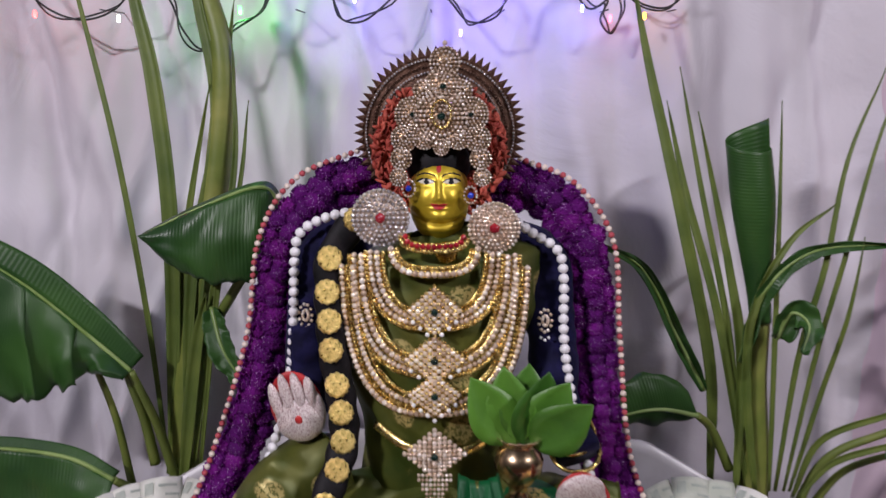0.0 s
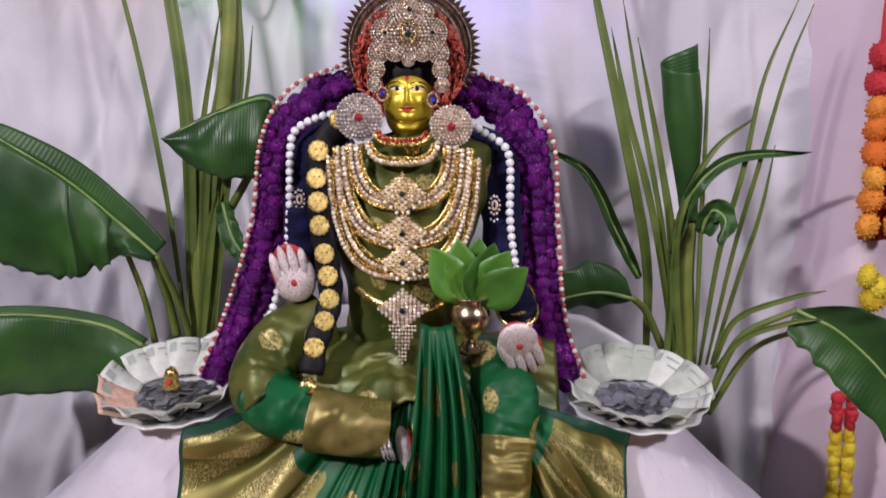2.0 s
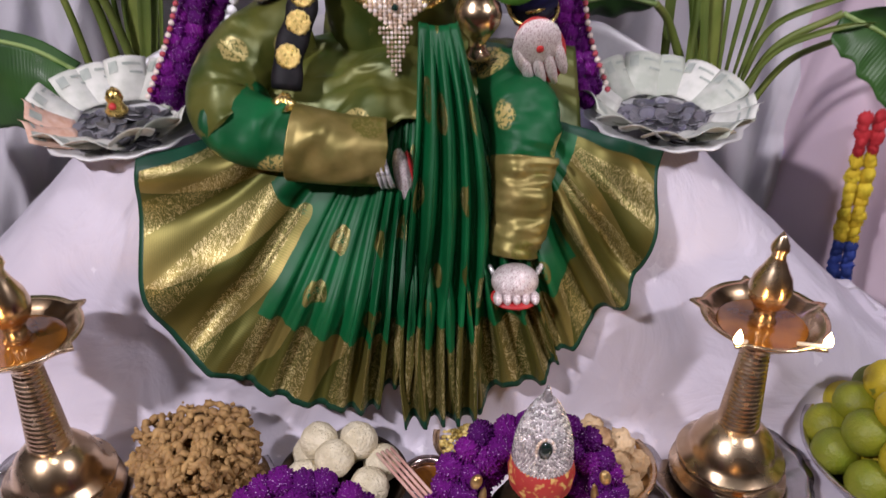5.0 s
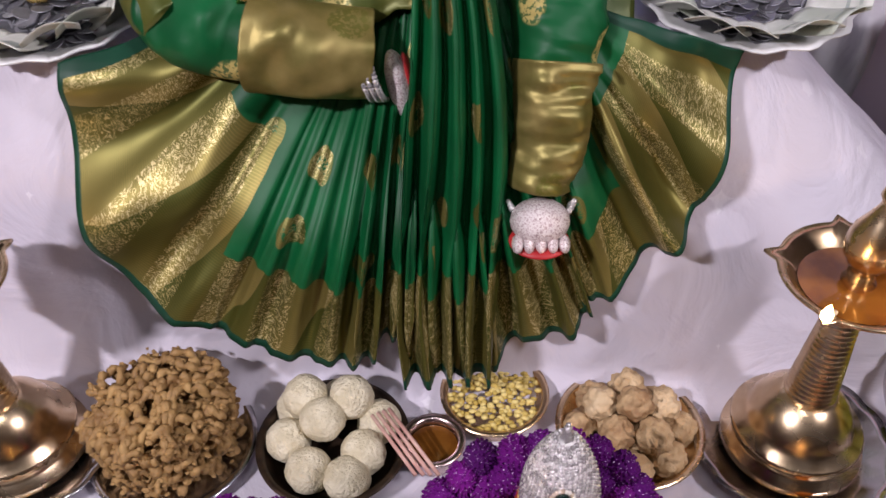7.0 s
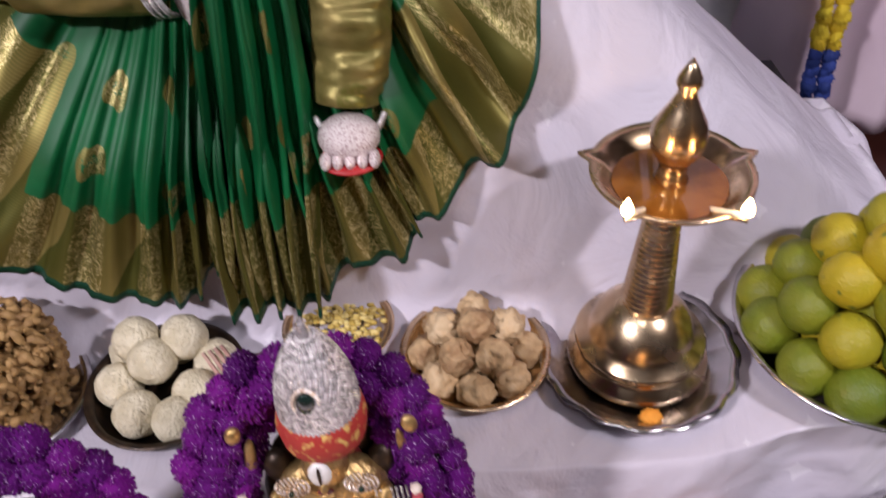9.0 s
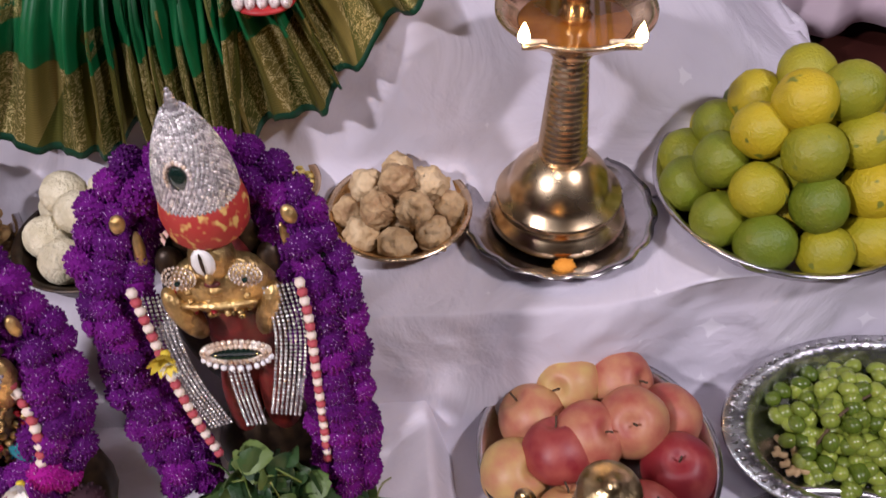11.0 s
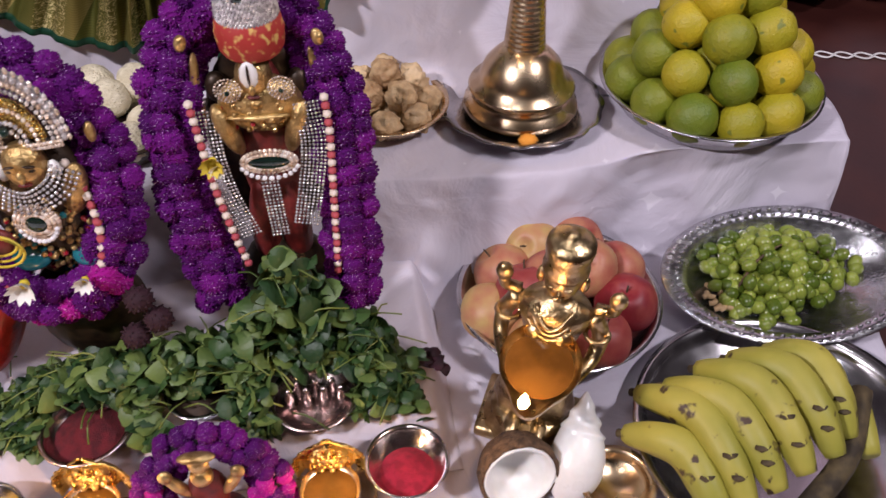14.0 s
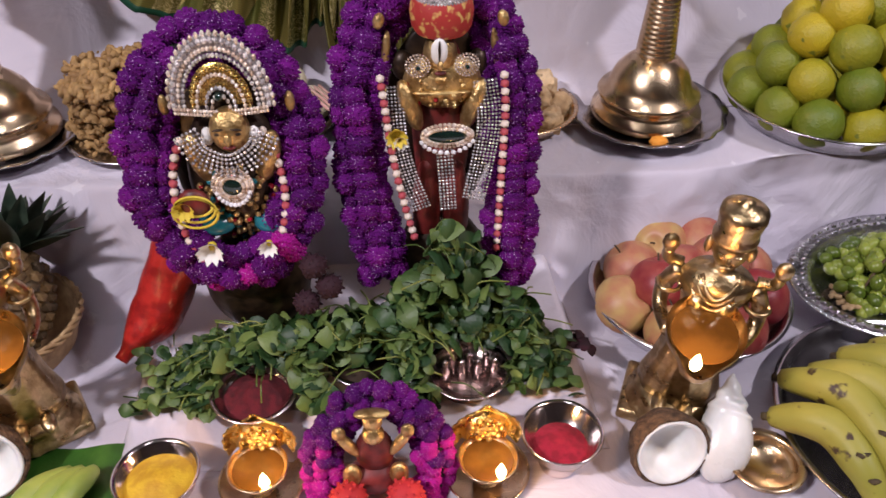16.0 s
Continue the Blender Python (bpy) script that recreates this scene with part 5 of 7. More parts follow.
leaf_material()


def broad_leaf(parent, pts, W, droop=0.3, seed=1, side=None, stem=None):
    thicken(wpart("leaf", sheet(blade_fn(pts, W, droop, 0.012, seed, side=side), 14, 40), LEAF, parent, "broad dark green banana leaf"), 0.0008)
    wpart("leaf_rib", tube(spline(pts, 24), lambda k: 0.0045 - 0.0035 * k, 8), RIB, parent)
    if stem:
        wpart("leaf_stem", stalk(stem, 0.008, 0.006), STALK, parent)


def hanging_leaf(parent, pts, depth, upper, tears, seed, stem):
    """A banana leaf seen edge on: its lower half hangs from the rib, torn into strips; depth(k) is its length along the rib."""
    bm = bmesh.new()
    c = spline(pts, 60)
    cuts = [0.0, *tears, 1.0]

    def rib(k):
        i = min(59, int(k * 60))
        return c[i].lerp(c[i + 1], k * 60 - i)

    for n, (a, b) in enumerate(zip(cuts, cuts[1:])):
        def strip(u, v):
            k = a + (b - a) * v
            p = rib(k)
            d = depth(k) * (1 + 0.10 * noise.noise(Vector((k * 16, seed, 2))))
            q = Vector((p.x + 0.012 * u * (n - 0.5 * len(tears)) - 0.008 * u * (v - 0.5), p.y - 0.05 * u * (1 - u) - 0.012 * u, p.z - d * u))
            q.y += 0.014 * u * math.sin(v * math.pi * 2 + seed + n) + 0.006 * noise.noise(Vector((k * 10, u * 3, seed)))
            return q
        sheet(strip, 16, max(10, int(50 * (b - a))), bm)
    sheet(lambda u, v: rib(v) + Vector((upper * 0.5 * u, 0.012 * u, upper * u * math.sin(math.pi * (0.1 + 0.85 * v)) ** 0.5 + 0.002)), 5, 40, bm)
    thicken(wpart("leaf", bm, LEAF, parent, "broad dark green banana leaf with a torn edge"), 0.0008)
    wpart("leaf_rib", tube(c, lambda k: 0.0042 - 0.0032 * k, 8), RIB, parent)
    wpart("leaf_stem", stalk(stem, 0.009, 0.006), STALK, parent)


def reed(parent, pts, W, seed=1):
    W *= 0.78
    thicken(wpart("reed_blade", sheet(blade_fn(pts, W, 0.5, 0.0008, seed, n=24, tear=False), 4, 24), STALK, parent), 0.0008)


pl = thing("banana_plant", (-0.44, 1.27, UP), "young banana plant with broad leaves beside the doll", "banana plant", "banana plants")
wpart("trunk", stalk([(-0.42, 1.27, UP), (-0.427, 1.270, 0.683), (-0.402, 1.270, 0.878), (-0.352, 1.270, 1.153), (-0.336, 1.270, 1.325), (-0.373, 1.290, 1.460)], 0.030, 0.014, 30, 12), STALK, pl, "green banana stem")
hanging_leaf(pl, [(-0.236, 1.185, 1.100), (-0.262, 1.165, 1.135), (-0.345, 1.150, 1.108), (-0.432, 1.150, 1.068)], lambda k: 0.128 * math.sin(math.pi * (0.16 + 0.84 * k)) ** 0.8, 0.006, (), 2,
             stem=[(-0.403, 1.250, 0.846), (-0.311, 1.210, 0.985), (-0.236, 1.185, 1.100)])
hanging_leaf(pl, [(-0.478, 1.190, 0.850), (-0.540, 1.180, 0.915), (-0.625, 1.170, 0.995), (-0.745, 1.160, 1.075)], lambda k: 0.010 + 0.215 * smooth(0, 0.95, k), 0.034, (0.38, 0.64), 3,
             stem=[(-0.430, 1.250, 0.600), (-0.452, 1.220, 0.745), (-0.478, 1.190, 0.850)])
hanging_leaf(pl, [(-0.508, 1.170, 0.682), (-0.575, 1.160, 0.724), (-0.680, 1.130, 0.752), (-0.800, 1.110, 0.752), (-0.93, 1.10, 0.72)], lambda k: 0.150 * math.sin(math.pi * min(1, 0.08 + 0.80 * k)) ** 0.8, 0.012, (0.7,), 4,
             stem=[(-0.450, 1.220, 0.560), (-0.478, 1.200, 0.640), (-0.508, 1.170, 0.682)])
broad_leaf(pl, [(-0.358, 1.220, 0.943), (-0.335, 1.190, 0.884), (-0.294, 1.170, 0.828)], 0.022, 0.4, 8)
wpart("leaf_stem", stalk([(-0.468, 1.240, 0.677), (-0.478, 1.230, 0.759), (-0.488, 1.200, 0.844)], 0.009, 0.007), STALK, pl)
wpart("leaf_stem", stalk([(-0.508, 1.240, 0.638), (-0.523, 1.230, 0.759), (-0.543, 1.210, 0.859)], 0.007, 0.005), STALK, pl)
rl = thing("reed_clump", (-0.42, 1.3, UP), "clump of tall green reeds standing before the cloth", "reeds", "reed clumps")
for i, (pts, W) in enumerate([([(-0.457, 1.270, 0.653), (-0.476, 1.270, 0.916), (-0.513, 1.280, 1.187), (-0.562, 1.300, 1.412), (-0.573, 1.300, 1.486)], 0.0065),
                              ([(-0.444, 1.260, 0.658), (-0.426, 1.260, 1.047), (-0.442, 1.270, 1.282), (-0.467, 1.280, 1.409), (-0.475, 1.280, 1.483)], 0.017),
                              ([(-0.431, 1.250, 0.663), (-0.382, 1.250, 0.976), (-0.340, 1.270, 1.240), (-0.317, 1.280, 1.409)], 0.010),
                              ([(-0.414, 1.240, 0.667), (-0.396, 1.250, 0.976), (-0.346, 1.260, 1.223), (-0.370, 1.270, 1.408), (-0.376, 1.270, 1.457)], 0.013),
                              ([(-0.401, 1.230, 0.682), (-0.364, 1.230, 0.926), (-0.318, 1.240, 1.155), (-0.318, 1.260, 1.341)], 0.008),
                              ([(-0.450, 1.250, 0.653), (-0.420, 1.260, 0.881), (-0.404, 1.260, 1.047), (-0.355, 1.260, 1.282)], 0.010),
                              ([(-0.392, 1.230, 0.672), (-0.348, 1.220, 0.965), (-0.306, 1.220, 1.131), (-0.290, 1.230, 1.257)], 0.006),
                              ([(-0.421, 1.230, 0.643), (-0.388, 1.220, 0.856), (-0.365, 1.220, 0.965)], 0.014)]):
    reed(rl, pts, W, i)

pr = thing("banana_plant", (0.53, 1.28, UP), "young banana plant with a rolled new leaf", "banana plant", "banana plants")
wpart("trunk", stalk([(0.52, 1.28, UP), (0.522, 1.270, 0.623), (0.510, 1.270, 0.801), (0.512, 1.270, 0.916)], 0.026, 0.016, 20, 12), STALK, pr, "green banana stem")


def rolled(u, v):
    a = TAU * (0.02 + 1.12 * u)
    base, top = Vector((0.508, 1.260, 0.909)), Vector((0.470, 1.260, 1.210))
    p = base.lerp(top, v)
    r = 0.014 + 0.018 * smooth(0, 0.75, v) + 0.005 * u
    h = 0.028 * v ** 4 * math.cos(a * 0.5 + 0.6)
    return p + Vector((r * math.cos(a), r * 0.8 * math.sin(a), h))


thicken(wpart("rolled_leaf", sheet(rolled, 36, 40), LEAF, pr, "rolled dark green new leaf"), 0.0008)
broad_leaf(pr, [(0.404, 1.220, 0.767), (0.334, 1.210, 0.781), (0.252, 1.200, 0.766), (0.209, 1.200, 0.743)], 0.055, 0.4, 5, side=(0.0, -0.35, 1), stem=[(0.478, 1.270, 0.653), (0.438, 1.250, 0.731), (0.404, 1.220, 0.767)])
broad_leaf(pr, [(0.417, 1.240, 0.802), (0.366, 1.220, 0.893), (0.306, 1.210, 1.003), (0.234, 1.200, 1.048)], 0.012, 0.7, 6)
broad_leaf(pr, [(0.477, 1.250, 0.846), (0.502, 1.240, 0.960), (0.567, 1.220, 1.031), (0.692, 1.200, 1.046)], 0.014, 0.5, 7)
broad_leaf(pr, [(0.520, 1.220, 0.893), (0.531, 1.200, 0.939), (0.550, 1.180, 0.926), (0.534, 1.160, 0.889)], 0.024, 0.4, 9)
broad_leaf(pr, [(0.693, 1.180, 0.760), (0.775, 1.150, 0.718), (0.872, 1.120, 0.609), (0.970, 1.100, 0.376)], 0.075, 0.4, 10, side=(0.75, -0.2, 0.65),
           stem=[(0.563, 1.250, 0.523), (0.607, 1.220, 0.686), (0.693, 1.180, 0.760)])
wpart("leaf_stem", stalk([(0.574, 1.250, 0.523), (0.632, 1.220, 0.663), (0.709, 1.180, 0.725)], 0.007, 0.005), STALK, pr)
rr = thing("reed_clump", (0.50, 1.3, UP), "clump of tall green reeds with thin tips", "reeds", "reed clumps")
for i, (pts, W) in enumerate([([(0.449, 1.280, 0.628), (0.438, 1.280, 0.827), (0.378, 1.280, 1.080), (0.322, 1.290, 1.300), (0.290, 1.300, 1.445)], 0.013),
                              ([(0.498, 1.270, 0.623), (0.464, 1.270, 0.878), (0.407, 1.280, 1.125), (0.368, 1.290, 1.309)], 0.007),
                              ([(0.504, 1.260, 0.628), (0.443, 1.270, 0.916), (0.386, 1.280, 1.107), (0.350, 1.290, 1.257)], 0.009),
                              ([(0.538, 1.250, 0.623), (0.529, 1.250, 0.884), (0.526, 1.260, 1.083), (0.522, 1.270, 1.257)], 0.006),
                              ([(0.547, 1.250, 0.623), (0.563, 1.240, 0.850), (0.590, 1.230, 1.007), (0.616, 1.240, 1.172), (0.667, 1.250, 1.307)], 0.007),
                              ([(0.557, 1.240, 0.628), (0.585, 1.230, 0.853), (0.612, 1.220, 1.009), (0.652, 1.230, 1.190), (0.690, 1.240, 1.298)], 0.006),
                              ([(0.566, 1.240, 0.628), (0.594, 1.220, 0.800), (0.617, 1.200, 0.934), (0.632, 1.200, 1.056)], 0.006),
                              ([(0.482, 1.250, 0.623), (0.481, 1.260, 0.843), (0.457, 1.270, 0.990), (0.397, 1.280, 1.240)], 0.011),
                              ([(0.510, 1.240, 0.628), (0.486, 1.240, 0.793), (0.486, 1.240, 0.924), (0.535, 1.240, 1.041), (0.605, 1.240, 1.103)], 0.010),
                              ([(0.562, 1.220, 0.628), (0.590, 1.200, 0.733), (0.679, 1.180, 0.783), (0.740, 1.180, 0.797)], 0.008),
                              ([(0.562, 1.200, 0.638), (0.601, 1.180, 0.705), (0.672, 1.160, 0.742), (0.733, 1.160, 0.751)], 0.008)]):
    reed(rr, pts, W, i + 20)

# ---- string lights ----
WIRE = mat("black_cable", two((0.008, 0.008, 0.008), (0.016, 0.015, 0.016)), 0.5)
lights = thing("string_lights", (0, 1.40, 1.42), "black cable of small coloured fairy lights across the top", "string lights")
cable = [(-0.703, 1.380, 1.475), (-0.662, 1.380, 1.417), (-0.599, 1.380, 1.390), (-0.537, 1.380, 1.408), (-0.483, 1.380, 1.466), (-0.448, 1.380, 1.421), (-0.428, 1.380, 1.372), (-0.395, 1.380, 1.342), (-0.339, 1.380, 1.377), (-0.296, 1.380, 1.408), (-0.270, 1.380, 1.475),
         (-0.193, 1.380, 1.448), (-0.171, 1.380, 1.395), (-0.134, 1.380, 1.387), (-0.092, 1.380, 1.417), (-0.041, 1.380, 1.466), (0.010, 1.380, 1.421), (0.043, 1.380, 1.387), (0.089, 1.380, 1.396), (0.116, 1.380, 1.448),
         (0.190, 1.380, 1.457), (0.238, 1.380, 1.408), (0.270, 1.380, 1.421), (0.259, 1.380, 1.390), (0.278, 1.380, 1.368), (0.293, 1.380, 1.404), (0.287, 1.380, 1.439), (0.330, 1.380, 1.414), (0.372, 1.380, 1.411), (0.412, 1.380, 1.448)]
cc = spline(cable, 260)
wpart("cable", tube(cc, 0.0018, 6), WIRE, lights)
cc2 = [p + Vector((0.006 * math.sin(i * 0.31), -0.005, 0.006 * math.cos(i * 0.27))) for i, p in enumerate(cc)]
wpart("cable", tube(cc2, 0.0016, 6), WIRE, lights)
for x in (-0.56, -0.40, -0.24, -0.02, 0.10, 0.27, 0.38):
    wpart("pin", tube([(x, 1.372, 1.405), (x, 1.50, 1.412)], 0.0012, 6), WIRE, lights)
for p, col, w in (((-0.666, 1.370, 1.392), (1.0, 0.08, 0.08), 0.10), ((-0.530, 1.370, 1.385), (0.9, 0.95, 1.0), 0.05), ((-0.331, 1.370, 1.398), (0.1, 1.0, 0.15), 0.30), ((-0.392, 1.370, 1.338), (0.7, 0.9, 0.8), 0.01),
                  ((-0.144, 1.370, 1.416), (0.25, 0.25, 1.0), 0.30), ((0.029, 1.370, 1.362), (0.25, 0.20, 1.0), 0.25), ((0.079, 1.370, 1.438), (0.28, 0.18, 1.0), 0.45), ((0.227, 1.370, 1.401), (0.22, 0.25, 1.0), 0.30),
                  ((0.273, 1.370, 1.385), (1.0, 0.1, 0.15), 0.04), ((0.329, 1.370, 1.389), (1.0, 0.35, 0.05), 0.06)):
    g = glow("led", col, 8)
    wpart("bulb", tube([Vector(p), Vector(p) + Vector((0, 0, 0.008)), Vector(p) + Vector((0, 0, 0.012))], lambda k: 0.0022 + 0.001 * math.sin(math.pi * k), 8), g, lights)
    point("led_light", Vector(p) + Vector((0, -0.006, -0.004)), 1.15 * w, col, 0.004)

# ---- flower hangings on the side curtain ----
ORANGE = mat("orange_flower", [(0.3, (0.62, 0.13, 0.01)), (0.7, (0.85, 0.42, 0.05))], 0.75, scale=60, rand="object", rand_mix=0.5)
YELLOW = mat("yellow_flower", [(0.3, (0.55, 0.36, 0.01)), (0.7, (0.75, 0.60, 0.04))], 0.75, scale=60, rand="object", rand_mix=0.4)
RED_F = mat("red_flower", [(0.3, (0.35, 0.01, 0.015)), (0.7, (0.55, 0.03, 0.04))], 0.75, scale=60, rand="object", rand_mix=0.4)
BLUE_F = mat("blue_flower", [(0.3, (0.012, 0.03, 0.16)), (0.7, (0.03, 0.06, 0.30))], 0.75, scale=60, rand="object", rand_mix=0.4)
FL = {k: puff_mesh("flower", m, 5, 60) for k, m in (("o", ORANGE), ("y", YELLOW), ("r", RED_F), ("b", BLUE_F))}


def hanging(name, path, cols, r, step, label, wide=1):
    pts = even(path, step)
    g = thing(name, tuple(pts[0]), label, "flower hanging")
    for k, p in enumerate(pts):
        col = cols[min(len(cols) - 1, int(k / len(pts) * len(cols)))]
        for i in range(wide):
            ob = part("flower", FL[col], None, g, loc=p - pts[0] + Vector(((i - (wide - 1) / 2) * r * 1.7, R.uniform(-0.004, 0.004), R.uniform(-0.004, 0.004))))
            ob.scale = (r, r * 0.7, r)
            ob.rotation_euler = (R.uniform(-0.4, 0.4), R.uniform(-0.4, 0.4), R.uniform(0, 6))
    return g


tagged(thicken(part("red_ribbon", sheet(lambda u, v: Vector((0.862 + 0.062 * u + 0.006 * math.sin(v * 9), 1.322 + 0.006 * math.sin(u * 9 + v * 12), 0.86 + 0.75 * v)), 10, 50), RED_F), 0.001), "dark red ribbon strip behind the orange flowers", "ribbon")
hanging("flower_hanging", [(0.875, 1.300, 1.212), (0.888, 1.300, 1.045), (0.889, 1.300, 0.864)], "roooo", 0.030, 0.045, "hanging strip of orange flowers on red", 2)
hanging("flower_hanging", [(0.876, 1.300, 0.795), (0.903, 1.300, 0.761), (0.873, 1.300, 0.731)], "y", 0.028, 0.03, "cluster of yellow flowers with dark leaves")
hanging("flower_hanging", [(0.864, 1.300, 0.540), (0.871, 1.300, 0.426), (0.878, 1.300, 0.292), (0.887, 1.300, 0.173)], "rryyyyybbb", 0.016, 0.016, "hanging string of red, yellow and blue flowers", 2)

# ---- small idols on the plank: each one plain shape ----
def stand_back(before, d):
    """Moves all things made since then by d."""
    for ob in set(bpy.data.objects) - before:
        if ob.parent is None:
            ob.location = ob.location + Vector(d)



IDOL_GOLD = mat("old_gold_metal", [(0.3, (0.34, 0.20, 0.07)), (0.7, (0.74, 0.54, 0.24))], 0.34, 0.85, scale=90, bump=0.5, bump_scale=300, dist=0.003)
IDOL_RED = mat("dark_red_enamel", [(0.3, (0.06, 0.008, 0.008)), (0.7, (0.20, 0.02, 0.018))], 0.5, scale=90)
IDOL_DARK = mat("dark_bronze", [(0.3, (0.015, 0.010, 0.008)), (0.7, (0.06, 0.035, 0.02))], 0.4, 0.5, scale=90)
CHALK = mat("white_chalk_paint", two((0.75, 0.73, 0.70), (0.84, 0.82, 0.8)), 0.8)

BEFORE_TALL = set(bpy.data.objects)
bm = bmesh.new()
blob(bm, (0.118, 0.442, 0.40), (0.031, 0.018, 0.110), 1)
blob(bm, (0.118, 0.430, 0.462), (0.040, 0.020, 0.030), 0)
blob(bm, (0.116, 0.428, 0.492), (0.017, 0.016, 0.022), 0)
blob(bm, (0.115, 0.411, 0.487), (0.0032, 0.005, 0.006), 0, sub=2)
blob(bm, (0.115, 0.4125, 0.4785), (0.0062, 0.003, 0.0022), 1, sub=2)
blob(bm, (0.116, 0.414, 0.471), (0.0075, 0.006, 0.005), 0, sub=2)
blob(bm, (0.116, 0.412, 0.458), (0.030, 0.006, 0.003), 0, sub=2)
blob(bm, (0.114, 0.4125, 0.501), (0.0085, 0.004, 0.014), 3, sub=2)
blob(bm, (0.114, 0.4092, 0.503), (0.0014, 0.002, 0.011), 2, sub=2)
for s in (-1, 1):
    blob(bm, (0.117 + s * 0.038, 0.440, 0.475), (0.011, 0.010, 0.016), 2)
    blob(bm, (0.117 + s * 0.032, 0.420, 0.44), (0.010, 0.012, 0.030), 0, (0, s * 18, 0))
    blob(bm, (0.117 + s * 0.060, 0.432, 0.525), (0.0055, 0.005, 0.0085), 0, (0, s * -15, 0))
    blob(bm, (0.117 + s * 0.055, 0.436, 0.49), (0.0045, 0.005, 0.024), 0, (0, s * -8, 0))
    blob(bm, (0.117 + s * 0.016, 0.432, 0.30), (0.016, 0.018, 0.070), 1)
blob(bm, (0.117, 0.435, 0.222), (0.055, 0.035, 0.075), 2)
blob(bm, (0.117, 0.452, 0.40), (0.060, 0.010, 0.120), 2)
tagged(part("tall_idol", bm, [IDOL_GOLD, IDOL_RED, IDOL_DARK, CHALK]), "small gold standing idol with white forehead mark, leaning upright", "idol")

cap = thing("idol_crown", (0.118, 0.440, 0.512), "conical silver stone crown with red band and dark gem", "crown")
RED_CLOTH = mat("red_printed_cloth", [(0.55, (0.38, 0.03, 0.025)), (0.68, (0.62, 0.40, 0.12))], 0.6, scale=130, detail=1, bump=0.3)
cap.scale = (0.87, 0.87, 0.95)
part("red_band", lathe([(0.030, 0.0), (0.034, 0.006), (0.036, 0.022), (0.033, 0.036), (0.027, 0.042)], 32), RED_CLOTH, cap, "red cloth band with gold sprigs")
pts = []
for k in range(30):
    z = 0.034 + 0.072 * k / 29
    r = 0.031 * (1 - (k / 29) ** 2.2 * 0.72)
    m = max(8, int(TAU * r / 0.0037))
    pts += [at((r * math.cos(TAU * (i + 0.5 * (k % 2)) / m), r * math.sin(TAU * (i + 0.5 * (k % 2)) / m), z), 0.0022) for i in range(m)]
pts += [at((0, 0, 0.110 + 0.004 * i), 0.006 - 0.0012 * i) for i in range(4)]
part("stone_cone", scatter("stone_cone", BEAD, pts, SILVER), None, cap)
part("core", lathe([(0.030, 0.034), (0.029, 0.06), (0.022, 0.085), (0.010, 0.105), (0, 0.108)], 24), SILVER, cap)
part("gem", ico(2, 1.0, scale=(0.0075, 0.004, 0.012)), DARK_GEM, cap, "dark oval gem", loc=(-0.003, -0.027, 0.066))
part("gem_setting", scatter("gem_setting", BEAD, [at((-0.003 + 0.0095 * math.cos(a), -0.0265, 0.066 + 0.0145 * math.sin(a)), 0.002) for a in np.linspace(0, 6.1, 24)], STONE), None, cap)


def stone_strip(name, path, rows, label, material=None, r=0.0018, category="stone strip", group=""):
    g = thing(name, tuple(path[0]), label, category, group)
    c = even(path, r * 2.05)
    ps = []
    for k, p in enumerate(c):
        d = (c[min(k + 1, len(c) - 1)] - c[max(k - 1, 0)]).normalized()
        s = d.cross(Vector((0, 1, 0))).normalized()
        for i in range(rows):
            ps.append(p + s * (i - (rows - 1) / 2) * r * 2.05)
    beads("stone_band", ps, r, material or SILVER, g)
    return g


stone_strip("stone_strip", [(0.160, 0.418, 0.466), (0.164, 0.405, 0.43), (0.158, 0.395, 0.39), (0.148, 0.385, 0.345)], 7, "silver stone band hanging over the idol's arm", group="stone bands")
stone_strip("stone_strip", [(0.068, 0.418, 0.462), (0.070, 0.405, 0.42), (0.078, 0.395, 0.38), (0.094, 0.385, 0.335)], 6, "silver stone band hanging over the idol's arm", group="stone bands")
stone_strip("stone_strip", [(0.118, 0.398, 0.40), (0.120, 0.39, 0.37), (0.122, 0.385, 0.335)], 5, "silver stone band hanging from the waist", group="stone bands")
for x, z in ((0.093, 0.487), (0.141, 0.487)):
    e = thing("ear_disc", (x, 0.412, z), "small round white stone ear ornament", "ear ornament", "idol ear ornaments")
    stone_disc("stone_ring", (x, 0.412, z), 0.0115, 4, e, STONE, DARK_GEM, 0.003)


def oval_ring(name, c, rx, rz, label, rows=2, inner=None):
    g = thing(name, c, label, "brooch", "oval brooches")
    for k in range(rows):
        m = 34
        part("stone_strand", scatter("stone_strand", BEAD, [at(((rx + 0.004 * k) * math.cos(TAU * i / m), 0.001 * k, (rz + 0.004 * k) * math.sin(TAU * i / m)), 0.0026) for i in range(m)], STONE), None, g)
    part("dark_centre", ico(3, 1.0, scale=(rx * 0.95, 0.003, rz * 0.95)), DARK_GEM, g)
    part("drop_strand", scatter("drop_strand", BEAD, [at(((rx + 0.006) * math.cos(a), 0, (rz + 0.011) * math.sin(a)), 0.0028) for a in np.linspace(-2.8, -0.35, 11)], PEARL), None, g)
    return g


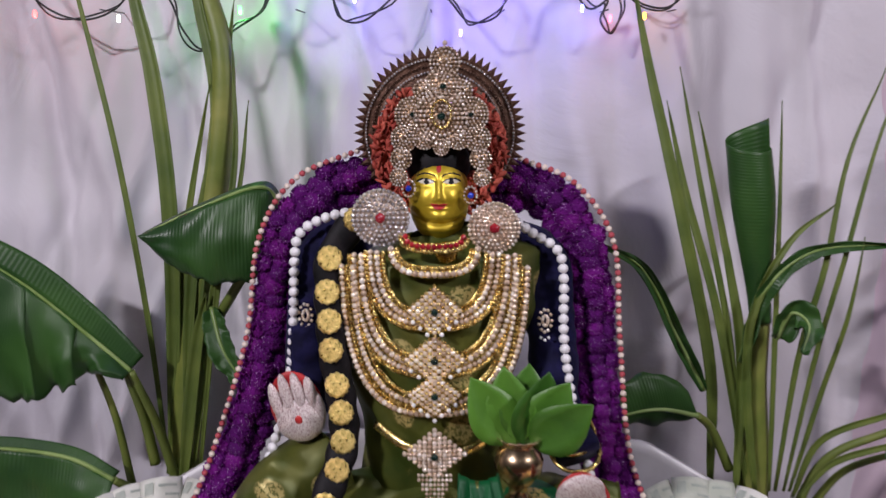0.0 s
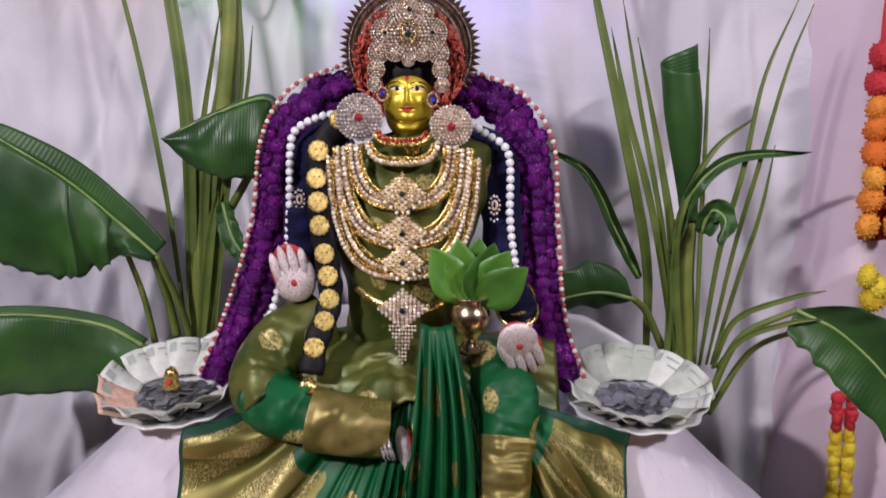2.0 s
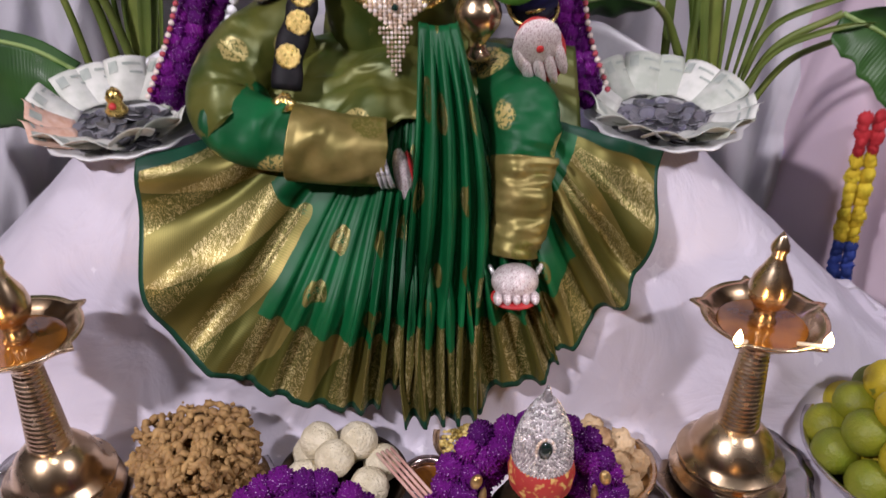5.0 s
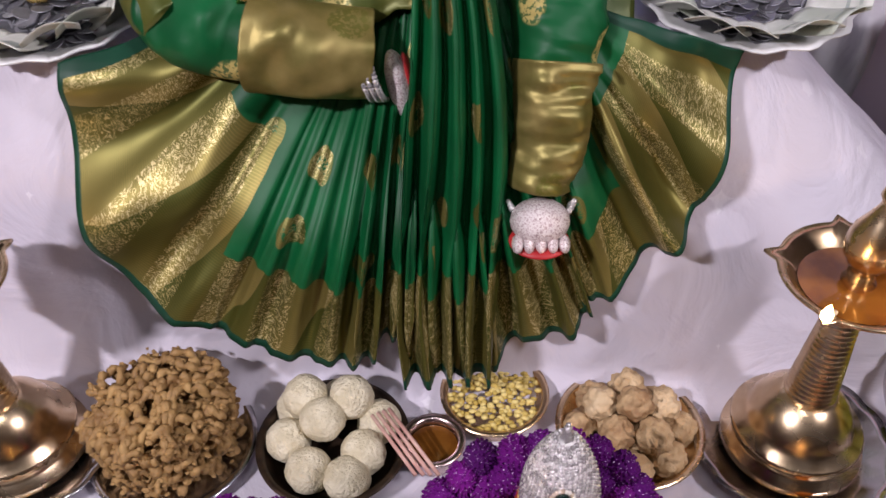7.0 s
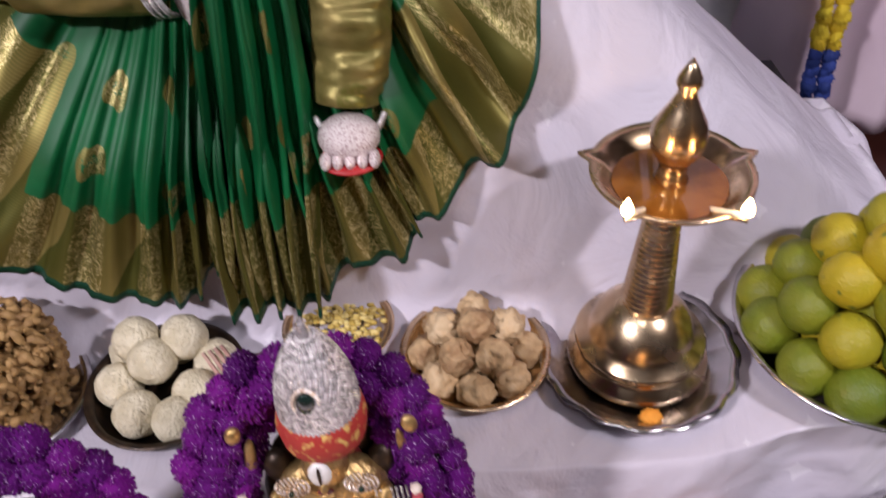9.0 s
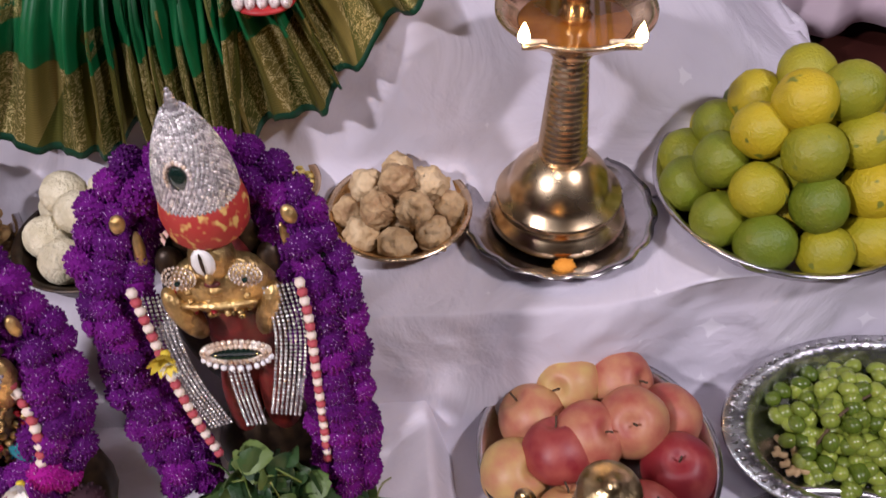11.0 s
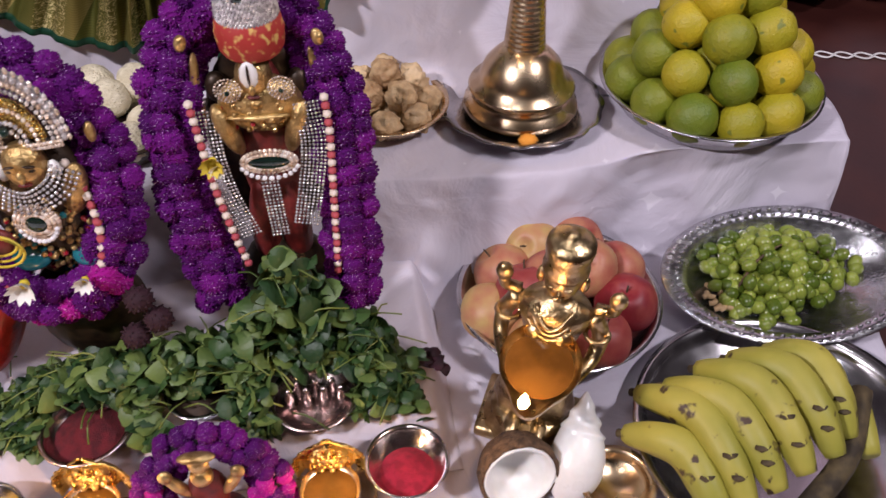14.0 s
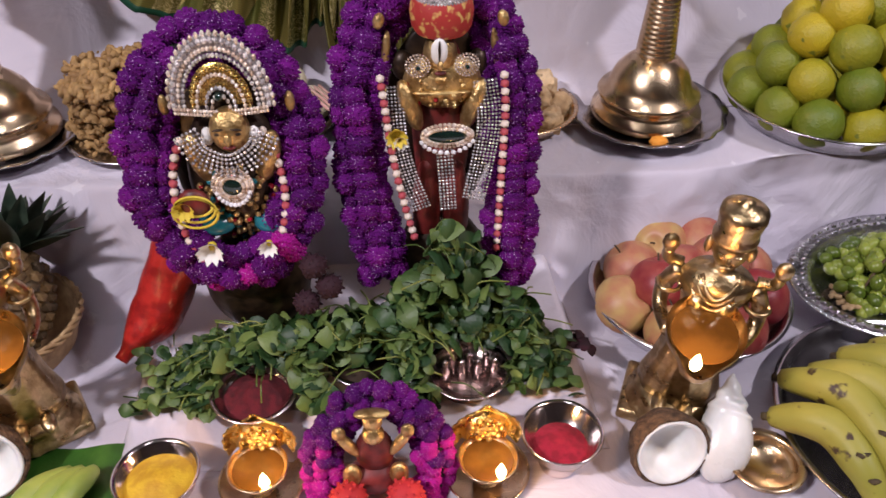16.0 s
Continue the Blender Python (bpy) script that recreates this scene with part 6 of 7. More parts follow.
oval_ring("oval_brooch", (0.121, 0.396, 0.417), 0.0215, 0.0085, "oval white stone brooch with dark centre and pearl drops")
striped_string("bead_string", [(0.056, 0.412, 0.475), (0.060, 0.405, 0.44), (0.066, 0.395, 0.39), (0.076, 0.385, 0.34), (0.086, 0.378, 0.30)], "red and white thread string hanging at the idol's side", 0.0048, 0.0084)
striped_string("bead_string", [(0.178, 0.412, 0.475), (0.180, 0.405, 0.44), (0.178, 0.395, 0.38), (0.176, 0.385, 0.32), (0.174, 0.378, 0.28)], "red and white thread string hanging at the idol's side", 0.0048, 0.0084)
WHITE_PETAL = mat("white_petals", two((0.72, 0.70, 0.66), (0.82, 0.8, 0.76)), 0.7)
YELLOW_PETAL = mat("yellow_petals", two((0.55, 0.40, 0.02), (0.72, 0.58, 0.08)), 0.7)


def daisy(x, y, z, r, material, label, cat="flower", tilt=70):
    f = thing("small_flower", (x, y, z), label, cat, "small flowers")
    lmz = leaf_mesh("petal", r, r * 0.22, material, 0.1, 0.1, 5)
    for i in range(9):
        part("petal", lmz, None, f, rot=(tilt * 0.35 + 20, 40 * i, 0))
    part("heart", ico(1, r * 0.25), YELLOW_PETAL, f)
    return f


daisy(0.070, 0.393, 0.425, 0.018, YELLOW_PETAL, "small pale yellow flower tucked at the idol's arm")
daisy(0.074, 0.390, 0.419, 0.012, WHITE_PETAL, "small white flower tucked at the idol's arm")

stand_back(BEFORE_TALL, (0.002, 0.024, -0.010))

# short idol
bm = bmesh.new()
blob(bm, (-0.092, 0.432, 0.36), (0.052, 0.025, 0.095), 2)
blob(bm, (-0.092, 0.428, 0.330), (0.046, 0.018, 0.055), 1)
blob(bm, (-0.092, 0.445, 0.37), (0.068, 0.010, 0.105), 2)
blob(bm, (-0.088, 0.408, 0.431), (0.0195, 0.017, 0.024), 0)
blob(bm, (-0.088, 0.390, 0.429), (0.0035, 0.005, 0.007), 0, sub=2)
blob(bm, (-0.088, 0.3925, 0.4195), (0.0065, 0.003, 0.0022), 1, sub=2)
for s in (-1, 1):
    blob(bm, (-0.088 + s * 0.0080, 0.3945, 0.4335), (0.0050, 0.002, 0.0020), 2, (0, s * 8, 0), sub=2)
    blob(bm, (-0.088 + s * 0.0080, 0.3935, 0.4385), (0.0065, 0.002, 0.0010), 2, (0, s * 8, 0), sub=2)
    blob(bm, (-0.088 + s * 0.0225, 0.408, 0.424), (0.0060, 0.006, 0.010), 3, sub=2)
for s in (-1, 1):
    blob(bm, (-0.090 + s * 0.033, 0.415, 0.395), (0.012, 0.012, 0.030), 0, (0, s * 16, 0))
    blob(bm, (-0.090 + s * 0.060, 0.425, 0.450), (0.0050, 0.005, 0.0110), 0)
    blob(bm, (-0.090 + s * 0.030, 0.410, 0.32), (0.022, 0.018, 0.014), 4)
blob(bm, (-0.092, 0.432, 0.22), (0.060, 0.035, 0.075), 2)
TEAL = mat("teal_glass", two((0.01, 0.10, 0.13), (0.02, 0.2, 0.24)), 0.2, coat=0.4)
tagged(part("short_idol", bm, [IDOL_GOLD, IDOL_RED, IDOL_DARK, CHALK, TEAL]), "small dark bronze idol dressed in red and teal", "idol")
cr = thing("idol_crown", (-0.092, 0.412, 0.455), "round silver stone crown with toothed rim", "crown")
cr.scale = (0.74, 1, 0.95)
for r0, mtl, rr in ((0.060, SILVER, 0.0042), (0.053, STONE, 0.003), (0.047, SILVER, 0.003), (0.036, GOLD, 0.003), (0.030, STONE, 0.003), (0.018, SILVER, 0.003), (0.011, STONE, 0.003)):
    n = max(6, int(math.pi * r0 / (rr * 1.7)))
    part("stone_arc", scatter("stone_arc", BEAD, [at((r0 * math.cos(math.pi * i / n), -0.08 * (0.06 - r0), r0 * 1.15 * math.sin(math.pi * i / n)), rr) for i in range(n + 1)], mtl), None, cr)
for r0, r1, mtl in ((0.049, 0.066, SILVER), (0.016, 0.040, GOLD)):
    thicken(part("crown_plate", sheet(lambda u, v: Vector(((r0 + (r1 - r0) * v) * math.cos(math.pi * u), 0.002, (r0 + (r1 - r0) * v) * 1.15 * math.sin(math.pi * u))), 48, 4), mtl, cr), 0.002)
part("teeth", scatter("teeth", BEAD, [at((0.066 * math.cos(math.pi * i / 26), 0, 0.066 * 1.15 * math.sin(math.pi * i / 26)), (0.0030, 0.0022, 0.0042)) for i in range(27)], STONE), None, cr)
part("base_band", scatter("base_band", BEAD, [at((-0.058 + 0.004 * i, -0.006, -0.002 * k - 0.004 * math.sin(math.pi * i / 29)), 0.0025) for i in range(30) for k in (0, 2)], STONE), None, cr)
part("back_plate", tube([(0, 0.006, 0.004), (0, 0.010, 0.004)], 0.032, 24, up=(0, 0, 1)), IDOL_DARK, cr)
part("gem", ico(2, 0.005), DARK_GEM, cr, loc=(0, -0.008, 0.014))
stone_strip("stone_collar", [(-0.130, 0.402, 0.430), (-0.118, 0.394, 0.411), (-0.090, 0.388, 0.402), (-0.064, 0.394, 0.412), (-0.052, 0.402, 0.430)], 6, "wide silver stone collar on the short idol", r=0.0023, category="collar")
oval_ring("oval_brooch", (-0.092, 0.390, 0.376), 0.011, 0.011, "round white stone brooch with dark centre", 3)
striped_string("bead_string", loop_path(-0.098, 0.36, 0.055, 0.088, 0.375, 0.425, 45, 315, 14), "looped red and white thread string round the short idol", 0.0052, 0.0090)
daisy(-0.120, 0.375, 0.315, 0.022, WHITE_PETAL, "white flower at the short idol's foot")
daisy(-0.062, 0.372, 0.318, 0.016, WHITE_PETAL, "white flower at the short idol's foot")
daisy(-0.140, 0.384, 0.36, 0.018, YELLOW_PETAL, "yellow flower at the short idol's side")
cu = thing("clay_token", (-0.130, 0.384, 0.362), "brown clay token wound with yellow thread", "token")
part("body", ico(2, 0.016, 0.1, 3, (1, 0.5, 1.1)), IDOL_RED, cu)
for k in range(3):
    part("thread", tube([((0.018 + 0.002 * k) * math.cos(t), -0.006, (0.012 + 0.003 * k) * math.sin(t) - 0.004 * k) for t in np.linspace(0, TAU, 30)], 0.0015, 6), YELLOW_PETAL, cu)

# small metal ornaments over the idols' dress
for cx, cy, cz, rx, rz, num, names in ((0.119, 0.434, 0.446, 0.036, 0.022, 26, "tall"), (-0.092, 0.402, 0.340, 0.044, 0.050, 90, "short")):
    orn = thing("dress_ornament", (cx, cy, cz), "cluster of tiny gold and red dress ornaments on an idol", "ornament", "dress ornaments")
    for mtl, cnt in ((IDOL_GOLD, num), (RUBY, num // 4), (TEAL if names == "short" else GOLD, num // 5)):
        ps2 = []
        for i in range(cnt):
            a, r = R.uniform(0, TAU), math.sqrt(R.random())
            ps2.append(Vector((cx + rx * r * math.cos(a), cy + 0.010 * r * r + R.uniform(-0.003, 0.003), cz + rz * r * math.sin(a))))
        beads("stud", ps2, R.uniform(0.0034, 0.0046), mtl, orn)

# red cloth bundle and dark rose
bun = tube(spline([(-0.245, 0.365, 0.165), (-0.228, 0.385, 0.178), (-0.205, 0.41, 0.20), (-0.18, 0.43, 0.25), (-0.16, 0.44, 0.30)], 24), lambda k: 0.008 + 0.022 * smooth(0.05, 0.5, k), 16)
for v in bun.verts:
    v.co += 0.006 * noise.noise(v.co * 40) * Vector((0.5, -1, 0.4))
tagged(part("red_cloth", bun, mat("red_satin", two((0.22, 0.007, 0.007), (0.40, 0.018, 0.014)), 0.35, scale=60, bump=0.4)), "folded red satin cloth beside the garland", "cloth")
ROSE = mat("dark_rose_petals", two((0.012, 0.001, 0.005), (0.032, 0.002, 0.010)), 0.8)
rose = puff_mesh("dark_rose", ROSE, 9, 60)
for x, y, z in ((-0.020, 0.372, 0.285), (-0.005, 0.365, 0.262), (-0.03, 0.36, 0.245)):
    o = tagged(new("dark_rose", rose), "dark wine-red rose between the garlands", "rose", "dark roses")
    o.location, o.scale = (x, y, z), (0.016, 0.015, 0.015)

# ---- heap of holy basil ----
HERB = mat("basil_leaf", [(0.2, (0.012, 0.040, 0.012)), (0.5, (0.034, 0.080, 0.018)), (0.85, (0.13, 0.185, 0.045))], 0.5, scale=40, rand="island", rand_mix=0.75, bump=0.4, bump_scale=260)


def herb_leaf():
    bm = bmesh.new()
    rows = []
    for i in range(6):
        k = i / 5
        w = 0.42 * math.sin(math.pi * (0.04 + 0.94 * k) ** 0.85) ** 0.8
        rows.append([bm.verts.new((s * w, k - 0.5, 0.12 * math.sin(math.pi * k) - 0.10 * abs(s))) for s in (-1, 0, 1)])
    for a, b in zip(rows, rows[1:]):
        for j in range(2):
            bm.faces.new((a[j], a[j + 1], b[j + 1], b[j]))
    return template(bm)


HL = herb_leaf()
q = random.Random(21)
herbs = thing("basil_heap", (0.04, 0.35, PLAT), "heap of fresh green holy basil sprigs before the idols", "herbs", kind="stuff")
ps = []


def heap_top(x, y):
    e = 0.072 * max(0, 1 - ((x - 0.02) / 0.21) ** 2) * max(0, 1 - ((y - 0.345) / 0.065) ** 2)
    return e + 0.135 * math.exp(-((x - 0.130) / 0.052) ** 2 - ((y - 0.385) / 0.035) ** 2) + 0.03 * math.exp(-((x - 0.205) / 0.03) ** 2)


while len(ps) < 1500:
    x, y = q.uniform(-0.195, 0.245), q.uniform(0.285, 0.415)
    if ((x - 0.027) / 0.222) ** 4 + ((y - 0.345) / 0.072) ** 2 > 1:
        continue
    if x < 0.08 and y < 0.325 and (abs(x + 0.09) < 0.045 or abs(x - 0.023) < 0.035):
        continue
    if abs(x - 0.14) < 0.042 and y < 0.338:
        continue
    z = PLAT + 0.008 + heap_top(x, y) * q.uniform(0.45, 1.05)
    s = q.choice((q.uniform(0.013, 0.022), q.uniform(0.020, 0.035)))
    ps.append(Matrix.LocRotScale(Vector((x, y, z)), Euler((q.gauss(0.35, 0.75), q.gauss(0, 0.75), q.uniform(0, 6.3))), Vector((s, s, s))))
for i in range(110):
    x = q.choice((q.uniform(-0.225, -0.15), q.uniform(0.20, 0.26)))
    ps.append(Matrix.LocRotScale(Vector((x, q.uniform(0.29, 0.38), PLAT + q.uniform(0.004, 0.03))), Euler((q.gauss(0, 0.4), q.gauss(0, 0.4), q.uniform(0, 6.3))), Vector((0.018, 0.018, 0.018))))
under(part("leaves", scatter("leaves", HL, ps, HERB), None), herbs)["kind"] = "stuff"
stems = bmesh.new()
for i in range(110):
    x, y = q.uniform(-0.195, 0.24), q.uniform(0.295, 0.40)
    z = PLAT + 0.006 + heap_top(x, y) * 0.9
    a = q.uniform(0, 6.3)
    tube(spline([(x, y, z), (x + 0.02 * math.cos(a), y + 0.02 * math.sin(a), z + 0.008), (x + 0.045 * math.cos(a), y + 0.035 * math.sin(a), z + q.uniform(-0.01, 0.012))], 5), 0.0009, 5, stems)
o = wpart("sprig_stems", stems, STALK, herbs)
o["kind"] = "stuff"
# Sheet under the loose leaves; its darker green paints the shade in the gaps.
HERB_SHADE = sheet(lambda u, v: Vector((-0.16 + 0.38 * u, 0.342 + 0.06 * v, PLAT + 0.003 + 0.55 * heap_top(-0.16 + 0.38 * u, 0.342 + 0.06 * v))), 40, 20)
wpart("inner_leaves", HERB_SHADE, mat("painted_leaf_shade", two((0.008, 0.03, 0.01), (0.02, 0.06, 0.016)), 0.7, scale=90, bump=0.8, bump_scale=120, dist=0.01), herbs)
twig = thing("dark_sprig", (0.258, 0.36, PLAT), "dark purple dried sprig at the heap's edge", "sprig")
for i in range(9):
    part("leaf", arrays("leaf", HL[0] * 0.016, HL[1], ROSE), None, twig, loc=(q.uniform(-0.01, 0.028), q.uniform(-0.02, 0.02), q.uniform(0.008, 0.022)), rot=(q.uniform(-30, 30), q.uniform(-30, 30), q.uniform(0, 360)))


def powder_bowl(name, x, y, z, r, h, material, powder, level, label, mound=0.3):
    b = steel_bowl(name, x, y, z, r, h, label, material, 0.003, 0.55)
    part("powder_fill", lathe([(0.0, h * level + r * mound), (r * 0.3, h * level + r * mound * 0.8), (r * 0.6, h * level + r * mound * 0.3), (r * 0.86, h * level)], 40,
                           flute=lambda a, rr, zz: 1 + 0.04 * math.sin(3 * a + rr * 200)), powder, b)
    return b


COPPER = mat("rosy_silver_dish", two((0.55, 0.42, 0.40), (0.68, 0.55, 0.52)), 0.25, 1.0, scale=30)
KUM_DARK = mat("dark_red_powder", two((0.07, 0.004, 0.008), (0.13, 0.008, 0.014)), 0.95, scale=90, bump=0.8, bump_scale=700)
KUM = mat("crimson_powder", two((0.25, 0.006, 0.02), (0.38, 0.012, 0.035)), 0.95, scale=90, bump=0.8, bump_scale=700)
HONEY = mat("turmeric_paste", two((0.45, 0.25, 0.01), (0.60, 0.38, 0.02)), 0.6, scale=60, bump=0.5, bump_scale=300)
powder_bowl("powder_bowl", -0.090, 0.305, PLAT + 0.002, 0.044, 0.022, COPPER, KUM_DARK, 0.5, "small metal dish of dark red powder under leaves")
powder_bowl("powder_bowl", 0.023, 0.335, PLAT + 0.002, 0.034, 0.026, STEEL, IDOL_DARK, 0.6, "small metal dish with dark oil")
powder_bowl("figurine_dish", 0.140, 0.322, PLAT + 0.002, 0.043, 0.018, COPPER, COPPER, 0.3, "small metal dish holding tiny figurines", 0.05)
for i in range(7):
    f = thing("tiny_figurine", (0.115 + 0.009 * i, 0.320 + 0.010 * (i % 2), PLAT + 0.012), "tiny tarnished metal figurine in a dish", "figurine", "tiny figurines")
    part("body", lathe([(0, 0), (0.005, 0), (0.004, 0.006), (0.006, 0.012), (0.003, 0.018), (0.0045, 0.022), (0.0, 0.029)], 12), COPPER, f)

GLASS_CUP = mat("polished_metal_cup", two((0.66, 0.58, 0.56), (0.78, 0.70, 0.68)), 0.15, 1.0, scale=20)
for x, y, powder, level, label in ((-0.183, 0.225, HONEY, 0.62, "flared metal cup of yellow turmeric"), (0.233, 0.248, KUM, 0.45, "flared metal cup of crimson powder")):
    c = thing("powder_cup", (x, y, LOW + 0.004), label, "cup", "powder cups")
    part("cup", lathe([(0.0, 0.0), (0.020, 0.0), (0.021, 0.003), (0.012, 0.010), (0.020, 0.018), (0.036, 0.036), (0.042, 0.054), (0.044, 0.055), (0.0425, 0.0565), (0.039, 0.052), (0.033, 0.036), (0.0, 0.020)], 56), GLASS_CUP, c)
    part("powder", lathe([(0.0, 0.050), (0.010, 0.049), (0.024, 0.043), (0.0355, 0.040)] if powder is HONEY else [(0.0, 0.042), (0.012, 0.042), (0.022, 0.037), (0.031, 0.033)], 40), powder, c)

# ---- brass wall-backed lamps in front ----
def small_lamp(x, y, rz):
    d = thing("brass_diya", (x, y, LOW + 0.004), "small brass oil lamp with scalloped back shield, lit", "oil lamp", "small brass lamps", rz=rz)
    part("tray", lathe([(0, 0), (0.040, 0), (0.046, 0.006), (0.047, 0.009), (0.044, 0.008), (0.038, 0.003), (0, 0.002)], 48), BRASS, d)
    cup = part("cup", lathe([(0, 0.008), (0.014, 0.008), (0.010, 0.014), (0.018, 0.024), (0.029, 0.036), (0.032, 0.042), (0.030, 0.043), (0.026, 0.037), (0, 0.030)], 40), BRASS, d, loc=(0, -0.010, 0))
    part("oil", lathe([(0, 0.0385), (0.0265, 0.0385)], 32), OIL_LIT, cup, "amber lamp oil")

    def shield(u, v):
        a = math.pi * (1.15 - 1.3 * u)
        r = 0.036 * v * (1 + 0.05 * abs(math.sin(a * 11)) * (v > 0.9)) * (1 + 0.22 * math.exp(-((u - 0.5) / 0.05) ** 2) * v)
        return Vector((r * math.cos(a), 0.018 - 0.004 * math.sin(v * 14), 0.048 + r * math.sin(a)))
    back = thicken(part("shield", sheet(shield, 90, 24), IDOL_BRIGHT, d, "scalloped gold shield with relief"), 0.002)
    part("relief", scatter("relief", BEAD, [at((0.016 * math.cos(a) * k, 0.012, 0.060 + 0.016 * math.sin(a) * k), 0.0036) for k in (0.25, 0.6, 1.0) for a in np.linspace(0, 5.6, 9)], IDOL_BRIGHT), None, back)
    part("flame", lathe([(0.0, 0.0), (0.0040, 0.003), (0.0052, 0.008), (0.0032, 0.015), (0.0, 0.023)], 12), FLAME, d, loc=(0.010, -0.034, 0.041))
    point("flame_light", (x + 0.010, y - 0.046, LOW + 0.080), 0.24, (1.0, 0.52, 0.2), 0.006)


IDOL_BRIGHT = mat("bright_gold_relief", two((0.70, 0.45, 0.12), (0.90, 0.65, 0.25)), 0.28, 1.0, scale=90, bump=0.6, bump_scale=300, dist=0.002)
small_lamp(-0.085, 0.245, 0)
small_lamp(0.153, 0.240, 0)

bm = bmesh.new()
blob(bm, (0.036, 0.235, 0.150), (0.020, 0.013, 0.034), 1)
blob(bm, (0.036, 0.228, 0.186), (0.011, 0.010, 0.013), 0)
blob(bm, (0.036, 0.230, 0.203), (0.010, 0.008, 0.014), 0)
blob(bm, (0.036, 0.230, 0.214), (0.018, 0.007, 0.004), 0)
blob(bm, (0.036, 0.232, 0.113), (0.034, 0.020, 0.020), 1)
for s in (-1, 1):
    blob(bm, (0.036 + s * 0.026, 0.230, 0.168), (0.006, 0.006, 0.022), 0, (0, s * 30, 0))
    blob(bm, (0.036 + s * 0.034, 0.228, 0.188), (0.007, 0.005, 0.009), 0)
    blob(bm, (0.036 + s * 0.024, 0.222, 0.128), (0.010, 0.008, 0.016), 0)
tagged(part("front_idol", bm, [IDOL_GOLD, IDOL_RED]), "tiny seated gold idol in a red dress inside a garland", "idol")
for x in (0.008, 0.066):
    o = tagged(new("red_rose", puff_mesh("red_rose", RED_F, 11, 60)), "red rose at the front idol's feet", "rose", "red roses")
    o.location, o.scale = (x, 0.200, LOW + 0.030), (0.022, 0.020, 0.020)


# ---- kneeling brass lamp bearers ----
BEARER = mat("cast_brass_statue", [(0.3, (0.30, 0.20, 0.09)), (0.7, (0.70, 0.53, 0.30))], 0.3, 1.0, scale=70, bump=0.5, bump_scale=220, dist=0.002)


def bearer(m):
    bm = bmesh.new()
    b2 = block(-0.050, 0.050, -0.036, 0.036, 0.0, 0.016, 0.004)
    tmp = bpy.data.meshes.new("tmp")
    b2.to_mesh(tmp)
    b2.free()
    bm.from_mesh(tmp)
    bpy.data.meshes.remove(tmp)
    lathe([(0.046, 0.016), (0.044, 0.022), (0.038, 0.026), (0.040, 0.032), (0.034, 0.038), (0.0, 0.040)], 40, bm, lambda a, r, zz: 1 + 0.05 * abs(math.sin(8 * a)))

    def oval(a, r, zz):
        return 1 - 0.30 * abs(math.sin(a)) + (0.035 * math.sin(9 * a) if zz < 0.12 else 0.0)

    # skirt, waist, chest and shoulders
    lathe([(0.0, 0.036), (0.040, 0.038), (0.041, 0.052), (0.035, 0.075), (0.031, 0.100), (0.029, 0.122), (0.032, 0.126), (0.031, 0.132), (0.024, 0.140), (0.023, 0.152),
           (0.027, 0.170), (0.032, 0.186), (0.035, 0.198), (0.030, 0.208), (0.014, 0.213), (0.0095, 0.216), (0.0090, 0.226), (0.0, 0.228)], 44, bm, oval)
    for sd in (-1, 1):
        blob(bm, (sd * 0.013, -0.034, 0.044), (0.008, 0.017, 0.007), 0, sub=2)
        blob(bm, (sd * 0.012, -0.020, 0.184), (0.0105, 0.009, 0.010), 0, sub=2)
        tube(spline([(sd * 0.033, 0.002, 0.200), (sd * 0.043, 0.000, 0.178), (sd * 0.042, -0.014, 0.160), (sd * 0.030, -0.042, 0.158)], 16), lambda k: 0.0088 - 0.003 * k, 10, bm)
        tube(spline([(sd * 0.034, 0.008, 0.200), (sd * 0.047, 0.006, 0.205), (sd * 0.049, 0.000, 0.222)], 10), lambda k: 0.0062 - 0.001 * k, 10, bm)
        blob(bm, (sd * 0.049, -0.001, 0.229), (0.0080, 0.0060, 0.0105), 0, sub=2)
        tube([(sd * 0.040 + 0.0105 * math.cos(t), -0.004 + 0.0105 * math.sin(t), 0.182) for t in np.linspace(0, TAU, 14)], 0.0022, 6, bm, up=(0, 0, 1))
        blob(bm, (sd * 0.0185, 0.000, 0.238), (0.0042, 0.005, 0.010), 0, sub=2)
        blob(bm, (sd * 0.0065, -0.0160, 0.2435), (0.0042, 0.0025, 0.0016), 0, sub=2)
    for k, (w, zz) in enumerate(((0.016, 0.206), (0.021, 0.200), (0.025, 0.193))):
        tube(spline([(-w, -0.012, zz + 0.006), (-w * 0.5, -0.024, zz - 0.004), (0, -0.027, zz - 0.008), (w * 0.5, -0.024, zz - 0.004), (w, -0.012, zz + 0.006)], 16), 0.0020, 6, bm)
    blob(bm, (0, -0.002, 0.240), (0.0160, 0.0170, 0.0205), 0, pinch=0.15)
    blob(bm, (0, -0.0195, 0.2385), (0.0024, 0.004, 0.0050), 0, sub=2)
    blob(bm, (0, -0.0175, 0.2300), (0.0052, 0.002, 0.0018), 0, sub=2)
    # banded cap
    lathe([(0.0165, 0.249), (0.0195, 0.251), (0.0200, 0.256), (0.0180, 0.259), (0.0190, 0.268), (0.0205, 0.278), (0.0200, 0.284), (0.0140, 0.288), (0.0060, 0.289), (0.0055, 0.293), (0.0, 0.296)], 30, bm)
    # lamp cup held in front: a heart-shaped dish tipped forward
    def cup(u, v):
        a = TAU * u
        k = 1 + 0.40 * math.exp(-((u - 0.75) / 0.06) ** 2)
        r = 0.035 * math.sin(math.pi * 0.5 * v) * k
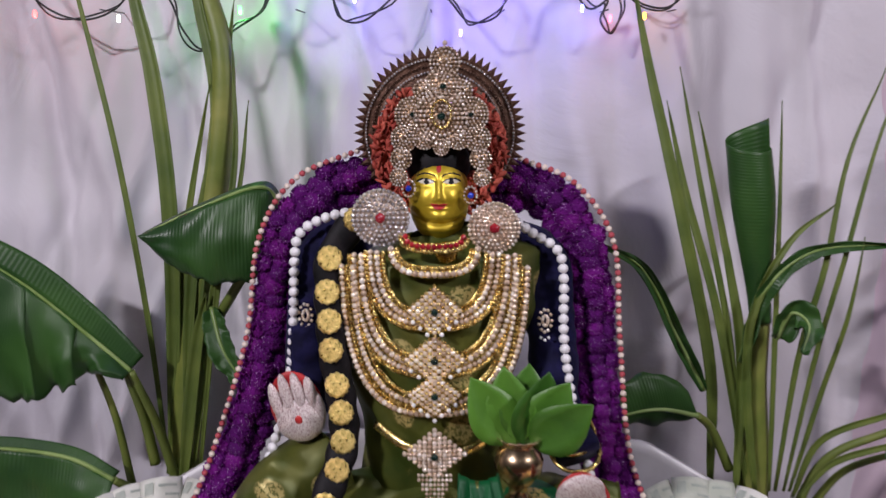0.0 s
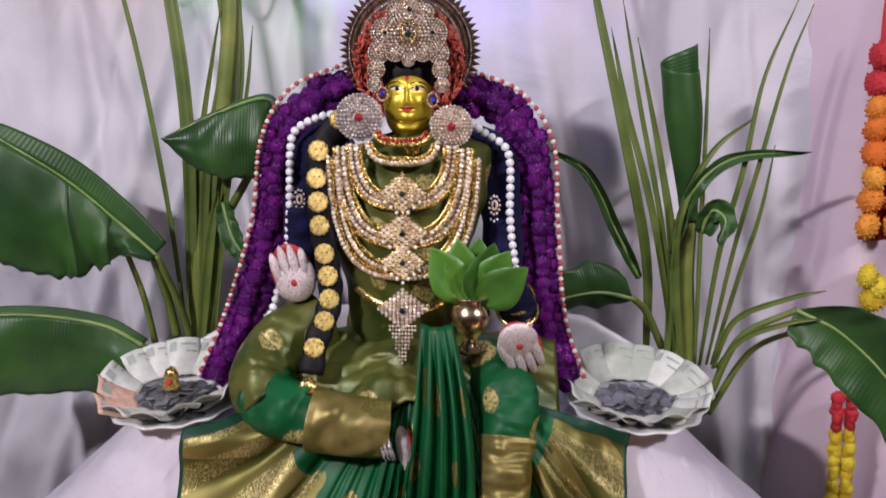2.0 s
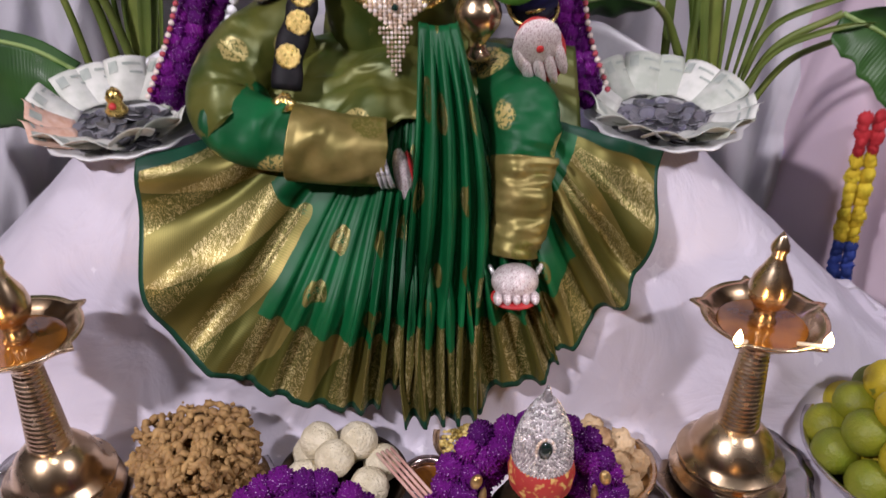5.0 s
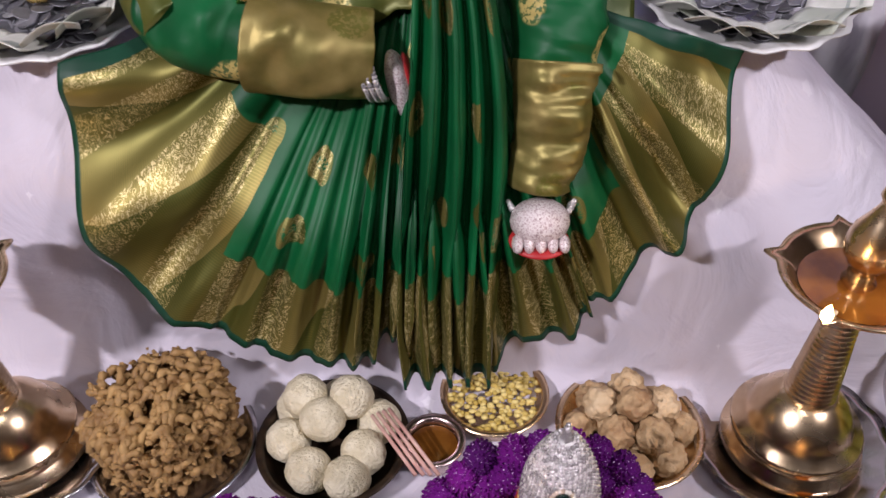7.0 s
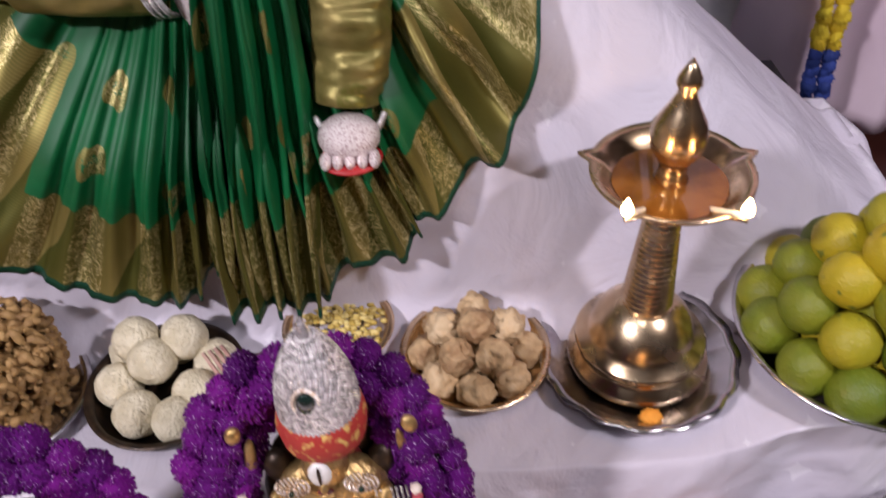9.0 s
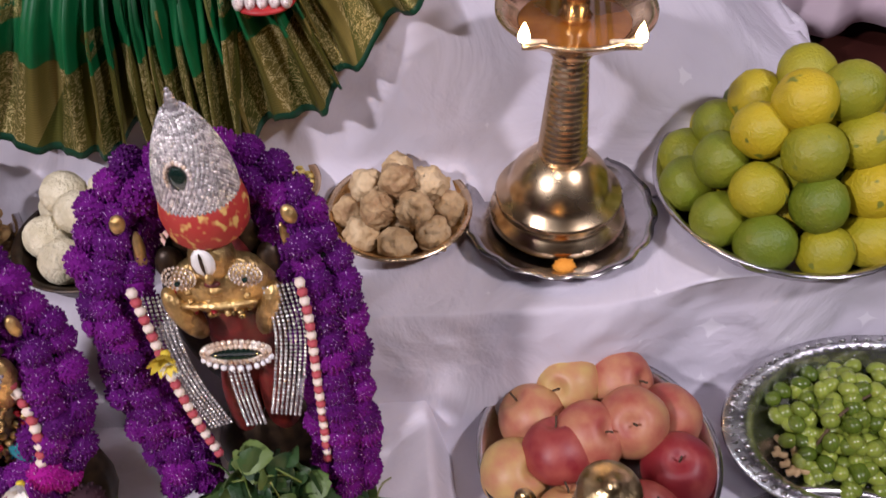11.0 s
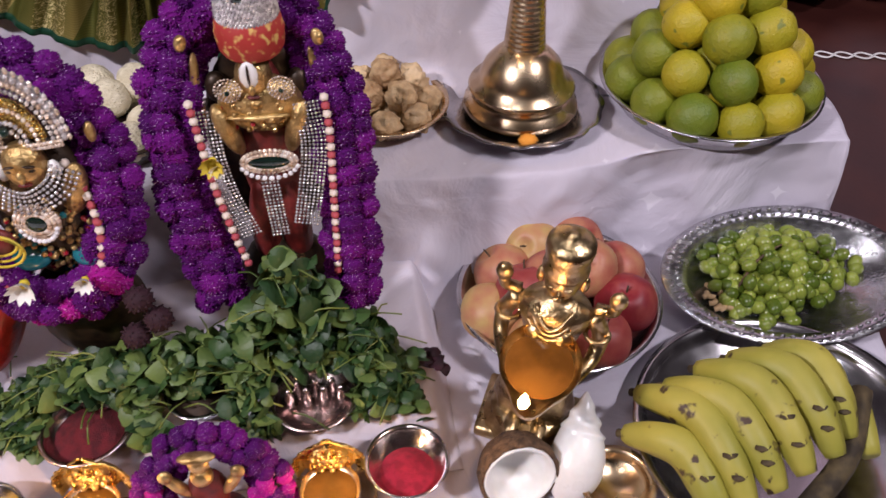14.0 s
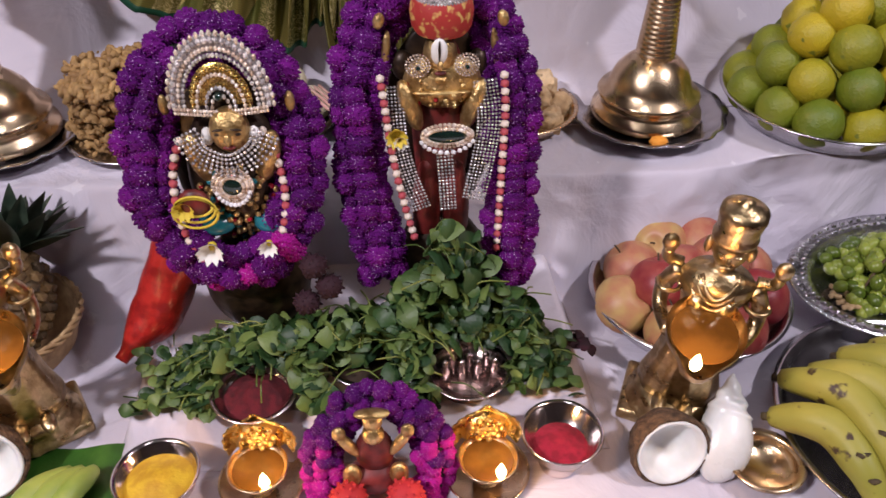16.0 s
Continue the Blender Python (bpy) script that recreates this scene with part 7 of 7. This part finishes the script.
        return Vector((r * math.cos(a), -0.050 + r * math.sin(a), 0.158 + 0.026 * v * v + 0.25 * r * math.sin(a)))
    tmp = bpy.data.meshes.new("tmp")
    c = sheet(cup, 48, 14)
    c.to_mesh(tmp)
    c.free()
    bm.from_mesh(tmp)
    bpy.data.meshes.remove(tmp)
    blob(bm, (0, -0.046, 0.140), (0.013, 0.013, 0.030), 0)
    st = tagged(part("lamp_bearer", bm, BEARER, None), "cast brass kneeling figure holding a lit oil cup", "statue", "brass lamp bearers")
    st.matrix_world = m
    oil = tagged(part("cup_oil", lathe([(0, 0), (0.0295, 0)], 30), OIL_LIT, None), "amber oil in the figure's cup", "lamp oil", "cup oils")
    oil.matrix_world = m @ pose(0, -0.050, 0.1775, 14)
    fl = tagged(part("cup_flame", lathe([(0.0, 0.0), (0.0038, 0.003), (0.0050, 0.007), (0.0032, 0.014), (0.0, 0.022)], 12), FLAME, None), "small bright flame on the lip of the cup", "flame", "cup flames")
    fl.matrix_world = m @ pose(-0.004, -0.092, 0.175)
    point("flame_light", m @ Vector((-0.004, -0.110, 0.219)), 0.34, (1.0, 0.52, 0.2), 0.006)


bearer(pose(0.376, 0.320, LOW + 0.003, 4, 4, -24) @ Matrix.Diagonal((1.10, 1.10, 1.08, 1)))
bearer(pose(-0.345, 0.335, LOW + 0.003, 3, -2, 30) @ Matrix.Diagonal((1.06, 1.06, 1.09, 1)))

# ---- fruit and food ----
SHELL = mat("coconut_husk", [(0.3, (0.05, 0.025, 0.012)), (0.7, (0.20, 0.11, 0.055))], 0.9, scale=120, bump=1.0, bump_scale=260, dist=0.004)
FLESH = mat("white_coconut_flesh", two((0.72, 0.72, 0.70), (0.82, 0.82, 0.80)), 0.4, scale=30, sss=0.1)


def coconut(m):
    c = thing("coconut_half", (0, 0, 0), "half coconut with brown husk and white flesh", "coconut", "coconut halves")
    c.matrix_world = m
    prof = [(0.0, -0.052), (0.018, -0.048), (0.034, -0.034), (0.042, -0.014), (0.043, 0.0), (0.040, 0.003), (0.038, 0.0)]
    bm = lathe(prof, 40)
    for v in bm.verts:
        v.co += 0.003 * noise.noise(v.co * 90) * v.co.normalized()
    part("husk", bm, SHELL, c)
    part("flesh", lathe([(0.0385, -0.001), (0.038, 0.003), (0.036, 0.003), (0.032, -0.001), (0.030, -0.014), (0.020, -0.028), (0.0, -0.034)], 40), FLESH, c, "white hollow flesh")


coconut(pose(0.347, 0.226, LOW + 0.042, 72, 4, 4))
coconut(pose(-0.368, 0.258, LOW + 0.042, 66, 0, 14))

CONCH = mat("white_conch_shell", two((0.70, 0.68, 0.66), (0.82, 0.81, 0.79)), 0.3, scale=25, bump=0.2, bump_scale=60, sss=0.08)


def conch_fn(u, v):
    a = TAU * (u * 1.25)
    r = 0.038 * math.sin(math.pi * min(1, v ** 0.7 * 0.97 + 0.02)) ** 0.9 * (0.55 + 0.62 * u ** 2) * (1 + 0.10 * math.sin(v * 46 + 5 * u) * (v > 0.62))
    return Vector((r * math.cos(a), r * 0.85 * math.sin(a), 0.120 * v - 0.06))


cs = part("conch_shell", sheet(conch_fn, 60, 50), CONCH)
thicken(cs, 0.002)
tagged(cs, "white conch shell lying by the coconut", "conch shell")
cs.matrix_world = pose(0.412, 0.256, LOW + 0.040, -52, 8, -18)
steel_bowl("small_dish", 0.452, 0.222, LOW + 0.004, 0.036, 0.018, "small empty brass dish beside the conch", BRASS)

# grapes on an embossed tray
TRAY = mat("embossed_silver_tray", two((0.46, 0.45, 0.47), (0.66, 0.65, 0.67)), 0.25, 1.0, scale=50, bump=0.3, bump_scale=200)
tray = thing("oval_tray", (0.745, 0.480, LOW + 0.026), "wide oval silver tray with embossed rim heaped with grapes", "tray")
tray.rotation_euler, tray.scale = (radians(12), 0, 0), (1, 0.63, 1)
pan = part("pan", lathe([(0, 0), (0.125, 0), (0.132, 0.004), (0.140, 0.018), (0.168, 0.022), (0.170, 0.024), (0.168, 0.026), (0.139, 0.0215), (0.129, 0.007), (0, 0.004)], 96), TRAY, tray)
orn = [at(((0.147 + 0.013 * k) * math.cos(a + 0.03 * k), (0.147 + 0.013 * k) * math.sin(a + 0.03 * k), 0.0235 + 0.002 * k), (0.0042, 0.0042, 0.0022)) for k in (0, 1) for a in np.linspace(0, TAU, 72)[:-1]]
part("embossed_rim", scatter("embossed_rim", BEAD, orn, TRAY), None, pan, "raised scroll beading")
GRAPE = mat("green_grape", [(0.25, (0.075, 0.115, 0.012)), (0.75, (0.25, 0.30, 0.05))], 0.25, scale=30, rand="object", rand_mix=0.7, sss=0.15, bump=0.0)
gm = mesh_of("grape", ico(2, 1.0, 0.03, 1, (0.0088, 0.0088, 0.0112)), GRAPE)
q = random.Random(5)
grapes = thing("grape_bunch", (0.735, 0.480, LOW + 0.026), "loose bunch of green grapes on a silver tray", "grapes")
n = 0
while n < 230:
    x, y = q.gauss(0, 0.052), q.gauss(0.0, 0.036)
    e = (x / 0.112) ** 2 + (y / 0.072) ** 2
    if e > 1:
        continue
    g = part("grape", gm, None, grapes, loc=(x, y, 0.012 + 0.21 * y + 0.044 * (1 - e) * q.uniform(0.15, 1.0)))
    g.rotation_euler = (q.uniform(0, 6), q.uniform(0, 6), q.uniform(0, 6))
    n += 1
wpart("grape_stem", tube(spline([(0.66, 0.45, LOW + 0.04), (0.70, 0.48, LOW + 0.075), (0.76, 0.50, LOW + 0.078), (0.81, 0.47, LOW + 0.05)], 20), 0.0018, 6), STEM, grapes)
NUT = mat("pale_nut", two((0.42, 0.28, 0.14), (0.58, 0.42, 0.25)), 0.6)
for i in range(12):
    o = tagged(part("cashew", tube(spline([(0, 0, 0), (0.006, 0.003, 0.002), (0.011, 0, 0)], 6), lambda k: 0.0035, 7), NUT), "pale nut beside the grapes", "nut", "nuts on the tray")
    o.location = (0.645 + q.uniform(-0.012, 0.02), 0.445 + q.uniform(-0.02, 0.03), LOW + 0.034)
    o.rotation_euler = (0, 0, q.uniform(0, 6))

# bananas
def banana_material():
    m = mat("ripe_banana_skin", [(0.3, (0.27, 0.26, 0.035)), (0.7, (0.44, 0.37, 0.065))], 0.55, scale=14, bump=0.15, bump_scale=90)
    nt = m.node_tree
    b = nt.nodes["Principled BSDF"]
    src = b.inputs["Base Color"].links[0].from_socket
    vo = nt.nodes.new("ShaderNodeTexNoise")
    vo.inputs["Scale"].default_value, vo.inputs["Detail"].default_value = 42, 3
    nt.links.new(nt.nodes.new("ShaderNodeTexCoord").outputs["Object"], vo.inputs["Vector"])
    spots = ramp(nt, vo.outputs["Fac"], [(0.63, (0, 0, 0)), (0.68, (1, 1, 1))])
    mx = nt.nodes.new("ShaderNodeMix")
    mx.data_type = "RGBA"
    nt.links.new(spots, mx.inputs[0])
    nt.links.new(src, mx.inputs[6])
    mx.inputs[7].default_value = (0.05, 0.025, 0.01, 1)
    nt.links.new(mx.outputs[2], b.inputs["Base Color"])
    return m


BANANA = banana_material()
BTIP = mat("dark_banana_tip", two((0.03, 0.02, 0.01), (0.10, 0.07, 0.03)), 0.8)
plate_b = steel_bowl("fruit_plate", 0.655, 0.255, LOW + 0.004, 0.165, 0.022, "wide steel plate holding a bunch of bananas", STEEL_DARK, 0.006, 0.86)
hand_b = thing("banana_bunch", (0.72, 0.21, LOW + 0.03), "bunch of ripe yellow bananas with dark spots", "bananas")
for i, (a, b) in enumerate([((0.470, 0.265, 0.130), (0.542, 0.150, 0.120)), ((0.491, 0.301, 0.150), (0.564, 0.161, 0.140)), ((0.520, 0.299, 0.160), (0.595, 0.171, 0.150)), ((0.557, 0.311, 0.170), (0.626, 0.181, 0.160)),
                            ((0.597, 0.321, 0.170), (0.664, 0.197, 0.160)), ((0.645, 0.333, 0.160), (0.693, 0.222, 0.150))]):
    a, b = Vector(a), Vector(b)
    mid = (a + b) / 2 + Vector((0.012, 0.016, 0.028))
    c = spline([a, a.lerp(mid, 0.55) + Vector((0, 0, 0.008)), mid, mid.lerp(b, 0.5) + Vector((0, 0, 0.008)), b], 28)
    bb = tube(c, lambda k: 0.0215 * max(0.12, math.sin(math.pi * (0.06 + 0.88 * k)) ** 0.42), 7, up=(0.3, 0.8, 0.4))
    ob = wpart("banana", bb, BANANA, hand_b)
    for kk in (20 + i % 3, 24):
        wpart("brown_patch", ico(1, 1.0, 0.3, i, (0.009, 0.005, 0.0025)), BTIP, ob).location = c[kk] + Vector((-0.003, -0.006, 0.0185 * math.sin(math.pi * (0.06 + 0.88 * kk / 28)) ** 0.42 - 0.0015))
    wpart("banana_tip", tube([c[0], c[0] + (c[0] - c[2]).normalized() * 0.010], 0.0048, 7), BTIP, ob)
ob = wpart("banana_stub", tube(spline([(0.711, 0.295, 0.130), (0.725, 0.266, 0.135), (0.720, 0.211, 0.130)], 12), lambda k: 0.018 * max(0.2, math.sin(math.pi * (0.08 + 0.8 * k)) ** 0.5), 7), BANANA, hand_b)
wpart("bunch_stem", tube(spline([(0.735, 0.277, 0.150), (0.689, 0.208, 0.140), (0.627, 0.160, 0.130)], 12), 0.013, 9), BTIP, hand_b)
GREEN_B = mat("green_banana_skin", two((0.16, 0.26, 0.04), (0.34, 0.40, 0.08)), 0.45, scale=14)
gl = thing("banana_leaf_plate", (-0.30, 0.245, LOW + 0.004), "cut piece of green leaf under fruit", "leaf")
wpart("leaf", sheet(lambda u, v: Vector((-0.36 + 0.12 * u, 0.20 + 0.105 * v, LOW + 0.006 + 0.003 * math.sin(u * 9))), 10, 8), POT_LEAF, gl)
gb = thing("banana_bunch", (-0.31, 0.24, LOW + 0.02), "small green-yellow bananas on a cut leaf", "bananas")
for k in range(3):
    wpart("banana", tube(spline([(-0.335 + 0.022 * k, 0.195, LOW + 0.022), (-0.315 + 0.02 * k, 0.23, LOW + 0.030), (-0.285 + 0.012 * k, 0.262, LOW + 0.022)], 14), lambda t: 0.013 * max(0.2, math.sin(math.pi * (0.08 + 0.84 * t)) ** 0.5), 8), GREEN_B, gb)

# pineapple in a cane basket
CANE = mat("woven_cane", [(0.3, (0.25, 0.14, 0.06)), (0.7, (0.48, 0.32, 0.16))], 0.6, scale=80, bump=0.3)
bk = thing("cane_basket", (-0.405, 0.455, LOW + 0.004), "round cane basket holding a pineapple", "basket")
part("bowl", lathe([(0, 0), (0.055, 0), (0.072, 0.020), (0.084, 0.055), (0.086, 0.060), (0.082, 0.060), (0.070, 0.024), (0.052, 0.005), (0, 0.004)], 60, flute=lambda a, r, z: 1 + 0.012 * math.sin(30 * a)), CANE, bk)
for k in range(3):
    part("rim_cane", tube([((0.085 + 0.002 * math.sin(12 * t + 2 * k)) * math.cos(t), (0.085 + 0.002 * math.sin(12 * t + 2 * k)) * math.sin(t), 0.060 + 0.004 * math.cos(12 * t + 2 * k)) for t in np.linspace(0, TAU, 90)], 0.0028, 6), CANE, bk)
PINE = mat("pineapple_skin", [(0.3, (0.05, 0.03, 0.012)), (0.7, (0.17, 0.10, 0.035))], 0.7, scale=70, rand="object", rand_mix=0.5, bump=0.6, bump_scale=200)
PLEAF = mat("pineapple_crown_leaf", two((0.018, 0.032, 0.02), (0.05, 0.07, 0.045)), 0.5, scale=40)
pa = thing("pineapple", (-0.395, 0.455, LOW + 0.09), "whole brown pineapple with grey-green crown lying in a basket", "pineapple")
pa.rotation_euler = (radians(-42), radians(10), 0)
part("flesh", ico(3, 1.0, scale=(0.048, 0.048, 0.066)), PINE, pa)
eye_t = mesh_of("eye", ico(1, 1.0, 0, 1, (0.0105, 0.0105, 0.0085)), PINE, smooth=False)
for j in range(11):
    v = -0.88 + 1.76 * j / 10
    rr = math.sqrt(1 - v * v)
    m = max(5, int(15 * rr))
    for i in range(m):
        a = TAU * (i + 0.5 * (j % 2)) / m
        part("eye", eye_t, None, pa, loc=(0.046 * rr * math.cos(a), 0.046 * rr * math.sin(a), 0.064 * v))
pl_leaf = leaf_mesh("crown_leaf", 0.085, 0.012, PLEAF, 0.35, 0.5, 10)
for i in range(26):
    part("crown_leaf", pl_leaf, None, pa, loc=(0, 0, 0.058), rot=(8 + 48 * (i % 5) / 4, 0, 0)).rotation_euler = (radians(6 + 50 * (i / 26)), 0, i * 2.4)

# crisp fried rings, stacked
FRY = mat("fried_golden_brown", [(0.3, (0.20, 0.105, 0.035)), (0.7, (0.44, 0.27, 0.10))], 0.65, scale=60, bump=0.7, bump_scale=300, dist=0.002)
steel_bowl("snack_plate", -0.275, 0.70, UP + 0.004, 0.088, 0.012, "steel plate under a stack of fried snacks")
q = random.Random(8)
for k in range(6):
    st = thing("fried_snack", (-0.275 + q.uniform(-0.006, 0.006), 0.70 + q.uniform(-0.006, 0.006), UP + 0.018 + 0.0165 * k), "crisp golden-brown fried lattice disc in a stack", "fried snack", "stacked fried snacks")
    for n in range(16):
        a, r = q.uniform(0, TAU), 0.070 * math.sqrt(q.random())
        x, y, h = r * math.cos(a), r * math.sin(a), q.uniform(0, TAU)
        pts = []
        for i in range(26):
            h += q.gauss(0, 0.55)
            if math.hypot(x, y) > 0.074:
                h = math.atan2(-y, -x) + q.uniform(-0.9, 0.9)
            x, y = x + 0.0068 * math.cos(h), y + 0.0068 * math.sin(h)
            pts.append((x, y, q.gauss(0, 0.0038) + 0.010 * (1 - (x * x + y * y) / 0.006) * (k == 5)))
        part("lattice", tube(spline(pts, 60), lambda t: 0.0043 + 0.0012 * math.sin(t * 70 + n), 6, up=(0, 0, 1)), FRY, st)
    o = scatter("crumb", template(ico(1, 1.0, 0.5, 3)), [Matrix.LocRotScale(Vector((r * math.cos(a), r * math.sin(a), q.uniform(-0.007, 0.008))), Euler((q.uniform(0, 6), q.uniform(0, 6), 0)), Vector((1, 0.8, 0.6)) * q.uniform(0.0025, 0.006))
                                                         for r, a in ((0.078 * math.sqrt(q.random()), q.uniform(0, 6.3)) for i in range(190))], FRY, smooth=False)
    part("crust", o, None, st)

# pale round sweets
LADOO = mat("pale_coconut_sweet", two((0.60, 0.53, 0.37), (0.74, 0.67, 0.50)), 0.85, scale=60, bump=1.0, bump_scale=260, dist=0.004)
steel_bowl("sweet_bowl", -0.090, 0.69, UP + 0.004, 0.080, 0.030, "dark steel bowl of round pale sweets", IDOL_DARK)
lm2 = mesh_of("round_sweet", ico(3, 0.0255, 0.08, 4), LADOO)
for x, y, z in ((-0.135, 0.735, 0.035), (-0.085, 0.745, 0.037), (-0.040, 0.715, 0.035), (-0.140, 0.690, 0.035), (-0.100, 0.700, 0.060), (-0.070, 0.727, 0.064), (-0.055, 0.672, 0.036), (-0.112, 0.650, 0.036), (-0.122, 0.728, 0.064), (-0.070, 0.64, 0.034)):
    o = tagged(new("round_sweet", lm2), "round pale coconut sweet in a bowl", "sweet", "round sweets")
    o.location, o.rotation_euler = (x, y, UP + z), (q.uniform(0, 6), q.uniform(0, 6), 0)

YELLOW_BIT = mat("yellow_puffed_grain", [(0.3, (0.48, 0.34, 0.07)), (0.7, (0.72, 0.58, 0.22))], 0.75, scale=90, rand="island", rand_mix=0.5)
yb = steel_bowl("grain_bowl", 0.093, 0.755, UP + 0.004, 0.058, 0.030, "brass bowl of yellow puffed grains", BRASS)
part("grain_heap", scatter("grain_heap", BEAD, [at((r * math.cos(a), r * math.sin(a), 0.026 + 0.012 * (1 - r / 0.055) + q.uniform(-0.003, 0.003)), (q.uniform(0.003, 0.006), 0.0035, 0.003)) for r, a in ((0.054 * math.sqrt(q.random()), q.uniform(0, 6.3)) for i in range(330))], YELLOW_BIT), None, yb)["kind"] = "stuff"
cup = steel_bowl("small_cup", 0.022, 0.685, UP + 0.004, 0.030, 0.034, "small copper cup of dark syrup", COPPER)
part("syrup", lathe([(0, 0.026), (0.0275, 0.026)], 30), OIL, cup)
INC = mat("pink_paper_stick", two((0.55, 0.30, 0.26), (0.68, 0.45, 0.38)), 0.7)
inc = thing("incense_sticks", (-0.02, 0.66, UP + 0.045), "few pinkish paper sticks laid over the bowls", "sticks")
for k in range(4):
    wpart("stick", tube([(-0.045 + 0.006 * k, 0.70 + 0.003 * k, UP + 0.066), (0.005 + 0.008 * k, 0.63, UP + 0.056)], 0.0022, 6), INC, inc)

SAV = mat("pale_fried_ball", [(0.25, (0.22, 0.11, 0.045)), (0.5, (0.50, 0.34, 0.18)), (0.8, (0.66, 0.50, 0.31))], 0.75, scale=60, rand="object", rand_mix=0.35, bump=1.0, bump_scale=140, dist=0.004)
steel_bowl("snack_bowl", 0.245, 0.712, UP + 0.004, 0.078, 0.020, "brass plate of crumbly fried sweets", BRASS)


def dumpling(seed):
    """A small pinched dumpling with a ruffled crown."""
    bm = ico(4, 0.0195, 0.22, seed, (1.05, 1, 0.9))
    for v in bm.verts:
        a, h = math.atan2(v.co.y, v.co.x), v.co.z / 0.019
        v.co.x *= 1 + 0.10 * math.sin(7 * a + seed) * max(0, h)
        v.co.y *= 1 + 0.10 * math.sin(7 * a + seed) * max(0, h)
        if h > 0.55:
            v.co.z += 0.006 * (h - 0.55) + 0.003 * math.sin(9 * a + seed)
        v.co += 0.0025 * noise.noise(v.co * 150 + Vector((seed, 0, 0))) * v.co.normalized()
    return mesh_of("fried_sweet", bm, SAV)


sm = [dumpling(s + 30) for s in range(4)]
for cnt, rad, dz in ((8, 0.055, 0.024), (3, 0.020, 0.026), (5, 0.036, 0.050), (1, 0.0, 0.066)):
    for i in range(cnt):
        a = TAU * i / cnt + dz * 30
        o = tagged(new("fried_sweet", q.choice(sm)), "crumbly pale brown fried sweet on a plate", "fried sweet", "fried sweets")
        o.location, o.rotation_euler = (0.245 + rad * math.cos(a), 0.712 + rad * math.sin(a), UP + dz), (q.uniform(0, 6), q.uniform(0, 6), q.uniform(0, 6))

# marigold on the lamp plate, loose leaf, thread on the floor
mg = tagged(new("marigold", FL["o"]), "small orange marigold on the lamp plate", "flower")
mg.location, mg.scale = (0.418, 0.612, UP + 0.020), (0.013, 0.010, 0.008)
lf = tagged(thicken(part("loose_leaf", leaf_mesh("loose_leaf", 0.040, 0.016, POT_LEAF, 0.1, 0.2), None), 0.0005), "single green leaf lying on the cloth", "leaf")
lf.location, lf.rotation_euler = (-0.065, 0.775, UP + 0.008), (radians(85), 0, radians(60))
kolam = thing("floor_drawing", (1.2, 1.2, 0.003), "white chalk chain pattern drawn on the red floor", "chalk drawing", kind="structure")
for k in (0, 1):
    wpart("chalk_line", tube([(1.0 + 0.9 * t, 1.24 + 0.012 * math.sin(t * 70 + math.pi * k) - 0.15 * t, 0.003) for t in np.linspace(0, 1, 140)], 0.003, 6, flat=0.5, up=(0, 0, 1)), CHALK, kolam)
